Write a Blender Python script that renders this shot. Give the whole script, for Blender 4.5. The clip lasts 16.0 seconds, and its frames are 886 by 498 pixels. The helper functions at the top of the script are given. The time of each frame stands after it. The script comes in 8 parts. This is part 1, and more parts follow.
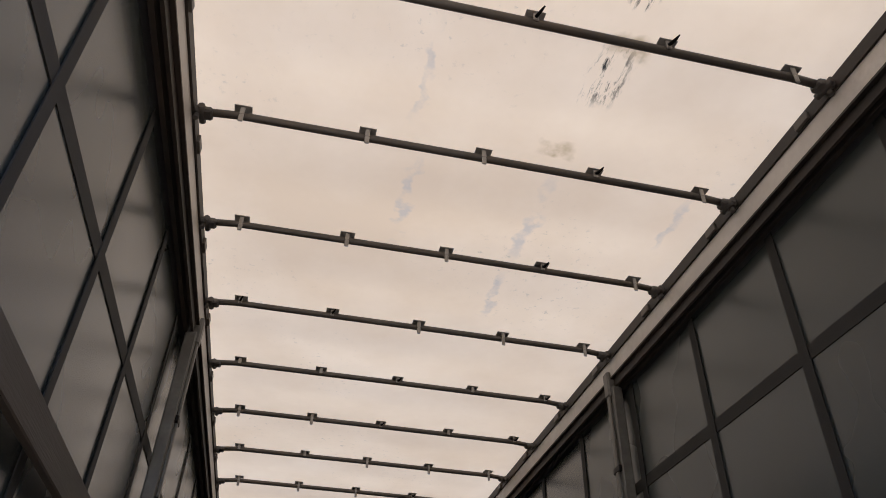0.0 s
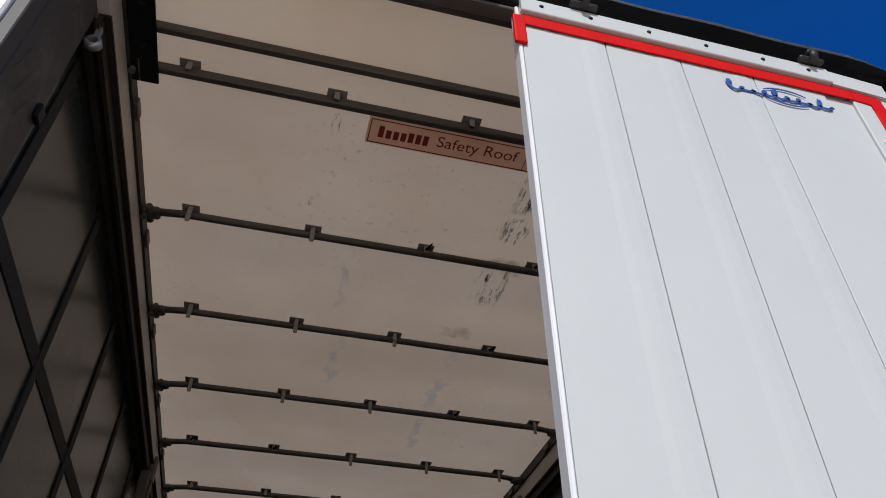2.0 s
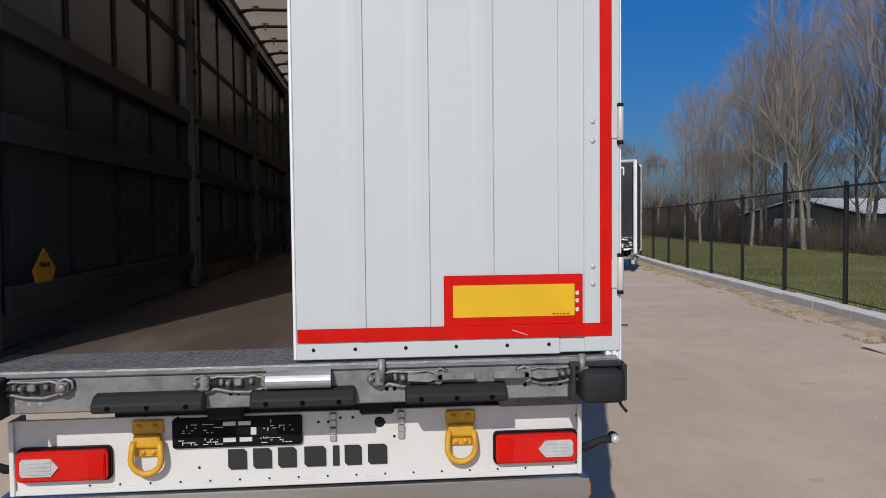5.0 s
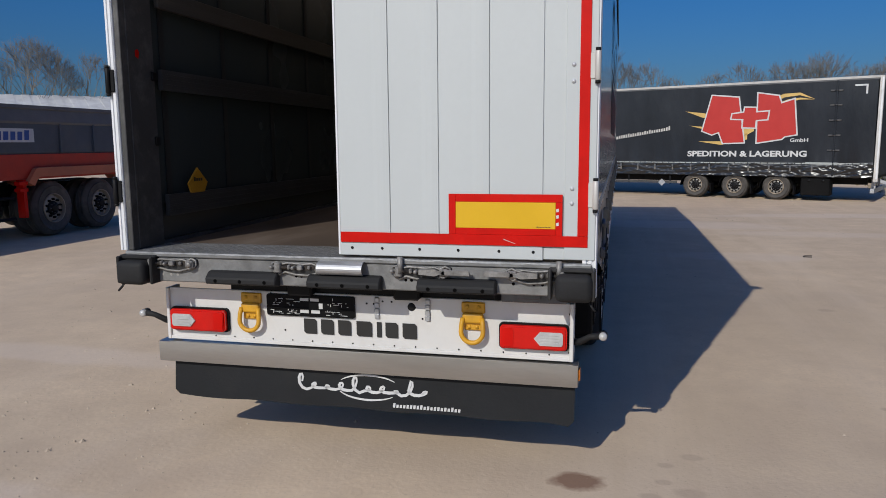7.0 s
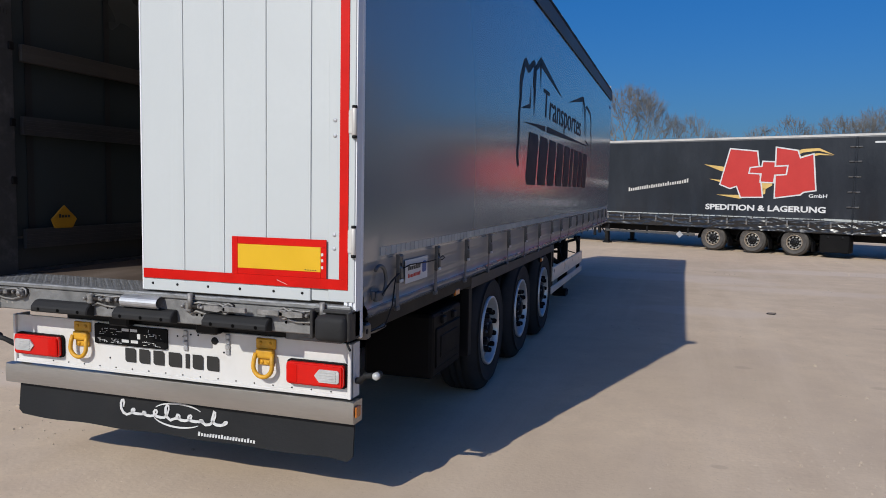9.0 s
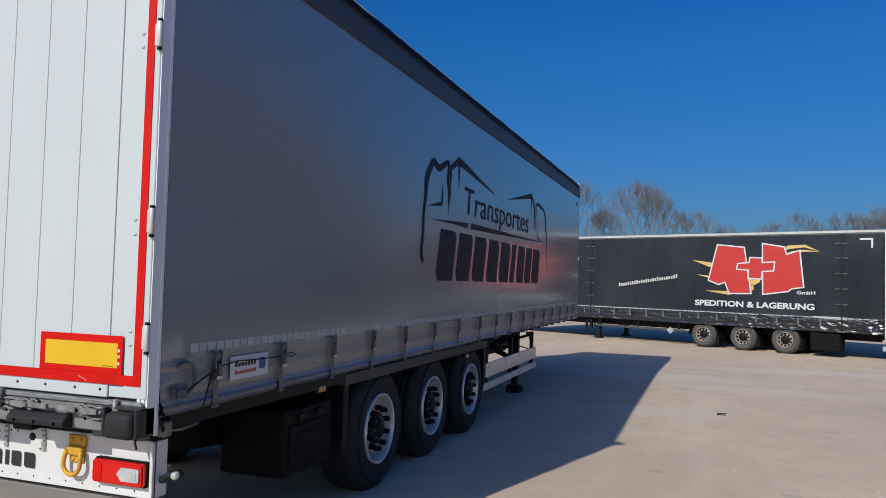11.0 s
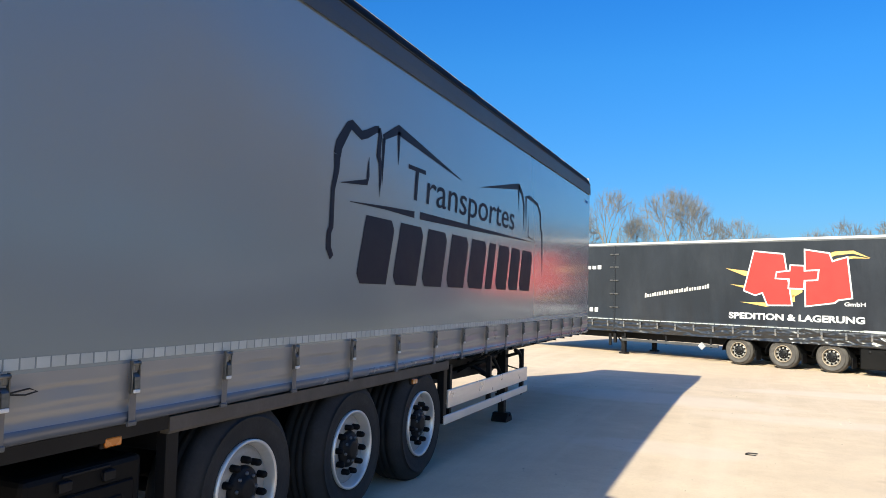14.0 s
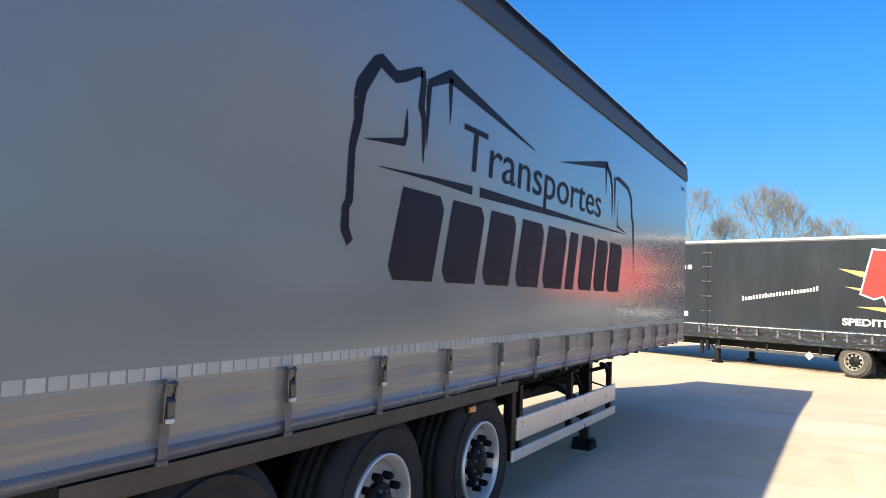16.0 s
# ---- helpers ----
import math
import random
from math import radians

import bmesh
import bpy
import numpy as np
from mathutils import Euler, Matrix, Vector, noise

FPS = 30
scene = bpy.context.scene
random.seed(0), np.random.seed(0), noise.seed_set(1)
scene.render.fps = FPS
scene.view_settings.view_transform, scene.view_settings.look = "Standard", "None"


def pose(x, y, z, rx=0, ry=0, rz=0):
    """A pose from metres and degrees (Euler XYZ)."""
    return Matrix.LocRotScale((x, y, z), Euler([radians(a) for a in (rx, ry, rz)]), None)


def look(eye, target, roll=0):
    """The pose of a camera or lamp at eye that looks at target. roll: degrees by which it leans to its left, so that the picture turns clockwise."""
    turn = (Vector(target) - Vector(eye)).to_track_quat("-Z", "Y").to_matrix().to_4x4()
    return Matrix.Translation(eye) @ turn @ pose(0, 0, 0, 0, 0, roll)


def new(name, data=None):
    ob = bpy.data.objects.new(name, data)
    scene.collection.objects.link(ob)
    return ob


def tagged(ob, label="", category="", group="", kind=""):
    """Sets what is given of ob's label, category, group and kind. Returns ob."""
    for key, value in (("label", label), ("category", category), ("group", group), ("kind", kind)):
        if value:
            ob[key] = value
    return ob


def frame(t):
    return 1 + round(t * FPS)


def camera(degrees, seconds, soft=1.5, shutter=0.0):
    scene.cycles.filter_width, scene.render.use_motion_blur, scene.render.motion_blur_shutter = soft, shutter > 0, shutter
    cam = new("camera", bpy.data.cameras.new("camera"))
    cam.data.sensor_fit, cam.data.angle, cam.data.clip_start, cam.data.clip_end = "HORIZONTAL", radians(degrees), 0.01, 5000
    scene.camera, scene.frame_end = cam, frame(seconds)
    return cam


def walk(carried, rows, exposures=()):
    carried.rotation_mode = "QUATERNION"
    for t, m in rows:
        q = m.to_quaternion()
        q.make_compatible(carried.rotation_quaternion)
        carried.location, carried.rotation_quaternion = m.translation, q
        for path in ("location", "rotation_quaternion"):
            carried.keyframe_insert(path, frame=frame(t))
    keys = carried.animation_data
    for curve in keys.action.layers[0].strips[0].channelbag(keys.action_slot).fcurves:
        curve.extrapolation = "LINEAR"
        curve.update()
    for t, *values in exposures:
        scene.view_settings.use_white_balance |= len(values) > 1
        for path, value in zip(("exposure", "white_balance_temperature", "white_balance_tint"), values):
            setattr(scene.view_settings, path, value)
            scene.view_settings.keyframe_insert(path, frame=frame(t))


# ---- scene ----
cam = camera(62.1, 16.0, soft=0.9)
PATH = [
    (0, (-0.589, -0.185, 1.818), (-0.269, 1.37, 3.034), 1.7),
    (0.5, (-0.54, -0.338, 1.852), (-0.2, 1.18, 3.109), 1.0),
    (1, (-0.51, -0.56, 1.879), (-0.158, 0.934, 3.162), 0.7),
    (1.5, (-0.542, -0.842, 1.907), (-0.174, 0.638, 3.2), 0.2),
    (2, (-0.511, -1.097, 1.919), (-0.14, 0.365, 3.233), 0.1),
    (2.5, (-0.47, -1.372, 1.932), (-0.268, 0.132, 3.235), -0.5),
    (3, (-0.446, -1.679, 1.889), (-0.294, -0.178, 3.203), -0.2),
    (3.5, (-0.29, -1.972, 1.822), (-0.135, -0.293, 2.897), -0.9),
    (4, (-0.121, -2.284, 1.772), (0.05, -0.422, 2.482), -1.0),
    (4.5, (0.055, -2.619, 1.748), (0.226, -0.649, 2.045), -0.7),
    (4.7, (0.142, -2.704, 1.743), (0.326, -0.716, 1.858), -0.5),
    (5, (0.315, -2.822, 1.698), (0.49, -0.832, 1.616), -0.6),
    (5.2, (0.392, -2.915, 1.701), (0.569, -0.929, 1.543), -0.6),
    (7.3, (1.565, -3.487, 1.72), (1.059, -1.573, 1.434), -0.2),
    (7.5, (1.701, -3.465, 1.717), (1.199, -1.55, 1.437), 0.1),
    (8, (2.048, -3.388, 1.736), (1.567, -1.465, 1.468), 0.6),
    (8.5, (2.404, -3.413, 1.742), (1.806, -1.521, 1.489), 0.7),
    (9, (2.782, -3.318, 1.748), (2.174, -1.42, 1.583), 1.1),
    (9.5, (3.154, -3.311, 1.773), (2.54, -1.41, 1.681), 1.2),
    (10, (3.51, -3.294, 1.807), (2.868, -1.401, 1.885), 1.2),
    (10.2, (3.615, -3.257, 1.806), (2.967, -1.367, 1.892), 1.2),
    (12.3, (4.012, -2.295, 1.792), (3.276, -0.439, 1.903), 1.6),
    (12.5, (4.026, -2.168, 1.762), (3.275, -0.318, 1.882), 1.5),
    (13, (4.021, -1.785, 1.766), (3.257, 0.06, 1.884), 1.6),
    (13.5, (4.064, -1.364, 1.744), (3.301, 0.481, 1.861), 1.6),
    (14, (4.063, -0.896, 1.75), (3.301, 0.949, 1.867), 1.6),
    (14.5, (3.993, -0.465, 1.757), (3.228, 1.379, 1.872), 1.7),
    (15, (3.912, -0.053, 1.752), (3.038, 1.742, 1.863), 1.9),
    (15.5, (3.75, 0.314, 1.743), (2.827, 2.085, 1.856), 2.0),
    (16, (3.508, 0.616, 1.752), (2.56, 2.373, 1.863), 2.1),
]
walk(cam, [(t, look(eye, target, roll)) for t, eye, target, roll in PATH],
     exposures=[(0.0, 1.46, 6150, 8), (0.6, 1.30, 6150, 8), (1.3, 0.27, 6200, 9), (2.0, -0.27, 6250, 10), (3.5, -0.37, 6000, 9), (4.4, -0.56, 6050, 9), (5.0, -0.41, 6200, 8), (7.3, -0.53, 6250, 8),
                (9.0, -0.29, 6200, 8), (10.0, -0.24, 6100, 7), (12.4, 0.08, 6250, 5), (13.2, 0.73, 6550, 3), (14.0, 1.0, 6950, 0), (15.0, 1.08, 7200, 1), (16.0, 1.23, 7500, 2)])

# ---- light ----
SUN_AZ, SUN_EL = math.atan2(-0.286, -0.958), radians(34.1)   # where the sun stands, from x and y
world = bpy.data.worlds.new("sky")
scene.world = world
world.use_nodes = True
wn = world.node_tree.nodes
sky = wn.new("ShaderNodeTexSky")
sky.sky_type = "NISHITA"
sky.sun_disc = False
sky.sun_elevation = SUN_EL
sky.sun_rotation = SUN_AZ
sky.air_density, sky.dust_density, sky.ozone_density = 1.0, 1.2, 2.4
deep = wn.new("ShaderNodeHueSaturation")
deep.inputs["Saturation"].default_value = 1.40
deep.inputs["Hue"].default_value = 0.504
tint = wn.new("ShaderNodeMix")
tint.data_type, tint.blend_type = "RGBA", "MULTIPLY"
tint.inputs[0].default_value = 1.0
direction = wn.new("ShaderNodeTexCoord")
height = wn.new("ShaderNodeSeparateXYZ")
world.node_tree.links.new(direction.outputs["Generated"], height.inputs[0])
clear_air = wn.new("ShaderNodeValToRGB")   # clear dry air: less white haze low down
clear_air.color_ramp.elements[0].position, clear_air.color_ramp.elements[1].position = 0.0, 0.30
high = clear_air.color_ramp.elements.new(0.68)
high.color = (0.38, 0.80, 1.32, 1)
far_up = clear_air.color_ramp.elements.new(1.0)
far_up.color = (0.92, 1.12, 1.30, 1)
clear_air.color_ramp.elements[0].color, clear_air.color_ramp.elements[1].color = (0.22, 0.34, 0.60, 1), (0.40, 0.72, 0.96, 1)
world.node_tree.links.new(height.outputs[2], clear_air.inputs[0])
towards = wn.new("ShaderNodeVectorMath")      # towards the sun the air is brighter and whiter
towards.operation = "DOT_PRODUCT"
towards.inputs[1].default_value = (-0.286 * math.cos(SUN_EL), -0.958 * math.cos(SUN_EL), math.sin(SUN_EL))
world.node_tree.links.new(direction.outputs["Generated"], towards.inputs[0])
glow = wn.new("ShaderNodeMapRange")
glow.interpolation_type = "SMOOTHSTEP"
glow.inputs["From Min"].default_value, glow.inputs["From Max"].default_value = -0.1, 0.95
glow.inputs["To Min"].default_value, glow.inputs["To Max"].default_value = 0.0, 1.0
world.node_tree.links.new(towards.outputs["Value"], glow.inputs["Value"])
white_air = wn.new("ShaderNodeMix")
white_air.data_type = "RGBA"
white_air.inputs[7].default_value = (0.90, 0.98, 1.16, 1)
world.node_tree.links.new(glow.outputs[0], white_air.inputs[0])
world.node_tree.links.new(clear_air.outputs[0], white_air.inputs[6])
world.node_tree.links.new(white_air.outputs[2], tint.inputs[7])
world.node_tree.links.new(sky.outputs[0], deep.inputs["Color"])
world.node_tree.links.new(deep.outputs[0], tint.inputs[6])
world.node_tree.links.new(tint.outputs[2], wn["Background"].inputs[0])
wn["Background"].inputs[1].default_value = 0.107
sun_data = bpy.data.lights.new("sun", "SUN")
sun_data.energy, sun_data.angle, sun_data.color = 4.35, radians(0.53), (1.0, 0.935, 0.83)
sun = new("sun", sun_data)
sun.matrix_world = look((-0.286 * 20, -0.958 * 20, 20 * math.tan(SUN_EL)), (0, 0, 0))


# ---- materials ----
def node(nt, kind, **values):
    nd = nt.nodes.new(kind)
    for key, value in values.items():
        nd.inputs[key.replace("_", " ")].default_value = value
    return nd


def noise_tex(nt, scale, detail=4.0, rough=0.55, stretch=(1, 1, 1), shift=0.0):
    co = nt.nodes.new("ShaderNodeTexCoord")
    mp = nt.nodes.new("ShaderNodeMapping")
    mp.inputs["Scale"].default_value = stretch
    mp.inputs["Location"].default_value = (shift, shift * 0.7, shift * 1.3)
    nt.links.new(co.outputs["Object"], mp.inputs[0])
    tx = nt.nodes.new("ShaderNodeTexNoise")
    tx.inputs["Scale"].default_value = scale
    tx.inputs["Detail"].default_value = detail
    tx.inputs["Roughness"].default_value = rough
    nt.links.new(mp.outputs[0], tx.inputs["Vector"])
    return tx.outputs["Fac"]


def ramp(nt, fac, lo, hi, a=(0, 0, 0, 1), b=(1, 1, 1, 1)):
    rp = nt.nodes.new("ShaderNodeValToRGB")
    rp.color_ramp.elements[0].position, rp.color_ramp.elements[1].position = lo, hi
    rp.color_ramp.elements[0].color, rp.color_ramp.elements[1].color = a, b
    nt.links.new(fac, rp.inputs[0])
    return rp.outputs[0]


def mix(nt, fac, a, b, blend="MIX"):
    mx = nt.nodes.new("ShaderNodeMix")
    mx.data_type, mx.blend_type = "RGBA", blend
    for sock, v in ((mx.inputs[0], fac), (mx.inputs[6], a), (mx.inputs[7], b)):
        if isinstance(v, bpy.types.NodeSocket):
            nt.links.new(v, sock)
        elif isinstance(v, (int, float)):
            sock.default_value = v
        else:
            sock.default_value = (*v, 1)
    return mx.outputs[2]


def surf(name, col, rough=0.5, metal=0.0, var=0.15, scale=2.5, fine=70.0, bump=0.05, stain=None, amount=0.35,
         stretch=(1, 1, 1), spec=0.5, coat=0.0, rand=0.0, stain_scale=1.1):
    """A surface with two scales of variation, stains of another colour, uneven gloss and fine relief."""
    m = bpy.data.materials.new(name)
    m.use_nodes = True
    nt = m.node_tree
    bs = nt.nodes["Principled BSDF"]
    big = noise_tex(nt, scale, 3.0, 0.6, stretch)
    small = noise_tex(nt, fine, 3.0, 0.6, stretch, 3.1)
    lo = tuple(max(c * (1 - var), 0) for c in col)
    hi = tuple(min(c * (1 + var), 1) for c in col)
    c = mix(nt, ramp(nt, big, 0.3, 0.7), lo, hi)
    c = mix(nt, ramp(nt, small, 0.35, 0.75, (0, 0, 0, 1), (0.5, 0.5, 0.5, 1)), c, tuple(x * (1 - 0.9 * var) for x in col))
    if stain is not None:
        st = ramp(nt, noise_tex(nt, stain_scale, 6.0, 0.68, stretch, 7.7), 0.5, 0.75, (0, 0, 0, 1), (amount, amount, amount, 1))
        c = mix(nt, st, c, stain)
    if rand:
        oi = nt.nodes.new("ShaderNodeObjectInfo")
        c = mix(nt, ramp(nt, oi.outputs["Random"], 0, 1, (1 - rand,) * 3 + (1,), (1, 1, 1, 1)), (0, 0, 0), c)
    nt.links.new(c, bs.inputs["Base Color"])
    rr = nt.nodes.new("ShaderNodeMapRange")
    rr.inputs["To Min"].default_value, rr.inputs["To Max"].default_value = max(rough - 0.1, 0.02), min(rough + 0.12, 1)
    nt.links.new(big, rr.inputs[0])
    nt.links.new(rr.outputs[0], bs.inputs["Roughness"])
    bs.inputs["Metallic"].default_value = metal
    bs.inputs["Specular IOR Level"].default_value = spec
    bs.inputs["Coat Weight"].default_value = coat
    if bump:
        bp = node(nt, "ShaderNodeBump", Strength=bump, Distance=0.01)
        nt.links.new(small, bp.inputs["Height"])
        nt.links.new(bp.outputs[0], bs.inputs["Normal"])
    return m


M = {}
M["ground"] = surf("packed_sand", (0.625, 0.49, 0.352), 0.95, 0, 0.14, 0.35, 30, 0.2, (0.45, 0.355, 0.285), 0.55, spec=0.15, stain_scale=0.8)
M["white_panel"] = surf("white_lacquered_panel", (0.490, 0.515, 0.518), 0.42, 0, 0.03, 1.2, 30, 0.01, (0.45, 0.46, 0.47), 0.12, spec=0.4)
M["strip_panel"] = surf("grey_white_hinge_strip", (0.305, 0.340, 0.395), 0.4, 0, 0.025, 1.2, 30, 0.01, spec=0.4)
M["white_steel"] = surf("white_painted_steel", (0.64, 0.63, 0.615), 0.4, 0, 0.05, 2, 40, 0.02, (0.40, 0.34, 0.27), 0.25, stain_scale=5)
M["white_alu"] = surf("white_anodised_aluminium", (0.74, 0.75, 0.77), 0.4, 0.1, 0.05, 3, 60, 0.02, (0.45, 0.44, 0.43), 0.25)
M["stainless"] = surf("stainless_steel", (0.49, 0.48, 0.465), 0.30, 0.92, 0.16, 1.6, 120, 0.03, (0.27, 0.26, 0.245), 0.65, stretch=(0.15, 1, 1))
M["galv"] = surf("galvanised_steel", (0.125, 0.130, 0.140), 0.52, 0.5, 0.3, 4, 45, 0.08, (0.07, 0.07, 0.075), 0.6)
M["sill"] = surf("dusty_galvanised_sill", (0.215, 0.213, 0.210), 0.55, 0.25, 0.3, 5, 60, 0.12, (0.075, 0.072, 0.07), 0.7, stain_scale=7)
M["latch"] = surf("dull_cast_latch", (0.235, 0.225, 0.215), 0.5, 0.35, 0.35, 12, 80, 0.2, (0.03, 0.028, 0.026), 0.8, stain_scale=24)
M["zinc"] = surf("zinc_plate", (0.50, 0.51, 0.53), 0.45, 0.75, 0.18, 5, 60, 0.05, (0.25, 0.24, 0.23), 0.4)
M["black_rubber"] = surf("black_rubber", (0.015, 0.015, 0.016), 0.7, 0, 0.25, 5, 60, 0.15, (0.045, 0.042, 0.04), 0.3, spec=0.3)
M["tyre"] = surf("tyre_rubber", (0.024, 0.0232, 0.0232), 0.8, 0, 0.35, 4, 50, 0.25, (0.065, 0.058, 0.05), 0.4, spec=0.3)
M["flap"] = surf("mudflap_rubber", (0.011, 0.012, 0.014), 0.6, 0, 0.2, 3, 60, 0.1, (0.026, 0.025, 0.024), 0.35, stain_scale=2.5, spec=0.25)
M["black_steel"] = surf("black_painted_steel", (0.008, 0.008, 0.009), 0.5, 0, 0.3, 4, 60, 0.08, (0.036, 0.030, 0.025), 0.35, spec=0.18)
M["black_plastic"] = surf("black_plastic", (0.006, 0.006, 0.0065), 0.55, 0, 0.2, 4, 60, 0.05, (0.02, 0.018, 0.017), 0.3, spec=0.10)
M["red_tape"] = surf("red_reflective_tape", (0.54, 0.004, 0.001), 0.45, 0, 0.12, 6, 120, 0.03, (0.34, 0.010, 0.006), 0.35, stain_scale=7, spec=0.16)
M["yellow_tape"] = surf("yellow_reflective_sheet", (0.66, 0.39, 0.007), 0.35, 0, 0.06, 4, 220, 0.05, (0.65, 0.36, 0.02), 0.3)
M["lamp_red"] = surf("red_lamp_lens", (0.56, 0.006, 0.003), 0.15, 0, 0.1, 8, 120, 0.04, coat=0.15, spec=0.4)
M["lamp_clear"] = surf("clear_lamp_lens", (0.50, 0.50, 0.50), 0.15, 0.1, 0.15, 18, 60, 0.06, coat=0.6)
M["amber"] = surf("amber_lens", (0.50, 0.15, 0.015), 0.25, 0, 0.1, 20, 80, 0.05, coat=0.4)
M["yellow_paint"] = surf("yellow_paint", (0.60, 0.31, 0.015), 0.5, 0, 0.15, 12, 60, 0.08, (0.30, 0.16, 0.05), 0.5, stain_scale=12)
M["grey_bolt"] = surf("dull_zinc_bolt", (0.50, 0.51, 0.53), 0.55, 0.2, 0.1, 12, 60, 0.02)
M["rim"] = surf("machined_aluminium_rim", (0.66, 0.65, 0.63), 0.33, 0.5, 0.10, 6, 80, 0.02, (0.42, 0.37, 0.31), 0.5)
M["print_dark"] = surf("dark_blue_print", (0.012, 0.013, 0.024), 0.5, 0, 0.08, 3, 60, 0.0, spec=0.15)
M["print_black"] = surf("black_print", (0.02, 0.02, 0.02), 0.45, 0, 0.1, 3, 60, 0.0)
M["print_white"] = surf("white_print", (0.58, 0.58, 0.58), 0.45, 0, 0.08, 5, 60, 0.0)
M["print_red"] = surf("red_print", (0.47, 0.028, 0.022), 0.45, 0, 0.06, 3, 60, 0.0)
M["print_gold"] = surf("gold_print", (0.62, 0.41, 0.13), 0.45, 0, 0.2, 1.2, 60, 0.0)
M["print_blue"] = surf("blue_print", (0.03, 0.08, 0.30), 0.45, 0, 0.08, 3, 60, 0.0)
M["print_maroon"] = surf("maroon_print", (0.30, 0.035, 0.03), 0.5, 0, 0.08, 6, 60, 0.0)
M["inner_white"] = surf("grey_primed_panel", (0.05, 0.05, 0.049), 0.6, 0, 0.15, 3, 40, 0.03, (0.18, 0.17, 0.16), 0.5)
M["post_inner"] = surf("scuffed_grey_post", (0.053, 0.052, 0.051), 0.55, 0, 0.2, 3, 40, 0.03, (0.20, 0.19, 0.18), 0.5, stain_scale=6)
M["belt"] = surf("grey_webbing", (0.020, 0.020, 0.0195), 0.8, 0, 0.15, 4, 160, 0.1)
M["plywood"] = surf("brown_film_faced_plywood", (0.118, 0.088, 0.070), 0.5, 0, 0.35, 1.2, 40, 0.06, (0.29, 0.245, 0.21), 0.6, stretch=(1, 0.25, 1))
M["tread"] = surf("worn_tread_plate", (0.20, 0.20, 0.205), 0.5, 0.4, 0.3, 9, 90, 0.35, (0.50, 0.50, 0.49), 0.8, stain_scale=38)
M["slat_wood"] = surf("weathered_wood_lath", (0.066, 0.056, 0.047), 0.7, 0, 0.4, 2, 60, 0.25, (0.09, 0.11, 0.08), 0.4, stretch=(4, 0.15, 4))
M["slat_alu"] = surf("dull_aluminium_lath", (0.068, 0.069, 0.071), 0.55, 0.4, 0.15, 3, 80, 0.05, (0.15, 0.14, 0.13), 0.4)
M["bow"] = surf("dull_steel_tube", (0.105, 0.095, 0.085), 0.5, 0.4, 0.25, 3, 60, 0.05, (0.16, 0.10, 0.06), 0.4)
M["rail_dark"] = surf("dirty_roof_rail", (0.10, 0.095, 0.09), 0.55, 0.3, 0.3, 3, 40, 0.05, (0.16, 0.10, 0.06), 0.4)
M["rail_light"] = surf("grey_roof_rail", (0.60, 0.575, 0.545), 0.5, 0.15, 0.15, 3, 40, 0.05, (0.20, 0.17, 0.14), 0.45)
M["track"] = surf("black_greasy_track", (0.028, 0.024, 0.021), 0.6, 0.1, 0.3, 4, 40, 0.08, (0.09, 0.05, 0.03), 0.5)
M["valance"] = surf("dark_grey_valance", (0.050, 0.051, 0.055), 0.5, 0, 0.2, 2, 40, 0.05, (0.085, 0.082, 0.08), 0.3)
M["clip"] = surf("clear_plastic_clip", (0.30, 0.285, 0.265), 0.4, 0, 0.1, 20, 60, 0.02)
M["front_wall"] = surf("front_bulkhead_panel", (0.40, 0.37, 0.35), 0.55, 0, 0.1, 2, 50, 0.03, (0.22, 0.20, 0.18), 0.5)
M["tag_yellow"] = surf("yellow_plastic_tag", (0.52, 0.25, 0.012), 0.5, 0, 0.12, 10, 60, 0.03)
M["retro"] = surf("white_reflective_segment", (0.43, 0.455, 0.445), 0.35, 0, 0.08, 8, 200, 0.03, (0.36, 0.37, 0.36), 0.3, rand=0.2)
M["strap"] = surf("grey_polyester_strap", (0.150, 0.138, 0.128), 0.8, 0, 0.15, 10, 180, 0.15)
M["header"] = surf("black_rubber_header", (0.004, 0.0042, 0.005), 0.6, 0, 0.3, 2, 50, 0.05, (0.014, 0.013, 0.012), 0.3, spec=0.1)
M["grey_edge"] = surf("grey_roof_edge", (0.10, 0.102, 0.108), 0.5, 0, 0.15, 3, 50, 0.05, (0.1, 0.1, 0.1), 0.4)
M["concrete"] = surf("concrete_kerb", (0.72, 0.67, 0.60), 0.9, 0, 0.12, 2.5, 50, 0.2, (0.25, 0.24, 0.22), 0.4)
M["fence"] = surf("black_fence_coating", (0.010, 0.0105, 0.011), 0.5, 0, 0.2, 5, 60, 0.03)
M["grass"] = surf("short_grass", (0.165, 0.165, 0.055), 0.95, 0, 0.35, 0.35, 12, 0.5, (0.21, 0.145, 0.085), 0.95, spec=0.1, stain_scale=0.45)
M["grass_blade"] = surf("grass_blades", (0.185, 0.185, 0.058), 0.8, 0, 0.4, 0.6, 20, 0.0, (0.27, 0.20, 0.10), 0.7, spec=0.15, stain_scale=0.5)
M["litter"] = surf("earth_and_dry_litter", (0.50, 0.39, 0.265), 0.95, 0, 0.35, 3.0, 30, 0.5, (0.27, 0.22, 0.11), 0.85, spec=0.1, stain_scale=4.0)
M["dry_grass"] = surf("dry_grass", (0.34, 0.27, 0.16), 0.9, 0, 0.35, 1.5, 30, 0.0, spec=0.15)
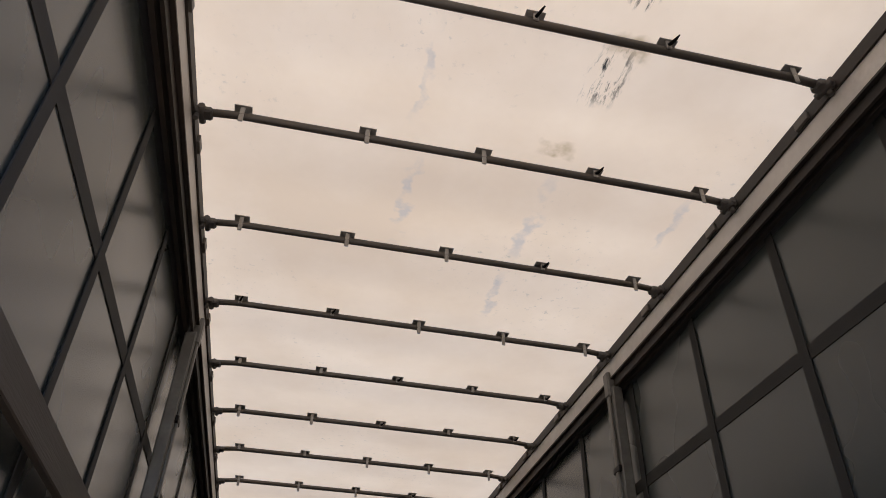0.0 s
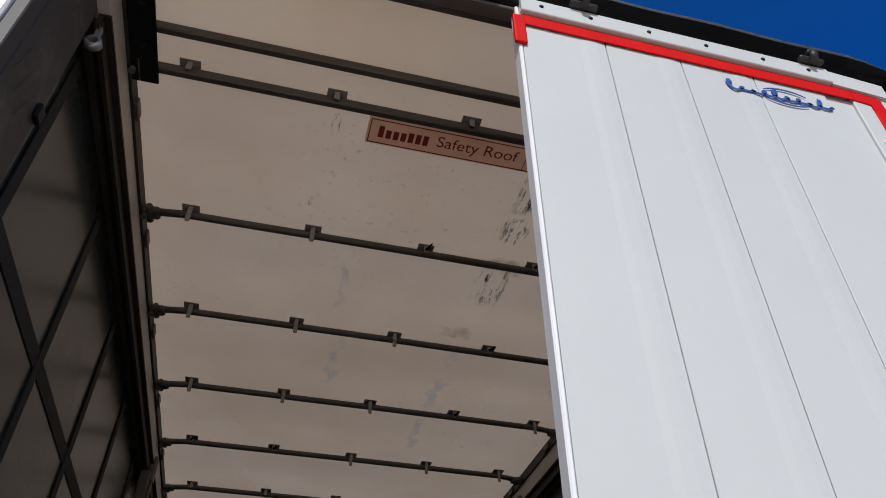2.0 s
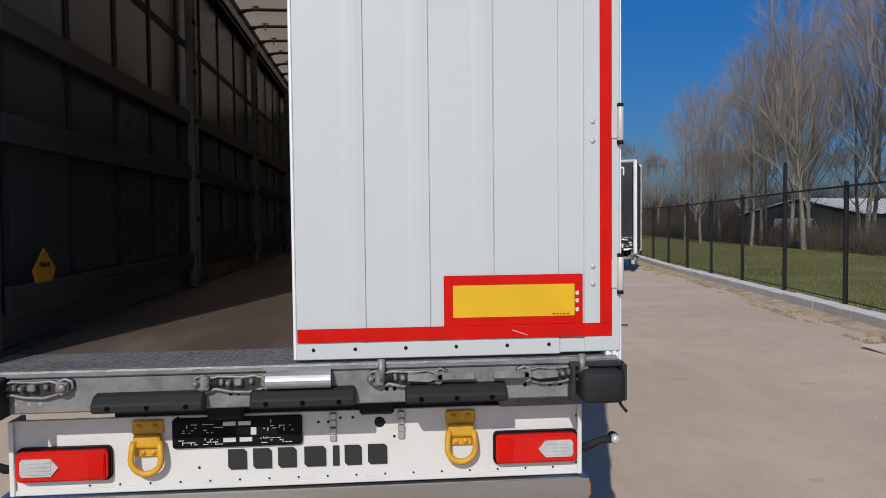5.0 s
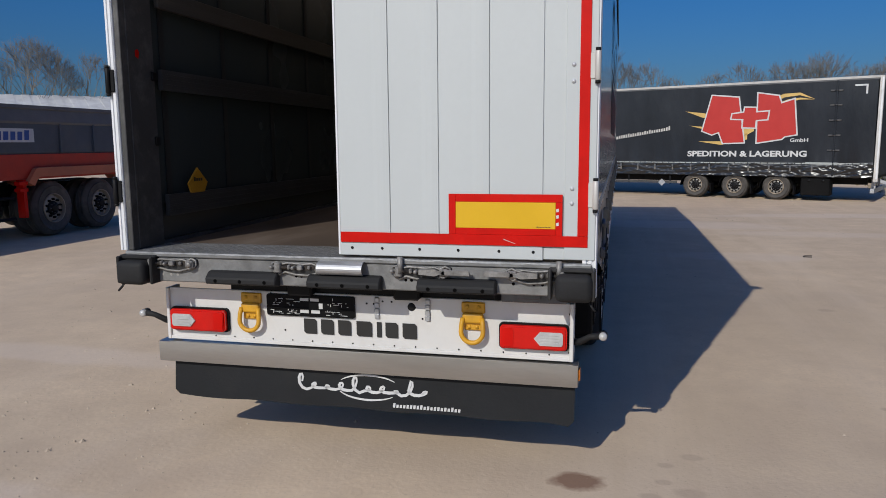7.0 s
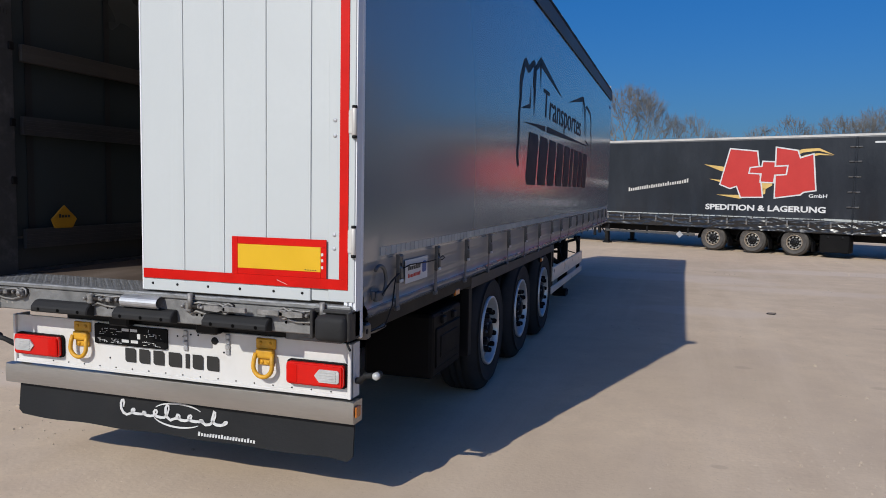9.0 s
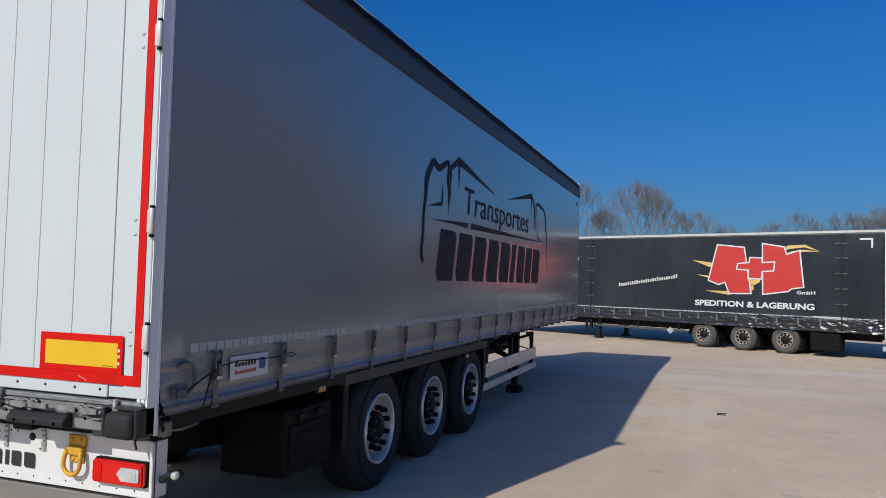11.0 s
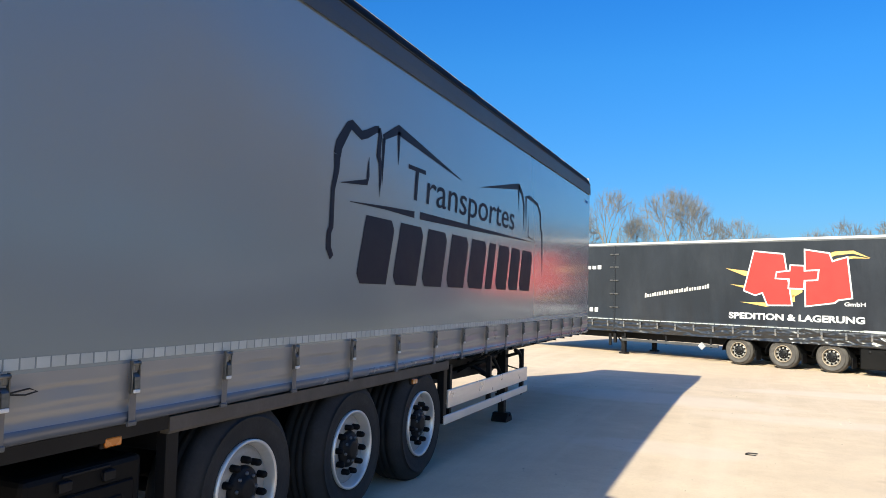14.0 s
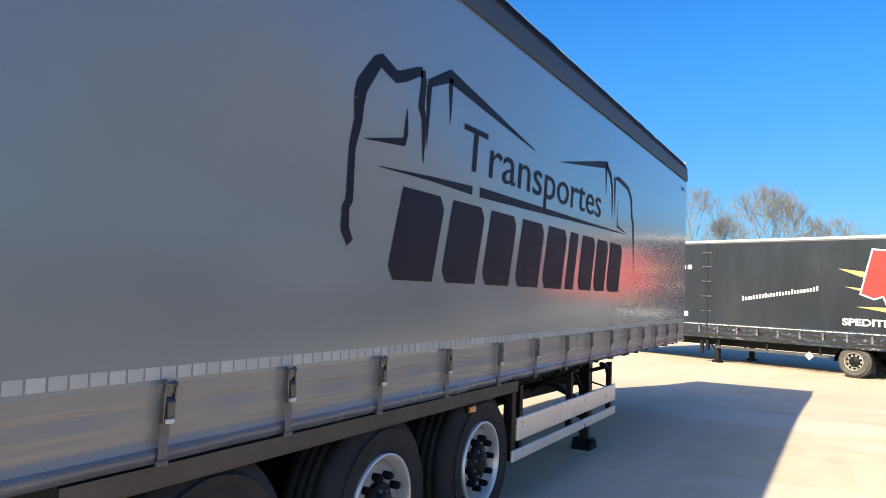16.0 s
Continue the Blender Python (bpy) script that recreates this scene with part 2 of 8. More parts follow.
M["bark"] = surf("grey_bark", (0.225, 0.20, 0.165), 0.9, 0, 0.3, 2, 25, 0.4, (0.13, 0.13, 0.08), 0.45, spec=0.1)
M["twig"] = surf("brown_twigs", (0.27, 0.21, 0.158), 0.9, 0, 0.3, 1.0, 10, 0.0, spec=0.1)
M["barn_wall"] = surf("dark_green_cladding", (0.022, 0.032, 0.026), 0.7, 0, 0.15, 0.8, 20, 0.05)
M["barn_roof"] = surf("fibre_cement_roof", (0.56, 0.56, 0.56), 0.8, 0, 0.12, 0.7, 20, 0.1, (0.28, 0.27, 0.26), 0.4)
M["tip_grey"] = surf("slate_grey_tipper_paint", (0.06, 0.075, 0.10), 0.5, 0, 0.2, 1.3, 30, 0.05, (0.16, 0.14, 0.12), 0.4)
M["tip_top"] = surf("dusty_grey_steel", (0.14, 0.14, 0.145), 0.65, 0.1, 0.2, 1.5, 30, 0.08, (0.24, 0.21, 0.17), 0.4)
M["tip_red"] = surf("dull_red_chassis_paint", (0.44, 0.028, 0.010), 0.5, 0, 0.2, 2, 30, 0.05, (0.22, 0.04, 0.025), 0.4)
M["tip_orange"] = surf("faded_orange_mudguard", (0.50, 0.15, 0.075), 0.6, 0, 0.15, 2, 40, 0.05, (0.25, 0.12, 0.08), 0.4)
M["black_tarp"] = surf("black_pvc_tarpaulin", (0.0125, 0.0150, 0.0205), 0.33, 0, 0.25, 0.8, 8, 0.5, (0.032, 0.035, 0.042), 0.5, stretch=(1, 1, 0.45))
M["board"] = surf("pale_board", (0.62, 0.52, 0.42), 0.7, 0, 0.1, 3, 40, 0.05)
M["glass"] = surf("dark_vehicle_glass", (0.02, 0.025, 0.03), 0.1, 0, 0.1, 4, 40, 0.0, coat=0.5)
M["grey_twig"] = surf("grey_twigs", (0.175, 0.172, 0.168), 0.9, 0, 0.25, 1.0, 10, 0.0, spec=0.1)
M["dusty_tyre"] = surf("dusty_tyre_rubber", (0.075, 0.068, 0.062), 0.85, 0, 0.3, 4, 50, 0.2, (0.24, 0.20, 0.17), 0.6)
M["black_skirt"] = surf("crumpled_black_pvc", (0.010, 0.011, 0.0135), 0.30, 0, 0.15, 0.8, 40, 0.03, spec=0.9)
M["stanchion"] = surf("worn_grey_stanchion", (0.15, 0.147, 0.14), 0.5, 0.3, 0.3, 5, 60, 0.05, (0.08, 0.075, 0.07), 0.5, stain_scale=6)
# warm base paints the reflection of sunlit sand into the guard planks
M["plank_alu"] = surf("warm_aluminium_plank", (0.74, 0.69, 0.64), 0.3, 0.5, 0.06, 3, 60, 0.02, (0.5, 0.45, 0.4), 0.3)
M["rim_disc_shade"] = surf("brake_dust_coated_barrel", (0.34, 0.33, 0.315), 0.5, 0.3, 0.2, 6, 60, 0.05, (0.20, 0.18, 0.15), 0.5)
M["hole"] = surf("black_bolt_hole", (0.003, 0.003, 0.003), 0.9, 0, 0.1, 5, 60, 0.0, spec=0.05)
M["grease"] = surf("black_greasy_casting", (0.028, 0.027, 0.027), 0.5, 0.2, 0.35, 9, 60, 0.1, (0.08, 0.075, 0.07), 0.4, stain_scale=14)
M["worn_zinc"] = surf("worn_sill_edge", (0.27, 0.275, 0.285), 0.5, 0.6, 0.3, 14, 90, 0.1, (0.10, 0.10, 0.10), 0.7, stain_scale=16)
M["thicket"] = surf("dead_stems", (0.080, 0.061, 0.045), 0.9, 0, 0.35, 0.8, 10, 0.0, spec=0.1)
M["pebble"] = surf("small_stones", (0.47, 0.385, 0.30), 0.9, 0, 0.3, 3, 30, 0.1, spec=0.08)


def curtain_mat(name, col, rough, relief, metal=0.0, folds=(1, 0.5, 0.35)):
    """PVC curtain: gently billowing cloth with a soft sheen."""
    m = surf(name, col, rough, metal, 0.0, 0.5, 260, 0.0, spec=0.75 if not relief else 0.5)
    nt = m.node_tree
    bs = nt.nodes["Principled BSDF"]
    if not relief:
        nt.links.remove(bs.inputs["Roughness"].links[0])
        nt.links.remove(bs.inputs["Base Color"].links[0])
        bs.inputs["Roughness"].default_value, bs.inputs["Base Color"].default_value = rough + 0.03, (*col, 1)
        nt.links.new(mix(nt, noise_tex(nt, 0.7, 2.0, 0.5, (1, 1, 0.5), 4.0), tuple(c * 0.93 for c in col), tuple(c * 1.07 for c in col)), bs.inputs["Base Color"])
        return m
    bp = node(nt, "ShaderNodeBump", Strength=relief, Distance=0.05)
    nt.links.new(noise_tex(nt, 1.0, 2.0, 0.5, folds, 1.2), bp.inputs["Height"])
    nt.links.new(bp.outputs[0], bs.inputs["Normal"])
    return m


M["curtain"] = curtain_mat("grey_pvc_curtain", (0.178, 0.206, 0.230), 0.165, 0.0)
M["curtain"].node_tree.nodes["Principled BSDF"].inputs["Coat Weight"].default_value = 0.7
M["curtain"].node_tree.nodes["Principled BSDF"].inputs["Coat Roughness"].default_value = 0.14
M["curtain_skirt"] = curtain_mat("silver_grey_pvc_skirt", (0.240, 0.233, 0.226), 0.29, 0.06, 0.0, (1, 0.6, 3))
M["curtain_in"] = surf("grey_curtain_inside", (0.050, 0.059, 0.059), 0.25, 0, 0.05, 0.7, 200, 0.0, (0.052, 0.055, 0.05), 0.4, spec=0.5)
M["hem_sky_tint"] = surf("blue_grey_hem", (0.115, 0.13, 0.165), 0.24, 0.15, 0.12, 2, 60, 0.02)
M["buckle"] = surf("dull_dark_buckle_steel", (0.15, 0.145, 0.14), 0.36, 0.7, 0.3, 9, 60, 0.06, (0.05, 0.045, 0.04), 0.5, stain_scale=20)
M["rail_tan"] = surf("mud_coated_rail", (0.078, 0.065, 0.054), 0.7, 0.0, 0.25, 3, 40, 0.1, (0.12, 0.10, 0.085), 0.5, stain_scale=4)
M["old_white"] = surf("weathered_white_edge", (0.52, 0.50, 0.47), 0.55, 0.0, 0.15, 2, 40, 0.05, (0.22, 0.20, 0.18), 0.6, stain_scale=2.0)


def roof_tarp():
    """Cream roof sheet that lets daylight through, with scuffs, rust marks and faint mould."""
    m = bpy.data.materials.new("translucent_roof_tarpaulin")
    m.use_nodes = True
    nt = m.node_tree
    nt.nodes.remove(nt.nodes["Principled BSDF"])
    base = mix(nt, ramp(nt, noise_tex(nt, 1.1, 5, 0.6), 0.35, 0.7), (0.725, 0.555, 0.375), (0.83, 0.665, 0.475))
    mould = ramp(nt, noise_tex(nt, 26, 4, 0.7, (1, 1, 1), 4), 0.60, 0.72)
    where = ramp(nt, noise_tex(nt, 0.9, 2, 0.5, (1, 1, 1), 9), 0.50, 0.66, (0, 0, 0, 1), (0.55, 0.55, 0.55, 1))
    base = mix(nt, mix(nt, 1.0, mould, where, "MULTIPLY"), base, (0.33, 0.28, 0.23))
    co = nt.nodes.new("ShaderNodeTexCoord")
    sep = nt.nodes.new("ShaderNodeSeparateXYZ")
    nt.links.new(co.outputs["Object"], sep.inputs[0])

    def math_node(op, a, b):
        nd = nt.nodes.new("ShaderNodeMath")
        nd.operation = op
        for s, v in zip(nd.inputs, (a, b)):
            if isinstance(v, bpy.types.NodeSocket):
                nt.links.new(v, s)
            else:
                s.default_value = v
        return nd.outputs[0]

    wobble = noise_tex(nt, 7, 3, 0.6, (1, 1, 1), 8)

    def window(sock, mid, half):
        d = math_node("ABSOLUTE", math_node("SUBTRACT", math_node("ADD", sock, math_node("MULTIPLY", wobble, 0.16)), mid + 0.08), 0)
        return ramp(nt, math_node("DIVIDE", d, half), 0.45, 1.05, (1, 1, 1, 1), (0, 0, 0, 1))
    scratch = ramp(nt, noise_tex(nt, 14, 5, 0.75, (2.2, 0.45, 1), 2), 0.50, 0.60)
    rust = ramp(nt, noise_tex(nt, 6, 4, 0.6, (1, 1, 1), 5), 0.42, 0.6, (0, 0, 0, 1), (0.7, 0.7, 0.7, 1))
    for x, y, w, h, kind in ((0.36, 0.83, 0.09, 0.13, 0), (0.35, 1.07, 0.07, 0.08, 0), (0.36, 1.46, 0.09, 0.18, 0), (0.38, 1.31, 0.10, 0.06, 1),
                             (0.30, 1.86, 0.09, 0.05, 1), (0.35, 2.35, 0.04, 0.35, 2), (0.34, 3.0, 0.03, 0.3, 2), (-0.26, 2.3, 0.03, 0.4, 2),
                             (-0.30, 1.6, 0.02, 0.3, 2), (0.99, 2.2, 0.03, 0.2, 2), (-0.50, 1.11, 0.02, 0.04, 0), (-0.46, 0.66, 0.02, 0.07, 0)):
        win = mix(nt, 1.0, window(sep.outputs[0], x, w), window(sep.outputs[1], y, h), "MULTIPLY")
        tex, colour = ((scratch, (0.05, 0.045, 0.04)), (rust, (0.40, 0.28, 0.15)), (rust, (0.50, 0.44, 0.38)))[kind]
        base = mix(nt, mix(nt, 1.0, win, tex, "MULTIPLY"), base, colour)
    df = nt.nodes.new("ShaderNodeBsdfDiffuse")
    tr = nt.nodes.new("ShaderNodeBsdfTranslucent")
    nt.links.new(base, df.inputs[0])
    nt.links.new(base, tr.inputs[0])
    ms = nt.nodes.new("ShaderNodeMixShader")
    ms.inputs[0].default_value = 0.34
    nt.links.new(df.outputs[0], ms.inputs[1])
    nt.links.new(tr.outputs[0], ms.inputs[2])
    bp = node(nt, "ShaderNodeBump", Strength=0.25, Distance=0.03)
    nt.links.new(noise_tex(nt, 1.6, 3, 0.5, (1, 1.4, 1), 6), bp.inputs["Height"])
    for sh in (df, tr):
        nt.links.new(bp.outputs[0], sh.inputs["Normal"])
    nt.links.new(ms.outputs[0], nt.nodes["Material Output"].inputs[0])
    return m


M["roof"] = roof_tarp()


def label_film():
    """Pale printed film on the roof sheet, which the daylight shines through."""
    m = bpy.data.materials.new("pale_label_film")
    m.use_nodes = True
    nt = m.node_tree
    nt.nodes.remove(nt.nodes["Principled BSDF"])
    col = mix(nt, ramp(nt, noise_tex(nt, 6, 3, 0.6), 0.3, 0.7), (0.80, 0.64, 0.57), (0.88, 0.73, 0.66))
    df = nt.nodes.new("ShaderNodeBsdfDiffuse")
    tr = nt.nodes.new("ShaderNodeBsdfTranslucent")
    ms = nt.nodes.new("ShaderNodeMixShader")
    ms.inputs[0].default_value = 0.85
    for sh, i in ((df, 1), (tr, 2)):
        nt.links.new(col, sh.inputs[0])
        nt.links.new(sh.outputs[0], ms.inputs[i])
    nt.links.new(ms.outputs[0], nt.nodes["Material Output"].inputs[0])
    return m


M["label"] = label_film()
M["rim_dusty"] = surf("dusty_bronze_rim", (0.36, 0.295, 0.225), 0.5, 0.3, 0.25, 6, 60, 0.05, (0.18, 0.14, 0.11), 0.5)


# ---- mesh tools ----
def part(name, bm, material, parent=None, label="", smooth=False):
    """Links a bmesh as one mesh object, under a thing or under a part."""
    me = bpy.data.meshes.new(name)
    bm.normal_update()
    bm.to_mesh(me)
    bm.free()
    if isinstance(material, (list, tuple)):
        for k in material:
            me.materials.append(M[k])
    else:
        me.materials.append(M[material])
    if smooth:
        me.polygons.foreach_set("use_smooth", [True] * len(me.polygons))
    ob = new(name, me)
    if parent is not None:
        ob.parent = parent
    if label:
        ob["label"] = label
    return ob


def thing(name, label, category, group=""):
    ob = new(name)
    ob.empty_display_size = 0.2
    return tagged(ob, label, category, group)


def again(ob, parent, m, name=None):
    """Another part on the same mesh, with its sub-parts."""
    o = new(name or ob.name.split(".")[0], ob.data)
    o.parent = parent
    o.matrix_basis = m
    if "label" in ob:
        o["label"] = ob["label"]
    for ch in ob.children:
        again(ch, o, ch.matrix_basis.copy())
    return o


def box(bm, x0, x1, y0, y1, z0, z1, bevel=0.0, seg=1, m=None, mat=0):
    vs = [bm.verts.new((x, y, z)) for x in (x0, x1) for y in (y0, y1) for z in (z0, z1)]
    fs = [bm.faces.new([vs[i] for i in f]) for f in ((0, 1, 3, 2), (4, 6, 7, 5), (0, 4, 5, 1), (2, 3, 7, 6), (0, 2, 6, 4), (1, 5, 7, 3))]
    for f in fs:
        f.material_index = mat
    if bevel:
        r = bmesh.ops.bevel(bm, geom=list({e for f in fs for e in f.edges}), offset=bevel, segments=seg, affect="EDGES", profile=0.5)
        vs = list({v for f in r["faces"] for v in f.verts} | {v for v in vs if v.is_valid})
    if m is not None:
        bmesh.ops.transform(bm, matrix=m, verts=[v for v in vs if v.is_valid])
    return vs


def frame_of(d):
    d = Vector(d).normalized()
    a = d.cross(Vector((0, 0, 1)) if abs(d.z) < 0.9 else Vector((1, 0, 0))).normalized()
    return d, a, d.cross(a).normalized()


def disc(bm, centre, r, n=10):
    """A flat disc facing the rear; a black one paints the shade inside a hole."""
    x, y, z = centre
    bm.faces.new([bm.verts.new((x + r * math.cos(6.28319 * k / n), y, z + r * math.sin(6.28319 * k / n))) for k in range(n)])


def tube(bm, pts, radii, n=10, caps=True, mat=0):
    """A round bar through points; one radius, or one for each point."""
    pts = [Vector(p) for p in pts]
    if isinstance(radii, (int, float)):
        radii = [radii] * len(pts)
    rings = []
    a = None
    for i, p in enumerate(pts):
        d = (pts[min(i + 1, len(pts) - 1)] - pts[max(i - 1, 0)]).normalized()
        a = frame_of(d)[1] if a is None else (a - d * a.dot(d)).normalized()
        b = d.cross(a)
        rings.append([bm.verts.new(p + (a * math.cos(6.28319 * k / n) + b * math.sin(6.28319 * k / n)) * radii[i]) for k in range(n)])
    for r, s in zip(rings, rings[1:]):
        for k in range(n):
            f = bm.faces.new((r[k], r[(k + 1) % n], s[(k + 1) % n], s[k]))
            f.smooth, f.material_index = n > 5, mat
    if caps:
        bm.faces.new(rings[0][::-1]).material_index = mat
        bm.faces.new(rings[-1]).material_index = mat


def lathe(bm, profile, centre, axis, n=32, mat=0, close=True):
    """Turns a profile of (distance along the axis, radius)."""
    d, a, b = frame_of(axis)
    c = Vector(centre)
    rings = []
    for h, r in profile:
        rings.append([bm.verts.new(c + d * h + (a * math.cos(6.28319 * k / n) + b * math.sin(6.28319 * k / n)) * max(r, 1e-4)) for k in range(n)])
    for r, s in zip(rings, rings[1:]):
        for k in range(n):
            f = bm.faces.new((r[k], r[(k + 1) % n], s[(k + 1) % n], s[k]))
            f.smooth, f.material_index = True, mat


def prism(bm, poly, place, depth, mat=0):
    """Extrudes a 2D outline; place(u, v, w) gives the 3D point, w from 0 to depth."""
    lo = [bm.verts.new(place(u, v, 0)) for u, v in poly]
    hi = [bm.verts.new(place(u, v, depth)) for u, v in poly]
    bm.faces.new(lo[::-1]).material_index = mat
    bm.faces.new(hi).material_index = mat
    for i in range(len(poly)):
        j = (i + 1) % len(poly)
        bm.faces.new((lo[i], lo[j], hi[j], hi[i])).material_index = mat


def extrude_y(bm, section, y0, y1, mat=0):
    prism(bm, section, lambda u, v, w: (u, y0 + w, v), y1 - y0, mat)


def rounded(x0, x1, z0, z1, r, n=4):
    out = []
    for cx, cz, a0 in ((x1 - r, z1 - r, 0), (x0 + r, z1 - r, 90), (x0 + r, z0 + r, 180), (x1 - r, z0 + r, 270)):
        out += [(cx + r * math.cos(radians(a0 + 90 * k / n)), cz + r * math.sin(radians(a0 + 90 * k / n))) for k in range(n + 1)]
    return out


def ribbon(bm, pts, width, place, depth=0.002):
    """A flat stroke of varying width along a 2D line."""
    n = len(pts)
    if isinstance(width, (int, float)):
        width = [width] * n
    lo, hi = [], []
    for i, (u, v) in enumerate(pts):
        a, b = pts[max(i - 1, 0)], pts[min(i + 1, n - 1)]
        d = Vector((b[0] - a[0], b[1] - a[1])).normalized()
        w = width[i] / 2
        lo.append((u + d.y * w, v - d.x * w))
        hi.append((u - d.y * w, v + d.x * w))
    for i in range(n - 1):
        prism(bm, [lo[i], lo[i + 1], hi[i + 1], hi[i]], place, depth)


def lettering(name, words, material, parent, place, u0, u1, v0, v1, label="", slant=0.0, bold=0.0):
    """Built-in font, stretched to the given width and height, laid on a surface."""
    cu = bpy.data.curves.new(name, "FONT")
    cu.body, cu.offset, cu.resolution_u = words, bold, 4
    tmp = new(name + "_curve", cu)
    bpy.context.view_layer.update()
    me = bpy.data.meshes.new_from_object(tmp.evaluated_get(bpy.context.evaluated_depsgraph_get()))
    bpy.data.objects.remove(tmp)
    bpy.data.curves.remove(cu)
    xs, ys = [v.co.x for v in me.vertices], [v.co.y for v in me.vertices]
    ax, bx, ay, by = min(xs), max(xs), min(ys), max(ys)
    for v in me.vertices:
        u = u0 + (v.co.x - ax) / (bx - ax) * (u1 - u0)
        w = v0 + (v.co.y - ay) / (by - ay) * (v1 - v0)
        v.co = place(u + slant * (w - v0), w, 0.0)
    me.materials.append(M[material])
    ob = new(name, me)
    ob.name = name
    ob.parent = parent
    if label:
        ob["label"] = label
    return ob


def bars(bm, u0, u1, v0, v1, count, place, depth=0.002, slant=0.0, gap=0.28, seed=1):
    """Unreadable writing: a row of plain upright bars."""
    rng = random.Random(seed)
    w = (u1 - u0) / count
    for i in range(count):
        h = (v1 - v0) * rng.choice((0.72, 1.0, 0.72, 0.85))
        a, b = u0 + i * w, u0 + (i + 1 - gap) * w
        prism(bm, [(a, v0), (b, v0), (b + slant * h, v0 + h), (a + slant * h, v0 + h)], place, depth)


def name_blocks(bm, cells, v0, v1, place, slant=0.0, depth=0.002):
    """A trade name as plain slanted blocks of its letters' widths, their corners cut. cells: (start, end, cut)."""
    h = v1 - v0
    for a, b, cut in cells:
        w = b - a
        k = min(0.16 * w, 0.14 * h) if cut else 0.02 * h
        g = 0.06 * w
        poly = [(a + g + k, v0), (b - g, v0), (b - g, v1 - k), (b - g - k, v1), (a + g, v1), (a + g, v0 + k)]
        prism(bm, [(u + slant * (v - v0), v) for u, v in poly], place, depth)


def script_mark(bm, u0, u1, v0, v1, place, stroke, depth=0.002):
    """A flowing trade mark as plain waves and an oval sweep."""
    w, h = u1 - u0, v1 - v0
    pts = []
    for i in range(90):
        s = i / 89
        amp = 0.46 if (s < 0.1 or 0.4 < s < 0.5 or 0.8 < s < 0.87) else 0.14 + 0.08 * math.sin(s * 23)
        pts.append((u0 + w * (s + 0.018 * math.sin(s * 60 + 1.3)) + 0.12 * h * math.cos(s * 60), v0 + h * (0.36 + amp * (0.6 + 0.9 * math.sin(s * 60)) * 0.8)))
    ribbon(bm, pts, [stroke * (0.7 + 0.5 * abs(math.sin(i * 0.33))) for i in range(90)], place, depth)
    for a0, a1 in ((35, 150), (205, 320)):
        arc = [(u0 + w * (0.55 + 0.24 * math.cos(radians(a0 + (a1 - a0) * k / 16))), v0 + h * (0.5 + 0.52 * math.sin(radians(a0 + (a1 - a0) * k / 16)))) for k in range(17)]
        ribbon(bm, arc, [stroke * (0.25 + 0.5 * math.sin(math.pi * k / 16)) for k in range(17)], place, depth)


# ---- the ground ----
def ground_height(x, y):
    s = min(max((y - 6) / 18, 0), 1)
    dip = max(0.0, 1 - ((y - 18.5) / 4.5) ** 2) * min(max((7 - x) / 2, 0), 1)      # shallow hollow, shaped so the trailer's shadow end fits the camera's view
    return -0.15 * s * s * (3 - 2 * s) - 0.10 * dip * dip


def fence_x(y):
    return 8.2 + 0.178 * (y - 8.95)


def build_ground():
    bm = bmesh.new()
    xs = sorted({*range(-40, 41, 2), -900, -400, -200, -120, -80, -60, 60, 80, 120, 200, 400, 900})
    ys = sorted({*range(-30, 61, 2), -900, -400, -200, -120, -80, -50, 70, 80, 120, 200, 400, 900})
    grid = [[bm.verts.new((x, y, ground_height(x, y) + (0.012 * noise.noise((x * 0.3, y * 0.3, 0)) if abs(x) < 40 and abs(y) < 60 else 0))) for y in ys] for x in xs]
    for i in range(len(xs) - 1):
        for j in range(len(ys) - 1):
            bm.faces.new((grid[i][j], grid[i + 1][j], grid[i + 1][j + 1], grid[i][j + 1])).smooth = True
    ob = part("ground", bm, "ground")
    return tagged(ob, "pale beige packed sand yard with tyre dust and stones", "ground", kind="structure")


ground = build_ground()

SMUDGES = ((1.79, 0.56, 0.07), (1.64, 0.43, 0.05), (3.45, 4.57, 0.10), (2.85, 8.36, 0.09), (2.7, 8.0, 0.06), (1.55, 0.05, 0.06), (1.75, 0.12, 0.09), (1.62, 0.22, 0.05), (4.6, 4.2, 0.10), (3.1, 1.6, 0.06), (0.4, -0.6, 0.05), (5.4, 7.6, 0.14), (-3.1, 0.8, 0.07), (-2.4, 2.2, 0.09))
# darker oil spot and dust drifts belong to the ground's own material
gnt = M["ground"].node_tree


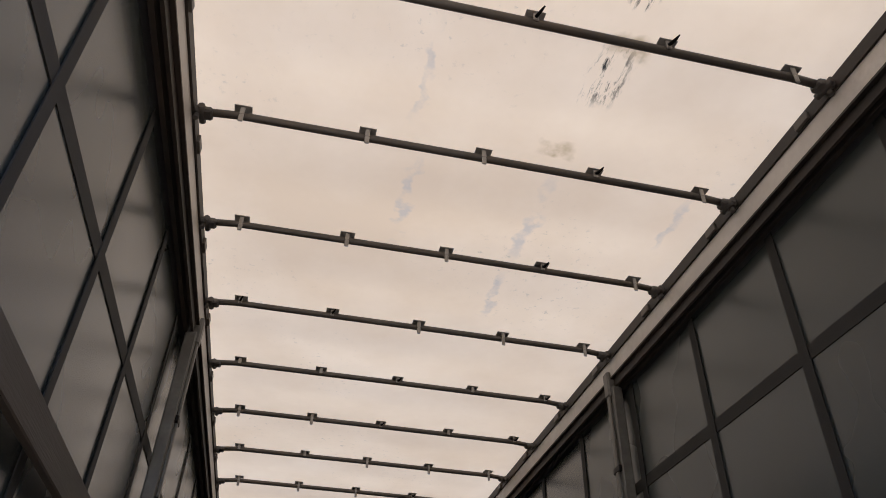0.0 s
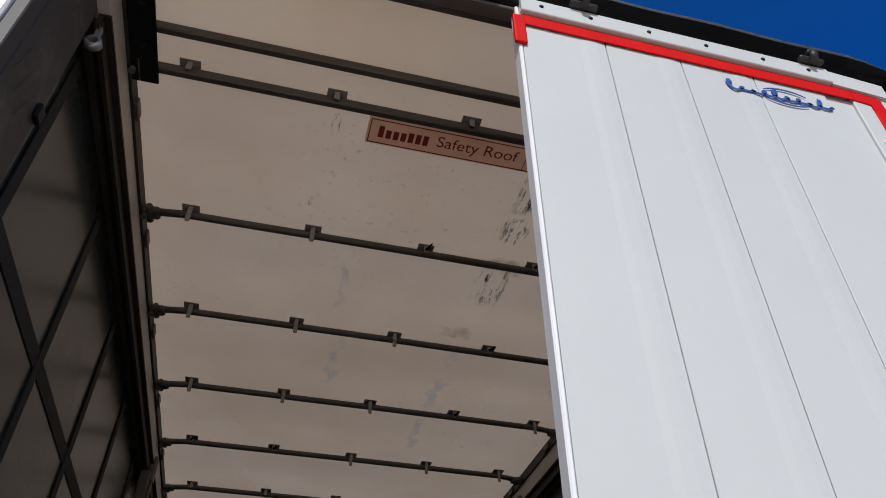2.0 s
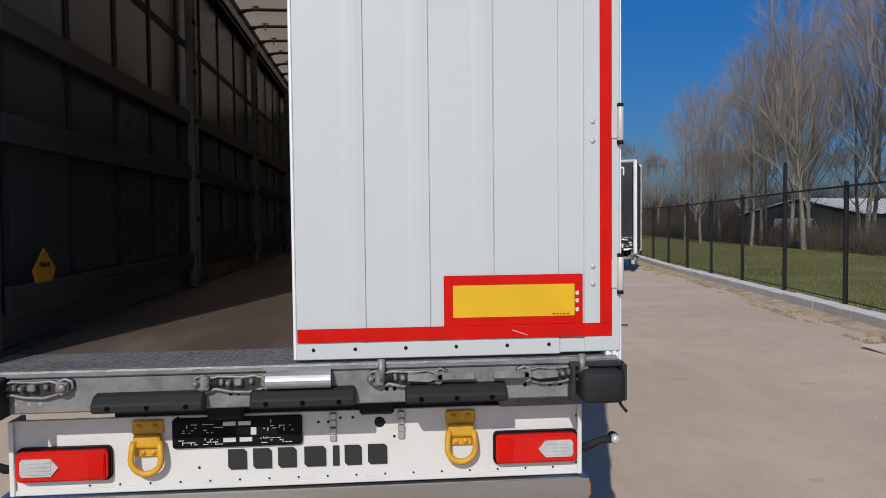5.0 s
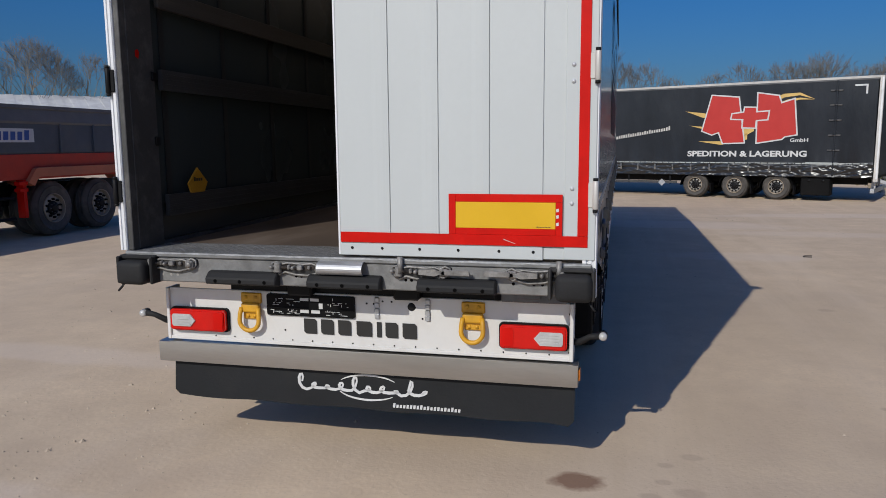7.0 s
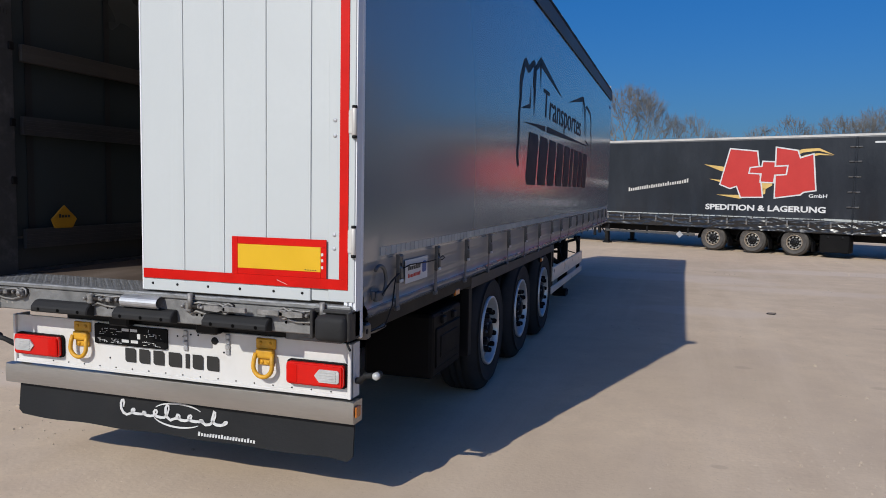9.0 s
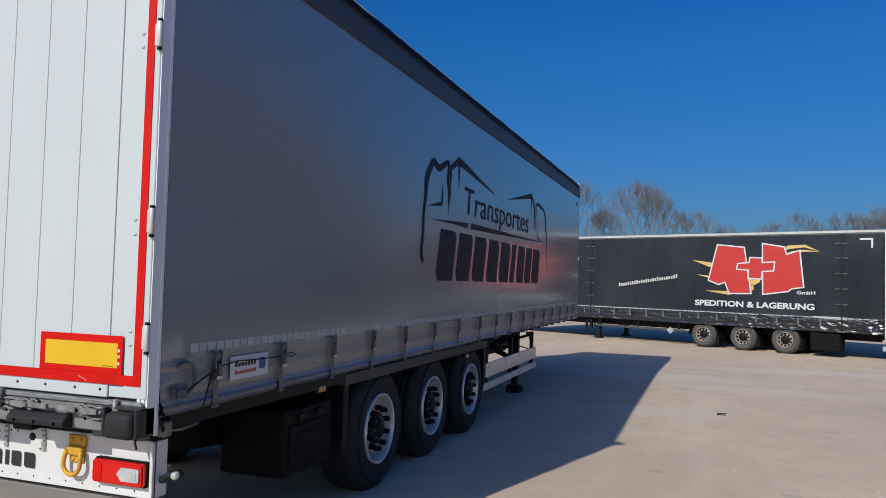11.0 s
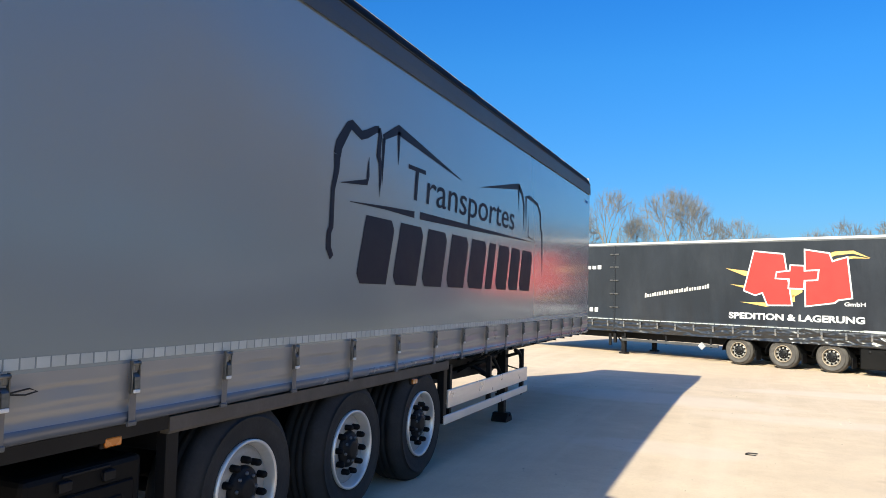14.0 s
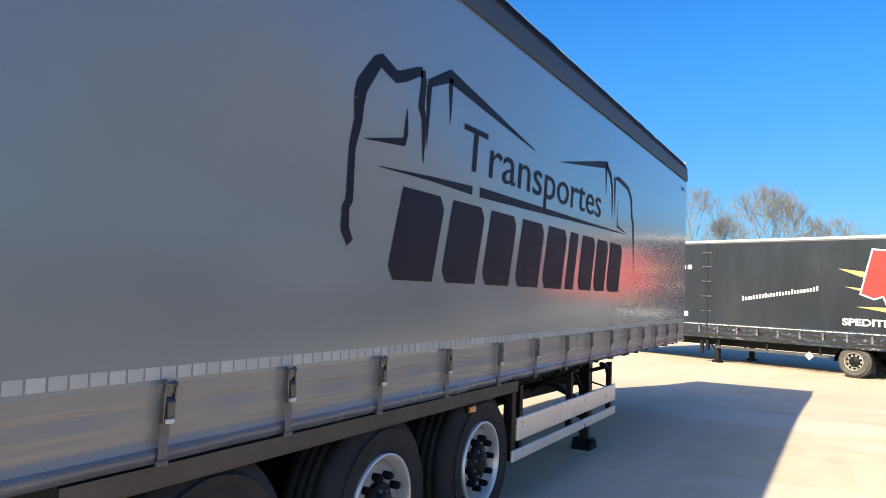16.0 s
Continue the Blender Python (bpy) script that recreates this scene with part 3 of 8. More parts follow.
def ground_marks():
    bs = gnt.nodes["Principled BSDF"]
    old = bs.inputs["Base Color"].links[0].from_socket
    co = gnt.nodes.new("ShaderNodeTexCoord")

    def spot(x, y, rx, ry, colour, strength, base):
        mp = gnt.nodes.new("ShaderNodeMapping")
        mp.inputs["Location"].default_value = (-x / rx, -y / ry, 0)
        mp.inputs["Scale"].default_value = (1 / rx, 1 / ry, 0)
        gnt.links.new(co.outputs["Object"], mp.inputs[0])
        ln = gnt.nodes.new("ShaderNodeVectorMath")
        ln.operation = "LENGTH"
        gnt.links.new(mp.outputs[0], ln.inputs[0])
        ad = gnt.nodes.new("ShaderNodeMath")
        ad.operation = "ADD"
        gnt.links.new(ln.outputs["Value"], ad.inputs[0])
        sc = gnt.nodes.new("ShaderNodeMath")
        sc.operation = "MULTIPLY"
        sc.inputs[1].default_value = 0.9
        gnt.links.new(noise_tex(gnt, 9 / max(rx, 0.3) * 0.3, 4, 0.6, (1, 1, 1), x), sc.inputs[0])
        gnt.links.new(sc.outputs[0], ad.inputs[1])
        hv = gnt.nodes.new("ShaderNodeMath")
        hv.operation = "MULTIPLY"
        hv.inputs[1].default_value = 0.5
        gnt.links.new(ad.outputs[0], hv.inputs[0])
        return mix(gnt, ramp(gnt, hv.outputs[0], 0.55, 0.75, (strength,) * 3 + (1,), (0, 0, 0, 1)), base, colour)
    fine = ramp(gnt, noise_tex(gnt, 2.2, 8, 0.72, (1, 1, 1), 5.3), 0.36, 0.70, (0, 0, 0, 1), (0.75, 0.75, 0.75, 1))
    old = mix(gnt, fine, old, (0.50, 0.385, 0.282))
    track = ramp(gnt, noise_tex(gnt, 1.0, 5, 0.65, (1.7, 0.12, 1), 11.0), 0.50, 0.72, (0, 0, 0, 1), (0.5, 0.5, 0.5, 1))
    old = mix(gnt, track, old, (0.67, 0.54, 0.41))
    grit = ramp(gnt, noise_tex(gnt, 55, 3, 0.7, (1, 1, 1), 2.2), 0.60, 0.74, (0, 0, 0, 1), (0.55, 0.55, 0.55, 1))
    old = mix(gnt, grit, old, (0.33, 0.26, 0.21))
    c = spot(1.19, 0.14, 0.15, 0.11, (0.23, 0.135, 0.09), 0.9, old)
    for x, y, r in SMUDGES:
        c = spot(x, y, r, r * 0.7, (0.36, 0.27, 0.21), 0.4, c)
    for x, y, rx, ry, k in ((0.2, -0.9, 1.6, 0.10, 0.5), (-3.2, 1.6, 2.0, 0.25, 0.45), (5.2, 11.5, 2.2, 0.5, 0.4), (6.5, 16, 3.0, 0.7, 0.5), (-2.5, -0.6, 1.3, 0.2, 0.5), (2.8, 13.0, 2.2, 1.0, 0.5), (3.2, 8.2, 1.2, 0.5, 0.4)):
        c = spot(x, y, rx, ry, (0.66, 0.55, 0.46), k, c)
    gnt.links.new(c, bs.inputs["Base Color"])


ground_marks()


def stones(name, count, x0, x1, y0, y1, r0, r1, seed):
    rng = random.Random(seed)
    verts, faces = [], []
    for _ in range(count):
        x, y = rng.uniform(x0, x1), rng.uniform(y0, y1)
        r = r0 + (r1 - r0) * rng.random() ** 3
        a = rng.random() * 6.28
        z = ground_height(x, y)
        i = len(verts)
        for k in range(5):
            t = a + k * 1.2566
            verts.append((x + r * math.cos(t) * rng.uniform(0.7, 1.3), y + r * math.sin(t) * rng.uniform(0.7, 1.3), z - 0.01))
        verts.append((x + r * 0.2, y, z + r * rng.uniform(0.25, 0.6)))
        faces += [(i + k, i + (k + 1) % 5, i + 5) for k in range(5)]
    me = bpy.data.meshes.new(name)
    me.from_pydata(verts, [], faces)
    me.materials.append(M["pebble"])
    return tagged(new(name, me), "scattered small stones and crumbs on the sand", "stones", kind="stuff")


# ---- the curtain trailer: one thing, built round its own axis ----
R_SIDE, L_SIDE, LEN = 1.275, -1.275, 13.2


def right_side(u, v, w):
    return (R_SIDE - 0.0022 + w, u, v)


def rear_face(y):
    return lambda u, v, w: (u, y - w, v)


trailer = thing("curtain_trailer", "parked grey curtain-sided semi-trailer, one rear door open, on landing legs", "semi-trailer")


def build_wheel(parent, radius=0.53, width=0.37, rim_r=0.295, side=1, rim="rim", tyre="tyre"):
    """A wheel about its own centre, its outer face towards +x when side is 1."""
    s = side
    bm = bmesh.new()
    h = width / 2
    prof = [(-h + 0.03, rim_r), (-h, rim_r + 0.05), (-h - 0.006, (radius + rim_r) / 2), (-h + 0.012, radius - 0.07), (-h + 0.045, radius - 0.02), (-h + 0.07, radius - 0.004)]
    for k in range(3):
        x2 = -h + 0.10 + (width - 0.20) * (k + 0.5) / 3
        prof += [(x2 - 0.012, radius), (x2 - 0.008, radius - 0.014), (x2 + 0.008, radius - 0.014), (x2 + 0.012, radius)]
    prof += [(h - 0.07, radius - 0.004), (h - 0.045, radius - 0.02), (h - 0.012, radius - 0.07), (h + 0.004, radius - 0.11), (h + 0.006, (radius + rim_r) / 2 + 0.03), (h + 0.010, (radius + rim_r) / 2 + 0.024), (h + 0.006, (radius + rim_r) / 2 + 0.018), (h + 0.006, (radius + rim_r) / 2 - 0.02), (h + 0.002, rim_r + 0.07), (h, rim_r + 0.05), (h - 0.02, rim_r)]
    lathe(bm, [(a * s, r) for a, r in prof], (0, 0, 0), (1, 0, 0), 48)
    w = part("wheel", bm, tyre, parent, "worn black truck tyre on an aluminium rim")
    bm = bmesh.new()
    lathe(bm, [(a * s, r) for a, r in [(h - 0.02, rim_r + 0.004), (h + 0.004, rim_r + 0.006), (h + 0.008, rim_r - 0.006), (h, rim_r - 0.014)]], (0, 0, 0), (1, 0, 0), 48)
    lathe(bm, [(a * s, r) for a, r in [(h, rim_r - 0.014), (h - 0.02, rim_r - 0.022), (h - 0.068, rim_r - 0.032)]], (0, 0, 0), (1, 0, 0), 48)
    # the set-back disc: its shade is put into a darker colour
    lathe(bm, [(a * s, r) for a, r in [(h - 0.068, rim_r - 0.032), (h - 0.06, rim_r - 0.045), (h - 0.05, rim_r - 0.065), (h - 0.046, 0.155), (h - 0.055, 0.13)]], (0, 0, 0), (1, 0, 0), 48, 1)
    part("rim", bm, (rim, "rim_disc_shade"), w, "polished aluminium rim" if rim == "rim" else "dusty bronze-grey rim")
    bm = bmesh.new()
    lathe(bm, [(a * s, r) for a, r in [(-h, 0.12), (h - 0.06, 0.142), (h - 0.03, 0.136), (h - 0.018, 0.118), (h - 0.014, 0.075), (h + 0.004, 0.07), (h + 0.008, 0.05), (h + 0.008, 0.0)]], (0, 0, 0), (1, 0, 0), 24)
    hub = part("hub", bm, "black_steel", w)
    bm = bmesh.new()
    lathe(bm, [((h - 0.02) * s, 0.012), ((h - 0.004) * s, 0.012), ((h - 0.002) * s, 0.0)], (0, 0, 0.094), (1, 0, 0), 6)
    hb = part("hub_bolt", bm, "galv", hub)
    for k in range(1, 8):
        again(hb, hub, Matrix.Rotation(radians(45 * k), 4, "X"))
    bm = bmesh.new()
    lathe(bm, [(a * s, r) for a, r in [(h - 0.055, 0.024), (h + 0.0, 0.023), (h + 0.012, 0.016), (h + 0.012, 0.0)]], (0, 0, 0), (1, 0, 0), 8)
    nut = part("nut", bm, "black_plastic", w)
    for k in range(1, 10):
        again(nut, w, Matrix.Rotation(radians(36 * k), 4, "X") @ Matrix.Translation((0, 0, 0.175)))
    nut.matrix_basis = Matrix.Translation((0, 0, 0.175))
    return w


def trailer_floor():
    bm = bmesh.new()
    box(bm, -1.235, 1.235, 0.36, LEN, 1.125, 1.15)
    part("cargo_floor", bm, "plywood", trailer, "brown film-faced plywood floor, scuffed and dusty")
    bm = bmesh.new()
    box(bm, -1.235, 1.235, 0.012, 0.36, 1.125, 1.152, 0.004)
    part("rear_tread_plate", bm, "tread", trailer, "worn steel tread plate at the rear edge")
    # raised lozenges of the tread plate, in alternating directions
    verts, faces = [], []
    for i in range(86):
        for j in range(11):
            x, y = -1.215 + 0.0286 * i, 0.035 + 0.0295 * j
            a = 0.785 if (i + j) % 2 else -0.785
            c, q, n = math.cos(a), math.sin(a), len(verts)
            for u, v, h in ((-0.012, 0, 0), (0, -0.0035, 0), (0.012, 0, 0), (0, 0.0035, 0), (-0.006, 0, 0.0018), (0.006, 0, 0.0018)):
                verts.append((x + u * c - v * q, y + u * q + v * c, 1.1522 + h))
            faces += [(n, n + 1, n + 4), (n + 1, n + 5, n + 4), (n + 1, n + 2, n + 5), (n + 2, n + 3, n + 5), (n + 3, n + 4, n + 5), (n + 3, n, n + 4)]
    me = bpy.data.meshes.new("tread_pattern")
    me.from_pydata(verts, [], faces)
    me.materials.append(M["worn_zinc"])
    ob = new("tread_pattern", me)
    ob.parent = trailer
    tagged(ob, "worn raised lozenges on the tread plate", kind="stuff")
    for s in (-1, 1):   # long kick rails and outer rave
        bm = bmesh.new()
        extrude_y(bm, [(s * 1.225, 1.078), (s * 1.242, 1.078), (s * 1.242, 1.17), (s * 1.215, 1.17), (s * 1.215, 1.155)][:: s], 0.28, LEN)
        part("side_rave", bm, "galv", trailer)


def sill_latch(cx, closed):
    """Greasy cam keeper of a rear door lock rod: scalloped plate and slot painted black for the shade of its recesses,
    jaws, bolts and, when shut, its lever.
    """
    flip = -1 if cx in (1.0,) else 1
    X = lambda u: cx + flip * u
    place = lambda y: (lambda u, v, w: (X(u), y - w, v))
    bm = bmesh.new()
    outline = [(-0.155, 1.082), (-0.15, 1.115), (-0.125, 1.122), (-0.095, 1.110), (-0.06, 1.118), (0.03, 1.112), (0.075, 1.118), (0.10, 1.108), (0.13, 1.125), (0.155, 1.115), (0.158, 1.09), (0.14, 1.07), (0.105, 1.062), (0.05, 1.048), (-0.02, 1.052), (-0.075, 1.066), (-0.11, 1.05), (-0.135, 1.062)]
    prism(bm, outline, place(0.0), 0.012)
    ob = part("latch", bm, "grease", trailer, "greasy grey steel door latch with shade painted behind it")
    bm = bmesh.new()
    rim = [(X(u * 0.965), -0.014, 1.088 + (v - 1.088) * 0.90) for u, v in outline]
    tube(bm, rim + rim[:1], 0.0065, 6)
    part("latch_rim", bm, "latch", ob)
    for u in (-0.118, 0.118):
        bm = bmesh.new()
        tube(bm, [(X(u + 0.016 * math.cos(q * 0.7854)), -0.030, 1.086 + 0.019 * math.sin(q * 0.7854)) for q in range(9)], 0.0065, 6)
        part("latch_link", bm, "latch", ob)
    bm = bmesh.new()
    prism(bm, [(-0.09, 1.088), (-0.085, 1.104), (0.085, 1.106), (0.09, 1.09), (0.05, 1.078), (-0.05, 1.08)], place(-0.012), 0.002)
    part("latch_slot", bm, "track", ob)
    for u0, u1, z0, z1, d in ((-0.125, -0.09, 1.066, 1.118, 0.03), (-0.055, -0.04, 1.084, 1.108, 0.026), (0.0, 0.03, 1.082, 1.108, 0.03), (0.055, 0.07, 1.086, 1.106, 0.022), (0.10, 0.145, 1.074, 1.112, 0.028)):
        bm = bmesh.new()
        a, b = sorted((X(u0), X(u1)))
        box(bm, a, b, -0.012 - d, -0.012, z0, z1, 0.005)
        part("latch_jaw", bm, "latch", ob)
    for u, r in ((-0.14, 0.011), (-0.02, 0.010), (0.125, 0.016)):
        bm = bmesh.new()
        lathe(bm, [(0, r), (0.034, r), (0.04, r * 0.7), (0.04, 0.0)], (X(u), -0.012, 1.094), (0, -1, 0), 10)
        part("bolt", bm, "latch", ob)
    bm = bmesh.new()
    for k in range(6):
        u = -0.085 + 0.006 * k
        lathe(bm, [(-0.0015, 0.0), (-0.0015, 0.011), (0.0015, 0.011), (0.0015, 0.0)], (X(u), -0.026, 1.093), (1, 0, 0), 8)
    part("latch_spring", bm, "track", ob)
    if closed:
        s = closed
        bm = bmesh.new()
        prism(bm, [(0.0, 1.084), (0.0, 1.108), (0.08, 1.112), (0.10, 1.104), (0.25, 1.108), (0.255, 1.086), (0.1, 1.086), (0.08, 1.078)], lambda u, v, w: (cx + s * u, -0.038 - w, v), 0.014)
        part("lever", bm, "latch", ob)
        bm = bmesh.new()
        box(bm, *sorted((cx + s * 0.13, cx + s * 0.255)), -0.06, -0.0525, 1.084, 1.112, 0.003)
        part("lever_grip", bm, "latch", ob)
        bm = bmesh.new()
        tube(bm, [(cx - s * 0.10, -0.03, 1.082), (cx - s * 0.10, -0.03, 1.165)], 0.014, 10)
        part("lock_rod", bm, "latch", ob)
    return ob


def trailer_rear_sill():
    bm = bmesh.new()
    box(bm, -1.26, 1.26, 0.0, 0.11, 0.99, 1.125, 0.006)
    box(bm, -1.25, 1.25, -0.012, 0.05, 1.125, 1.15, 0.005)
    sill = part("rear_sill", bm, "sill", trailer, "scratched galvanised steel rear sill")
    bm = bmesh.new()
    n = 60
    rows = []
    for k in range(n + 1):
        x = -1.245 + 2.49 * k / n
        w = 0.012 + 0.010 * noise.noise((x * 9, 0, 2))
        rows.append([bm.verts.new(p) for p in ((x, -0.0135, 1.143 + 0.006 * noise.noise((x * 13, 1, 2))), (x, -0.012, 1.1515), (x, -0.012 + w, 1.1545))])
    for p, q in zip(rows, rows[1:]):
        for i in range(2):
            bm.faces.new((p[i], q[i], q[i + 1], p[i + 1]))
    part("worn_edge", bm, "worn_zinc", sill, "bare worn edge of the sill")
    for x in (-1.03, -0.98, -0.94, -0.25, -0.22, 0.34, 0.37, 0.88, 0.98, 1.02, 1.06):
        bm = bmesh.new()
        disc(bm, (x, -0.001, 1.045 if x > -0.9 else 1.03), 0.008, 8)
        part("bolt_hole", bm, "hole" if x > -0.9 else "clip", sill)
    for a, b in ((-0.74, -0.34), (-0.17, 0.22), (0.41, 0.80)):
        bm = bmesh.new()
        extr = [(0.0, 1.065), (-0.035, 1.06), (-0.065, 1.03), (-0.065, 1.0), (0.0, 0.985)]
        prism(bm, extr, lambda u, v, w: (a + w, u, v), b - a)
        bmesh.ops.bevel(bm, geom=bm.edges[:], offset=0.006, segments=1, affect="EDGES")
        buf = part("bumper_strip", bm, "black_rubber", trailer, "black rubber dock bumper strip")
        for k in range(3):
            bm = bmesh.new()
            disc(bm, (a + 0.06 + (b - a - 0.12) * k / 2, -0.0665, 1.016), 0.010)
            part("bolt_hole", bm, "hole", buf)
    for s in (-1, 1):
        bm = bmesh.new()
        box(bm, *sorted((s * 1.085, s * 1.258)), -0.10, 0.08, 0.98, 1.11, 0.03, 3)
        part("corner_buffer", bm, "black_rubber", trailer, "round black rubber corner buffer", True)
        bm = bmesh.new()
        for q in (1.05, 1.25):
            box(bm, *sorted((s * q, s * (q + 0.018))), -0.07, 0.06, 0.985, 1.13, 0.005)
        box(bm, *sorted((s * 1.05, s * 1.268)), -0.04, 0.02, 1.113, 1.135, 0.006)
        part("buffer_bracket", bm, "grease" if s > 0 else "black_rubber", trailer)
        bm = bmesh.new()
        tube(bm, [(s * 1.24, -0.03, 1.0), (s * 1.25, -0.05, 0.965), (s * 1.27, -0.06, 0.94)], 0.006, 6)
        part("rubber_cord", bm, "black_rubber", trailer)
    sill_latch(-0.97, 0)
    sill_latch(-0.23, 0)
    sill_latch(0.42, 1)
    sill_latch(1.0, -1)
    # folded step plate over the sill's middle
    bm = bmesh.new()
    arc = [(-0.02 - 0.05 * math.sin(radians(a)), 1.098 + 0.036 * math.cos(radians(a))) for a in range(-10, 151, 16)]
    back = [(-0.02 - 0.046 * math.sin(radians(a)), 1.098 + 0.032 * math.cos(radians(a))) for a in range(150, -11, -16)]
    prism(bm, arc + back, lambda u, v, w: (-0.11 + w, u, v), 0.24)
    part("cover_plate", bm, "zinc", trailer, "bent shiny metal cover plate")


def tow_ring(x):
    bm = bmesh.new()
    box(bm, x - 0.062, x + 0.062, 0.185, 0.2, 0.845, 0.905, 0.006)
    box(bm, x - 0.055, x + 0.055, 0.165, 0.2, 0.795, 0.85, 0.012, 2)
    box(bm, x - 0.05, x + 0.05, 0.185, 0.2, 0.755, 0.8, 0.006)
    base = part("lashing_ring", bm, "yellow_paint", trailer, "chipped yellow lashing ring on its bracket")
    bm = bmesh.new()
    pts = [(x - 0.05, 0.168, 0.825), (x - 0.056, 0.16, 0.79)] + [(x - 0.058 * math.cos(radians(a)), 0.155, 0.755 - 0.058 * math.sin(radians(a))) for a in range(0, 181, 15)] + [(x + 0.056, 0.16, 0.79), (x + 0.05, 0.168, 0.825)]
    tube(bm, pts, 0.0125, 10)
    part("ring", bm, "yellow_paint", base)
    for dx, z in ((-0.03, 0.88), (0.03, 0.88), (-0.02, 0.775), (0.02, 0.775)):
        bm = bmesh.new()
        lathe(bm, [(0, 0.011), (0.007, 0.01), (0.008, 0.0)], (x + dx, 0.186, z), (0, -1, 0), 8)
        part("bolt", bm, "yellow_paint", base)


def rear_lamp(x0, x1, inner):
    """Tail lamp; the clear field with a pointed end lies on the outer side."""
    bm = bmesh.new()
    prism(bm, rounded(x0 - 0.008, x1 + 0.008, 0.672, 0.808, 0.02), rear_face(0.2), 0.02)
    lamp = part("tail_lamp", bm, "black_plastic", trailer, "red tail lamp with a clear pointed reversing field")
    bm = bmesh.new()
    prism(bm, rounded(x0, x1, 0.68, 0.80, 0.018), rear_face(0.18), 0.03)
    bmesh.ops.bevel(bm, geom=[e for e in bm.edges if all(v.co.y < 0.155 for v in e.verts)], offset=0.008, segments=2, affect="EDGES")
    part("red_lens", bm, "lamp_red", lamp)
    bm = bmesh.new()
    if inner < 0:    # outer side at x1
        a, b = x1 - 0.165, x1 - 0.02
        poly = [(a, 0.74), (a + 0.03, 0.775), (b - 0.008, 0.775), (b, 0.765), (b, 0.715), (b - 0.008, 0.705), (a + 0.03, 0.705)]
    else:
        a, b = x0 + 0.165, x0 + 0.02
        poly = [(a, 0.74), (a - 0.03, 0.705), (b + 0.008, 0.705), (b, 0.715), (b, 0.765), (b + 0.008, 0.775), (a - 0.03, 0.775)]
    prism(bm, poly, rear_face(0.152), 0.01)
    part("clear_lens", bm, "lamp_clear", lamp)
    bm = bmesh.new()
    m = (a + b) / 2
    for z in (0.715, 0.73, 0.745, 0.76):
        prism(bm, rounded(m - 0.045, m + 0.055 * (1 if inner < 0 else 0.8), z, z + 0.008, 0.003), rear_face(0.1425), 0.004)
    part("lens_rib", bm, "lamp_clear", lamp)
    bm = bmesh.new()
    e0, e1 = (x0 + 0.012, x0 + 0.07) if inner < 0 else (x1 - 0.07, x1 - 0.012)
    prism(bm, rounded(e0, e1, 0.692, 0.788, 0.01), rear_face(0.15), 0.003)
    part("reflector", bm, "red_tape", lamp)


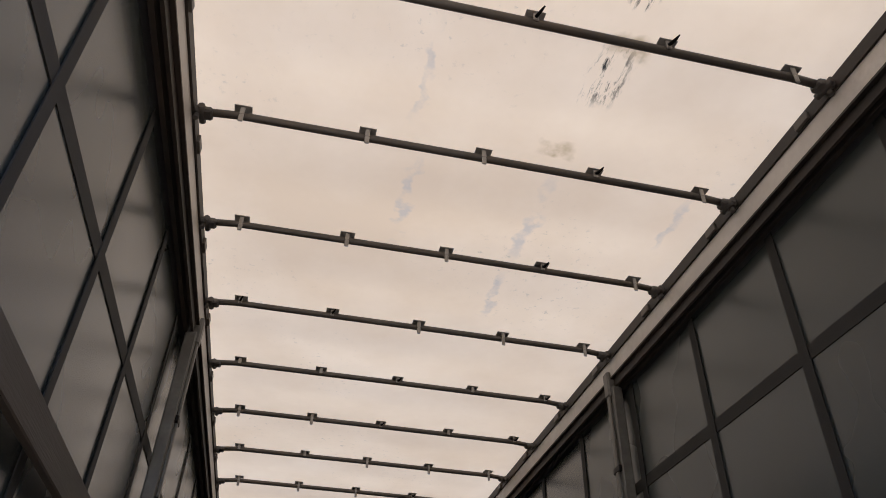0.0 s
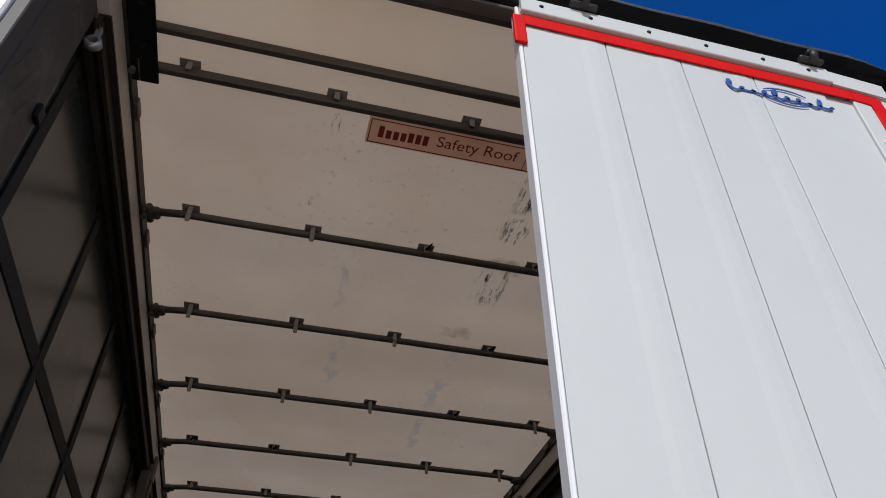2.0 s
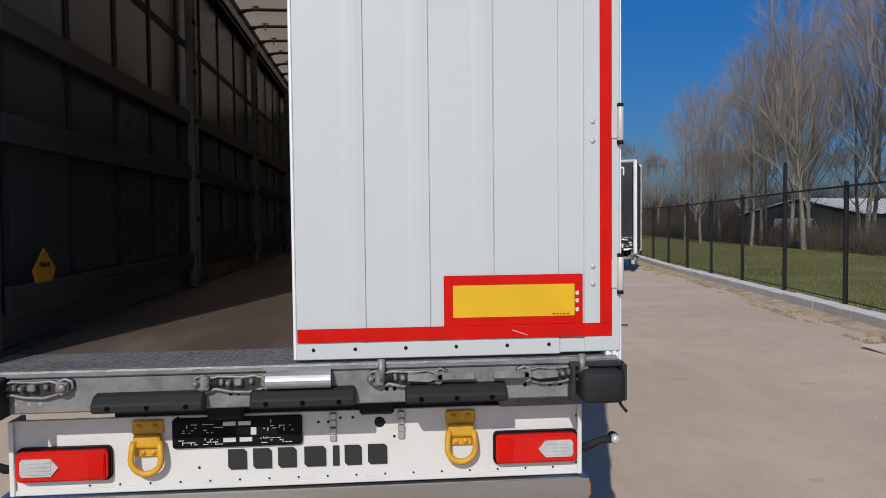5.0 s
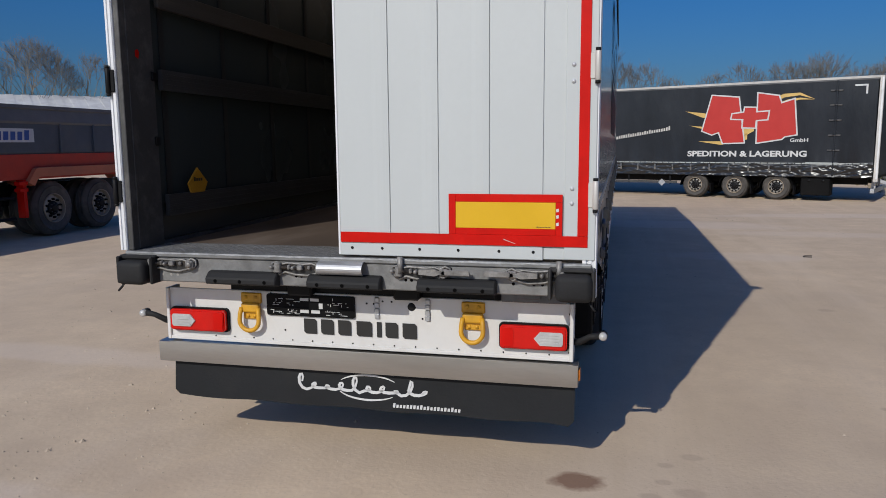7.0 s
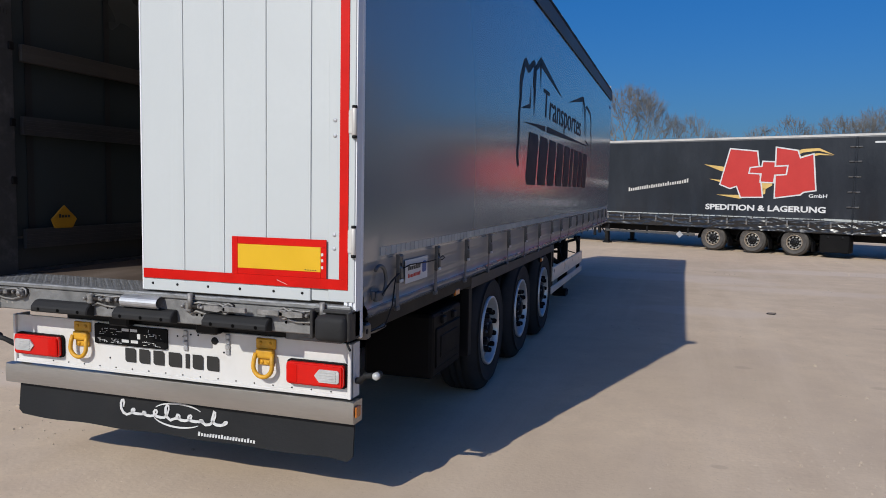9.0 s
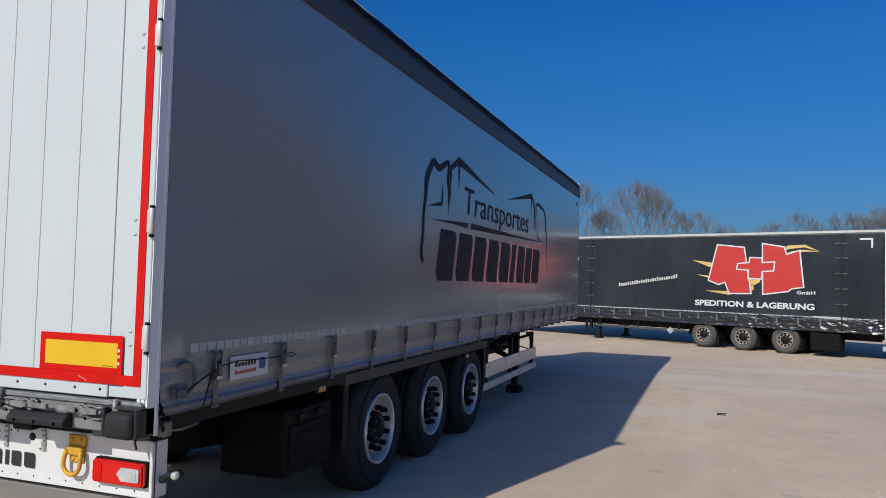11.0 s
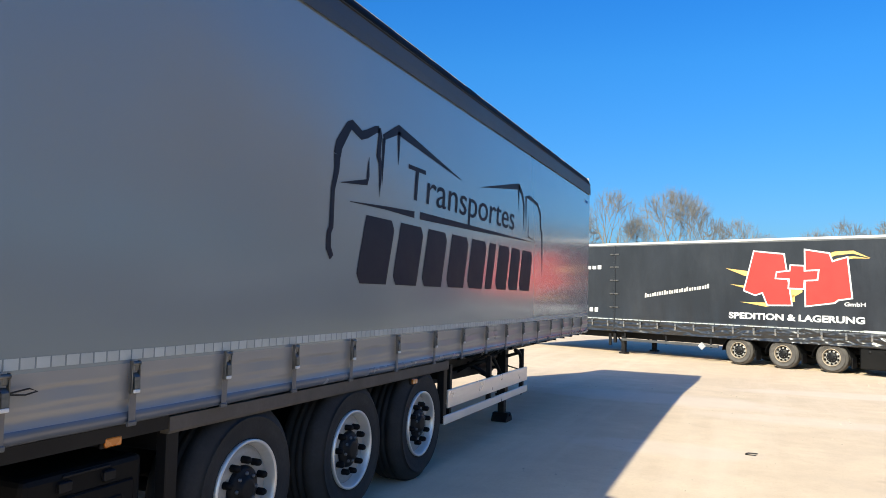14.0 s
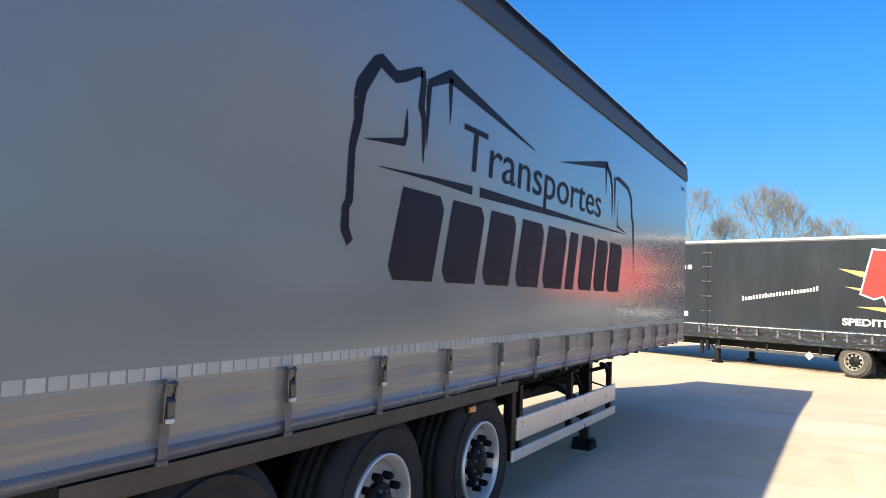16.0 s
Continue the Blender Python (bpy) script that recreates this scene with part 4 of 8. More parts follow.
def trailer_bumper():
    bm = bmesh.new()
    box(bm, -1.15, 1.16, 0.2, 0.215, 0.615, 0.915, 0.003)
    box(bm, -1.15, 1.16, 0.19, 0.2, 0.615, 0.635, 0.003)
    for s, x in ((-1, -1.15), (1, 1.16)):
        box(bm, *sorted((x, x - s * 0.02)), 0.185, 0.3, 0.615, 0.915, 0.003)
    panel = part("lamp_panel", bm, "white_steel", trailer, "white painted rear lamp panel with rivets")
    for k in range(17):
        bm = bmesh.new()
        lathe(bm, [(0, 0.0045), (0.003, 0.004), (0.004, 0.0)], (-0.85 + 0.118 * k, 0.2, 0.645), (0, -1, 0), 7)
        part("rivet", bm, "black_steel", panel)
    for x, z in ((-0.5, 0.905), (0.15, 0.885), (0.2, 0.885), (0.33, 0.86), (0.37, 0.8), (0.06, 0.87), (0.1, 0.87), (0.3, 0.7), (-0.42, 0.7), (1.14, 0.86), (1.14, 0.7), (1.14, 0.66)):
        bm = bmesh.new()
        lathe(bm, [(0, 0.006), (0.003, 0.005), (0.004, 0.0)], (x, 0.2, z), (0, -1, 0), 7)
        part("rivet", bm, "black_steel", panel)
    bm = bmesh.new()
    lathe(bm, [(0, 0.022), (0.004, 0.021), (0.005, 0.0)], (0.31, 0.2, 0.862), (0, -1, 0), 16)
    part("cable_plug", bm, "black_rubber", panel)
    for x in (0.12, 0.40):
        bm = bmesh.new()
        for k in range(4):
            box(bm, x - 0.014, x + 0.014, 0.188 - 0.003 * (k % 2), 0.2, 0.79 + 0.03 * k, 0.818 + 0.03 * k, 0.004)
        part("clamp", bm, "zinc", panel, "corrugated zinc plate clamp")
    tow_ring(-0.615)
    tow_ring(0.645)
    rear_lamp(-1.11, -0.765, 1)
    rear_lamp(0.79, 1.13, -1)
    # empty number plate holder
    bm = bmesh.new()
    prism(bm, rounded(-0.52, -0.005, 0.785, 0.905, 0.012), rear_face(0.2), 0.014)
    holder = part("plate_holder", bm, "black_plastic", trailer, "empty black plastic number plate holder")
    rng = random.Random(4)
    bm = bmesh.new()
    for x, z, w, h in ((-0.32, 0.872, 0.05, 0.016), (-0.26, 0.872, 0.05, 0.016), (-0.32, 0.805, 0.05, 0.018), (-0.255, 0.805, 0.05, 0.018), (-0.21, 0.832, 0.022, 0.03)):
        prism(bm, [(x, z), (x + w, z), (x + w, z + h), (x, z + h)], rear_face(0.186), 0.002)
    for k in range(90):
        x, z = rng.uniform(-0.5, -0.04), rng.choice((0.797, 0.806, 0.815, 0.845, 0.855, 0.865, 0.878))
        if -0.33 < x < -0.18:
            continue
        w = rng.choice((0.003, 0.008, 0.014, 0.025))
        h = 0.014 if w < 0.005 else 0.0028
        prism(bm, [(x, z), (x + w, z), (x + w, z + h), (x, z + h)], rear_face(0.186), 0.002)
    part("holder_slot", bm, "print_white", holder, "pale slots and clips")["kind"] = "stuff"
    bm = bmesh.new()
    for z in (0.825, 0.898, 0.79):
        prism(bm, [(-0.51, z), (-0.015, z), (-0.015, z + 0.005), (-0.51, z + 0.005)], rear_face(0.186), 0.006)
    part("holder_rib", bm, "black_plastic", holder)
    # trade name as plain blocks
    for c in [(-0.31, -0.225, 2), (-0.21, -0.125, 2), (-0.11, -0.025, 1), (-0.005, 0.095, 1), (0.115, 0.145, 0), (0.16, 0.24, 3), (0.255, 0.345, 2)]:
        bm = bmesh.new()
        name_blocks(bm, [c], 0.688, 0.772, rear_face(0.196))
        part("name_block", bm, "print_black", panel, "bold black block of a printed name")
    # underrun beam
    bm = bmesh.new()
    face = [(0.170 - 0.003 * math.sin(3.14159 * k / 10), 0.488 + 0.114 * k / 10) for k in range(11)]
    prism(bm, [(0.28, 0.485), (0.177, 0.485)] + face + [(0.178, 0.605), (0.28, 0.605)], lambda u, v, w: (-1.20 + w, u, v), 2.385)
    for f in bm.faces:
        f.smooth = abs(f.normal.x) < 0.5
    bm.normal_update()
    for f in bm.faces:
        f.smooth = f.normal.y < -0.8 and len(f.verts) == 4
    part("underrun_beam", bm, "stainless", trailer, "brushed stainless steel underrun beam")
    for s in (-1, 1):
        bm = bmesh.new()
        box(bm, *sorted((s * 1.187, s * 1.197)), 0.18, 0.24, 0.52, 0.58, 0.004)
        part("end_reflector", bm, "amber", trailer)
    # mud flap
    bm = bmesh.new()
    n = 24
    outline = [(-1.13, 0.485), (-1.13, 0.31), (-1.10, 0.285)] + [(-1.0 + 2.04 * k / n, 0.278 - 0.004 * math.sin(k)) for k in range(n + 1)] + [(1.14, 0.27), (1.17, 0.30), (1.17, 0.485)]
    prism(bm, outline, lambda u, v, w: (u, 0.225 - w - 0.02 * (0.48 - v) / 0.2, v), 0.012)
    flap = part("mud_flap", bm, "flap", trailer, "wide black rubber mud flap with white printing")
    place = lambda u, v, w: (u, 0.209 - w - 0.02 * (0.48 - v) / 0.2, v)
    bm = bmesh.new()
    script_mark(bm, -0.36, 0.40, 0.335, 0.465, place, 0.014)
    part("flap_mark", bm, "print_white", flap, "flowing white trade mark")
    bm = bmesh.new()
    bars(bm, 0.20, 0.58, 0.302, 0.325, 20, place, 0.002, 0.1, 0.35)
    part("flap_address", bm, "print_white", flap)
    # outrigger marker lamps
    for s in (-1, 1):
        bm = bmesh.new()
        tube(bm, [(s * 1.14, 0.27, 0.70), (s * 1.19, 0.24, 0.71), (s * 1.24, 0.20, 0.75), (s * 1.29, 0.195, 0.758)], [0.018, 0.018, 0.015, 0.018], 10)
        arm = part("marker_arm", bm, "black_rubber", trailer, "black rubber outrigger with a marker lamp")
        bm = bmesh.new()
        lathe(bm, [(0, 0.02), (0.022, 0.021), (0.03, 0.015), (0.033, 0.0)], (s * 1.305, 0.20, 0.758), (0, -1, 0), 16)
        part("marker_lens", bm, "lamp_clear", arm)
        bm = bmesh.new()
        lathe(bm, [(-0.03, 0.0), (-0.03, 0.022), (0.004, 0.0225), (0.004, 0.0)], (s * 1.305, 0.20, 0.758), (0, -1, 0), 16)
        part("marker_body", bm, "black_rubber", arm)
    # black carriers between sill and panel
    for x in (-0.30, 0.30):
        bm = bmesh.new()
        box(bm, x - 0.07, x + 0.07, 0.13, 0.2, 0.91, 0.985, 0.01)
        box(bm, x - 0.05, x + 0.05, 0.225, 2.2, 0.75, 0.98)
        part("chassis_end", bm, "black_steel", trailer)
    bm = bmesh.new()
    box(bm, 0.80, 1.13, 0.13, 0.20, 0.925, 0.985, 0.006)
    box(bm, 0.88, 1.0, 0.118, 0.14, 0.945, 0.99, 0.004)
    part("grey_bracket", bm, "galv", trailer)
    bm = bmesh.new()
    box(bm, -0.75, 0.75, 0.215, 0.26, 0.88, 0.985)
    part("cross_beam", bm, "black_steel", trailer)


def hinge(x, z, s, parent, y=-0.012, mat="white_alu"):
    bm = bmesh.new()
    lathe(bm, [(0, 0.0), (0, 0.011), (0.004, 0.0135), (0.128, 0.0135), (0.132, 0.011), (0.132, 0.0)], (x, y, z), (0, 0, 1), 12)
    box(bm, *sorted((x - s * 0.035, x)), -0.010, 0.0, z + 0.008, z + 0.124, 0.003)
    h = part("hinge", bm, mat, parent, "worn aluminium door hinge" if mat == "rail_light" else "black steel door hinge")
    for q in (-0.014, 0.132):
        bm = bmesh.new()
        lathe(bm, [(0, 0.0), (0, 0.0125), (0.013, 0.0125), (0.014, 0.0)], (x, y, z + q), (0, 0, 1), 10)
        part("hinge_pin", bm, "black_steel", h)


def trailer_rear_frame():
    for s in (-1, 1):
        # corner post: an outer fluted face and a deep inner web
        bm = bmesh.new()
        z0 = 1.0 if s > 0 else 1.155
        inn = 1.205 if s > 0 else 1.222
        flute = [(1.205, 0.06), (1.205, 0.0), (1.222, 0.0), (1.223, 0.012), (1.232, 0.012), (1.233, 0.0), (1.248, 0.0), (1.249, 0.01), (1.256, 0.01), (1.257, 0.002), (1.268, 0.002), (1.268, 0.06)]
        flute = [(max(u, inn), v) for u, v in flute if u > inn - 0.005 or u == 1.205]
        if s < 0:
            flute = [(u + 0.015, v) for u, v in flute]
        prism(bm, [(s * u, v) for u, v in flute][::s], lambda u, v, w: (u, v, z0 + w), 3.93 - z0)
        post = part("corner_post", bm, "white_alu", trailer, "white fluted aluminium corner post")
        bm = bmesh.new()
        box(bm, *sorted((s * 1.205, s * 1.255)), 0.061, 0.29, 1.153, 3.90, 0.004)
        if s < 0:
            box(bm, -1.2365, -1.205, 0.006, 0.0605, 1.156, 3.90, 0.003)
        part("post_web", bm, "post_inner", post, "dark grey inner face with marks")
        bm = bmesh.new()
        box(bm, *sorted((s * 1.256, s * 1.272)), 0.06, 0.14 if s < 0 else 0.085, 0.98, 3.9, 0.004)
        part("post_edge", bm, "galv" if s < 0 else "white_alu", post)
        for z in (1.41, 1.995, 2.945, 3.55):
            hinge(s * (1.260 if s > 0 else 1.280), z, s, post, -0.012, "rail_light" if s > 0 else "black_steel")
        if s < 0:
            bm = bmesh.new()
            for k in range(3):
                prism(bm, [(0.08 + 0.05 * k, 3.30 - 0.02 * k), (0.083 + 0.05 * k, 3.30 - 0.02 * k), (0.103 + 0.05 * k, 3.40 - 0.03 * k), (0.10 + 0.05 * k, 3.40 - 0.03 * k)], lambda u, v, w: (-1.2 + w, u, v), 0.001)
            bars(bm, 0.07, 0.27, 2.80, 2.835, 9, lambda u, v, w: (-1.2 + w, u, v - 0.25 * (u - 0.07)), 0.001, 0.1, 0.86)
            part("pen_marks", bm, "print_black", post)
            for y, z, c in ((0.15, 2.62, "print_white"), (0.12, 2.20, "red_tape")):
                bm = bmesh.new()
                prism(bm, [(y, z), (y + 0.025, z - 0.012), (y + 0.035, z + 0.025), (y + 0.02, z + 0.04), (y, z + 0.03)], lambda u, v, w: (-1.2 + w, u, v), 0.001)
                part("sticker_remnant", bm, c, post)
            for z in (1.72, 2.08, 2.55, 2.98, 3.34):
                bm = bmesh.new()
                box(bm, -1.204, -1.19, 0.25, 0.29, z, z + 0.05, 0.004)
                part("lath_pocket", bm, "black_steel", post)
    # header: white gutter line painted dark for the hood's shade, black rubber hood curling up and back, grey roof edge
    bm = bmesh.new()
    box(bm, -1.25, 1.25, 0.004, 0.05, 3.908, 3.922, 0.003)
    part("header_gutter", bm, "rail_dark", trailer, "aluminium header strip darkened for the hood's shade")
    bm = bmesh.new()
    n = 40
    prof = [(0.03, 3.915), (-0.004, 3.925), (-0.008, 3.945), (-0.02, 3.975), (-0.048, 4.0), (-0.05, 4.012), (-0.01, 4.025), (0.05, 4.04), (0.07, 4.045)]
    rows = []
    for k in range(n + 1):
        x = -1.345 + 2.69 * k / n
        e = max(abs(x) - 1.15, 0) / 0.195
        rows.append([bm.verts.new((x, y + 0.05 * e * (z - 3.9) / 0.15 - 0.02 * e, min(z - 0.055 * e * e * (z - 3.9) / 0.15 + 0.07 * e * (4.05 - z) / 0.14, 4.08) + 0.004 * math.sin(k * 0.9))) for y, z in prof])
    for a, b in zip(rows, rows[1:]):
        for i in range(len(prof) - 1):
            f = bm.faces.new((a[i], b[i], b[i + 1], a[i + 1]))
            f.smooth, f.material_index = True, 1 if i >= 4 else 0
    bmesh.ops.solidify(bm, geom=bm.faces[:], thickness=0.006)
    part("header_hood", bm, ("header", "grey_edge"), trailer, "black rubber rain hood curled over the rear edge")
    bm = bmesh.new()
    box(bm, -1.22, 1.22, 0.05, 0.09, 3.94, 3.985, 0.004)
    part("header_beam", bm, "rail_dark", trailer)
    for x in (-1.02, -0.93, -0.20, -0.11):
        bm = bmesh.new()
        box(bm, x - 0.036, x + 0.036, -0.046, -0.02, 3.935, 3.952, 0.005)
        box(bm, x - 0.016, x + 0.016, -0.058, -0.03, 3.945, 3.978, 0.006)
        part("lock_keeper", bm, "black_steel", trailer, "black steel rod keeper")
    for x in (0.20, 0.99):
        bm = bmesh.new()
        box(bm, x - 0.045, x + 0.045, -0.046, -0.02, 3.945, 3.960, 0.005)
        tube(bm, [(x, -0.05, 3.94), (x, -0.05, 3.985)], 0.013, 10)
        box(bm, x - 0.022, x + 0.022, -0.060, -0.037, 3.962, 3.978, 0.006)
        part("lock_keeper", bm, "grease", trailer, "steel rod keeper with the closed rod in it")


def trailer_door():
    """The closed half: five planks with a groove between them, capping, tape, rivets and warning board."""
    planks = []
    seams = (0.0, 0.266, 0.514, 0.763, 1.018, 1.205)
    for k in range(5):
        a, b = seams[k] + 0.0015, seams[k + 1] - 0.0015
        bm = bmesh.new()
        f0 = 0.0 if k < 4 else 0.012
        section = [(a, 0.03), (a, f0 + 0.002), (a + 0.002, f0)]
        if k < 3:
            section += [(b - 0.085, f0), (b - 0.06, f0 - 0.0016), (b - 0.03, f0 - 0.0016), (b - 0.008, f0)]
        section += [(b - 0.002, f0), (b, f0 + 0.002), (b, 0.03)]
        prism(bm, section, lambda u, v, w: (u, v, 1.225 + w), 2.665)
        planks.append(bm)
    bm = bmesh.new()
    box(bm, 0.0, 1.205, 0.007, 0.029, 1.226, 3.889)
    door = part("rear_door", bm, "white_panel", trailer, "closed white panelled rear door with red outline tape")
    for k, bm in enumerate(planks):
        part("plank", bm, "white_panel" if k < 4 else "strip_panel", door, "" if k < 4 else "bluish grey recessed strip")
    bm = bmesh.new()
    box(bm, 0.0, 1.02, -0.006, 0.03, 1.165, 1.225, 0.003)
    box(bm, 1.0205, 1.205, 0.004, 0.03, 1.168, 1.225, 0.003)
    part("bottom_cap", bm, "white_panel", door)
    bm = bmesh.new()
    box(bm, 0.0, 1.055, -0.022, 0.03, 3.875, 3.945, 0.003)
    prism(bm, [(1.056, 3.945), (1.056, 3.875), (1.262, 3.862), (1.262, 3.93)], rear_face(0.02), 0.036)
    part("top_cap", bm, "white_panel", door)
    bm = bmesh.new()
    box(bm, 1.118, 1.262, -0.004, 0.02, 1.17, 3.93, 0.003)
    part("hinge_cap", bm, "white_panel", door)
    bm = bmesh.new()
    box(bm, -0.012, 0.0, 0.0, 0.04, 1.165, 3.94, 0.003)
    part("door_seal", bm, "white_alu", door)
    for x in (0.064, 0.222, 0.415, 0.61, 0.81, 0.975):
        for z in (1.203, 3.912):
            bm = bmesh.new()
            lathe(bm, [(0, 0.0075), (0.003, 0.0065), (0.004, 0.0)], (x, -0.006 if z < 2 else -0.022, z), (0, -1, 0), 10)
            part("rivet", bm, "black_steel", door)
    for z in (1.437, 1.506, 1.995, 2.07, 2.955, 3.025, 3.56, 3.63):
        bm = bmesh.new()
        lathe(bm, [(0, 0.0105), (0.003, 0.010), (0.004, 0.0)], (1.152, -0.004, z), (0, -1, 0), 12)
        part("bolt", bm, "grey_bolt", door)
    # red outline tape with its bracket round the yellow board
    def tape(x0, x1, z0, z1):
        bm = bmesh.new()
        box(bm, x0, x1, -0.0085, -0.0045, z0, z1, 0.001)
        part("red_tape", bm, "red_tape", door)
    tape(0.004, 1.228, 1.231, 1.283)
    tape(0.002, 1.12, 3.822, 3.872)
    tape(1.180, 1.228, 1.2835, 3.79)
    bm = bmesh.new()
    prism(bm, [(1.1205, 3.822), (1.1205, 3.872), (1.228, 3.858), (1.228, 3.7905), (1.1795, 3.7905), (1.1795, 3.815)], rear_face(-0.0045), 0.004)
    part("red_tape", bm, "red_tape", door)
    tape(0.564, 0.5985, 1.2835, 1.478)
    tape(0.599, 1.110, 1.4405, 1.478)
    tape(1.0785, 1.110, 1.2835, 1.440)
    tape(0.599, 1.078, 1.2835, 1.314)
    bm = bmesh.new()
    box(bm, 0.599, 1.078, -0.0085, -0.0045, 1.3145, 1.4400, 0.001)
    part("yellow_board", bm, "yellow_tape", door, "yellow reflective warning board in a red border")
    for z in (1.33, 1.365, 1.395):
        bm = bmesh.new()
        prism(bm, [(1.082, z), (1.094, z + 0.002), (1.093, z + 0.018), (1.08, z + 0.014)], rear_face(-0.0088), 0.001)
        part("scrape", bm, "print_white", door)
    bm = bmesh.new()
    prism(bm, [(0.83, 1.262), (0.89, 1.241), (0.8905, 1.2425), (0.8305, 1.2645)], rear_face(-0.0088), 0.001)
    part("scrape", bm, "print_white", door)
    bm = bmesh.new()
    bars(bm, 0.99, 1.06, 1.321, 1.326, 5, rear_face(-0.0088), 0.001, 0, 0.4)
    part("board_print", bm, "print_black", door)
    bm = bmesh.new()
    script_mark(bm, 0.648, 1.02, 3.715, 3.785, rear_face(-0.0045), 0.008)
    part("door_mark", bm, "print_blue", door, "flowing blue trade mark")
    bm = bmesh.new()
    box(bm, -0.026, 0.012, -0.012, 0.0, 3.72, 3.86, 0.004, 2)
    part("pull_strap", bm, "red_tape", door, "red webbing strap over the door edge")


def open_door():
    """The other half, swung right round and lying along the far side."""
    bm = bmesh.new()
    box(bm, -1.322, -1.297, 0.145, 1.36, 1.17, 3.94, 0.004)
    d = part("rear_door", bm, "white_panel", trailer, "open white rear door folded back along the side")
    bm = bmesh.new()
    box(bm, -1.325, -1.296, 0.125, 0.145, 1.165, 3.945, 0.006)
    part("door_seal", bm, "black_rubber", d, "black rubber edge seal")
    bm = bmesh.new()
    tube(bm, [(-1.334, 0.32, 1.1), (-1.334, 0.32, 3.98)], 0.013, 8)
    tube(bm, [(-1.334, 1.05, 1.1), (-1.334, 1.05, 3.98)], 0.013, 8)
    part("lock_rod", bm, "zinc", d)


open_door()
trailer_floor()
trailer_rear_sill()
trailer_bumper()
trailer_rear_frame()
trailer_door()

# ---- roof, inside and curtain sides ----
STRAPS = [0.517, 1.205, 1.898, 2.59, 3.30, 4.07, 4.84, 5.67, 6.43, 7.20, 7.96, 8.71, 9.47, 10.22, 10.98, 11.73, 12.47]
BOWS = [0.55, 1.27] + [1.955 + 0.70 * k for k in range(16)]


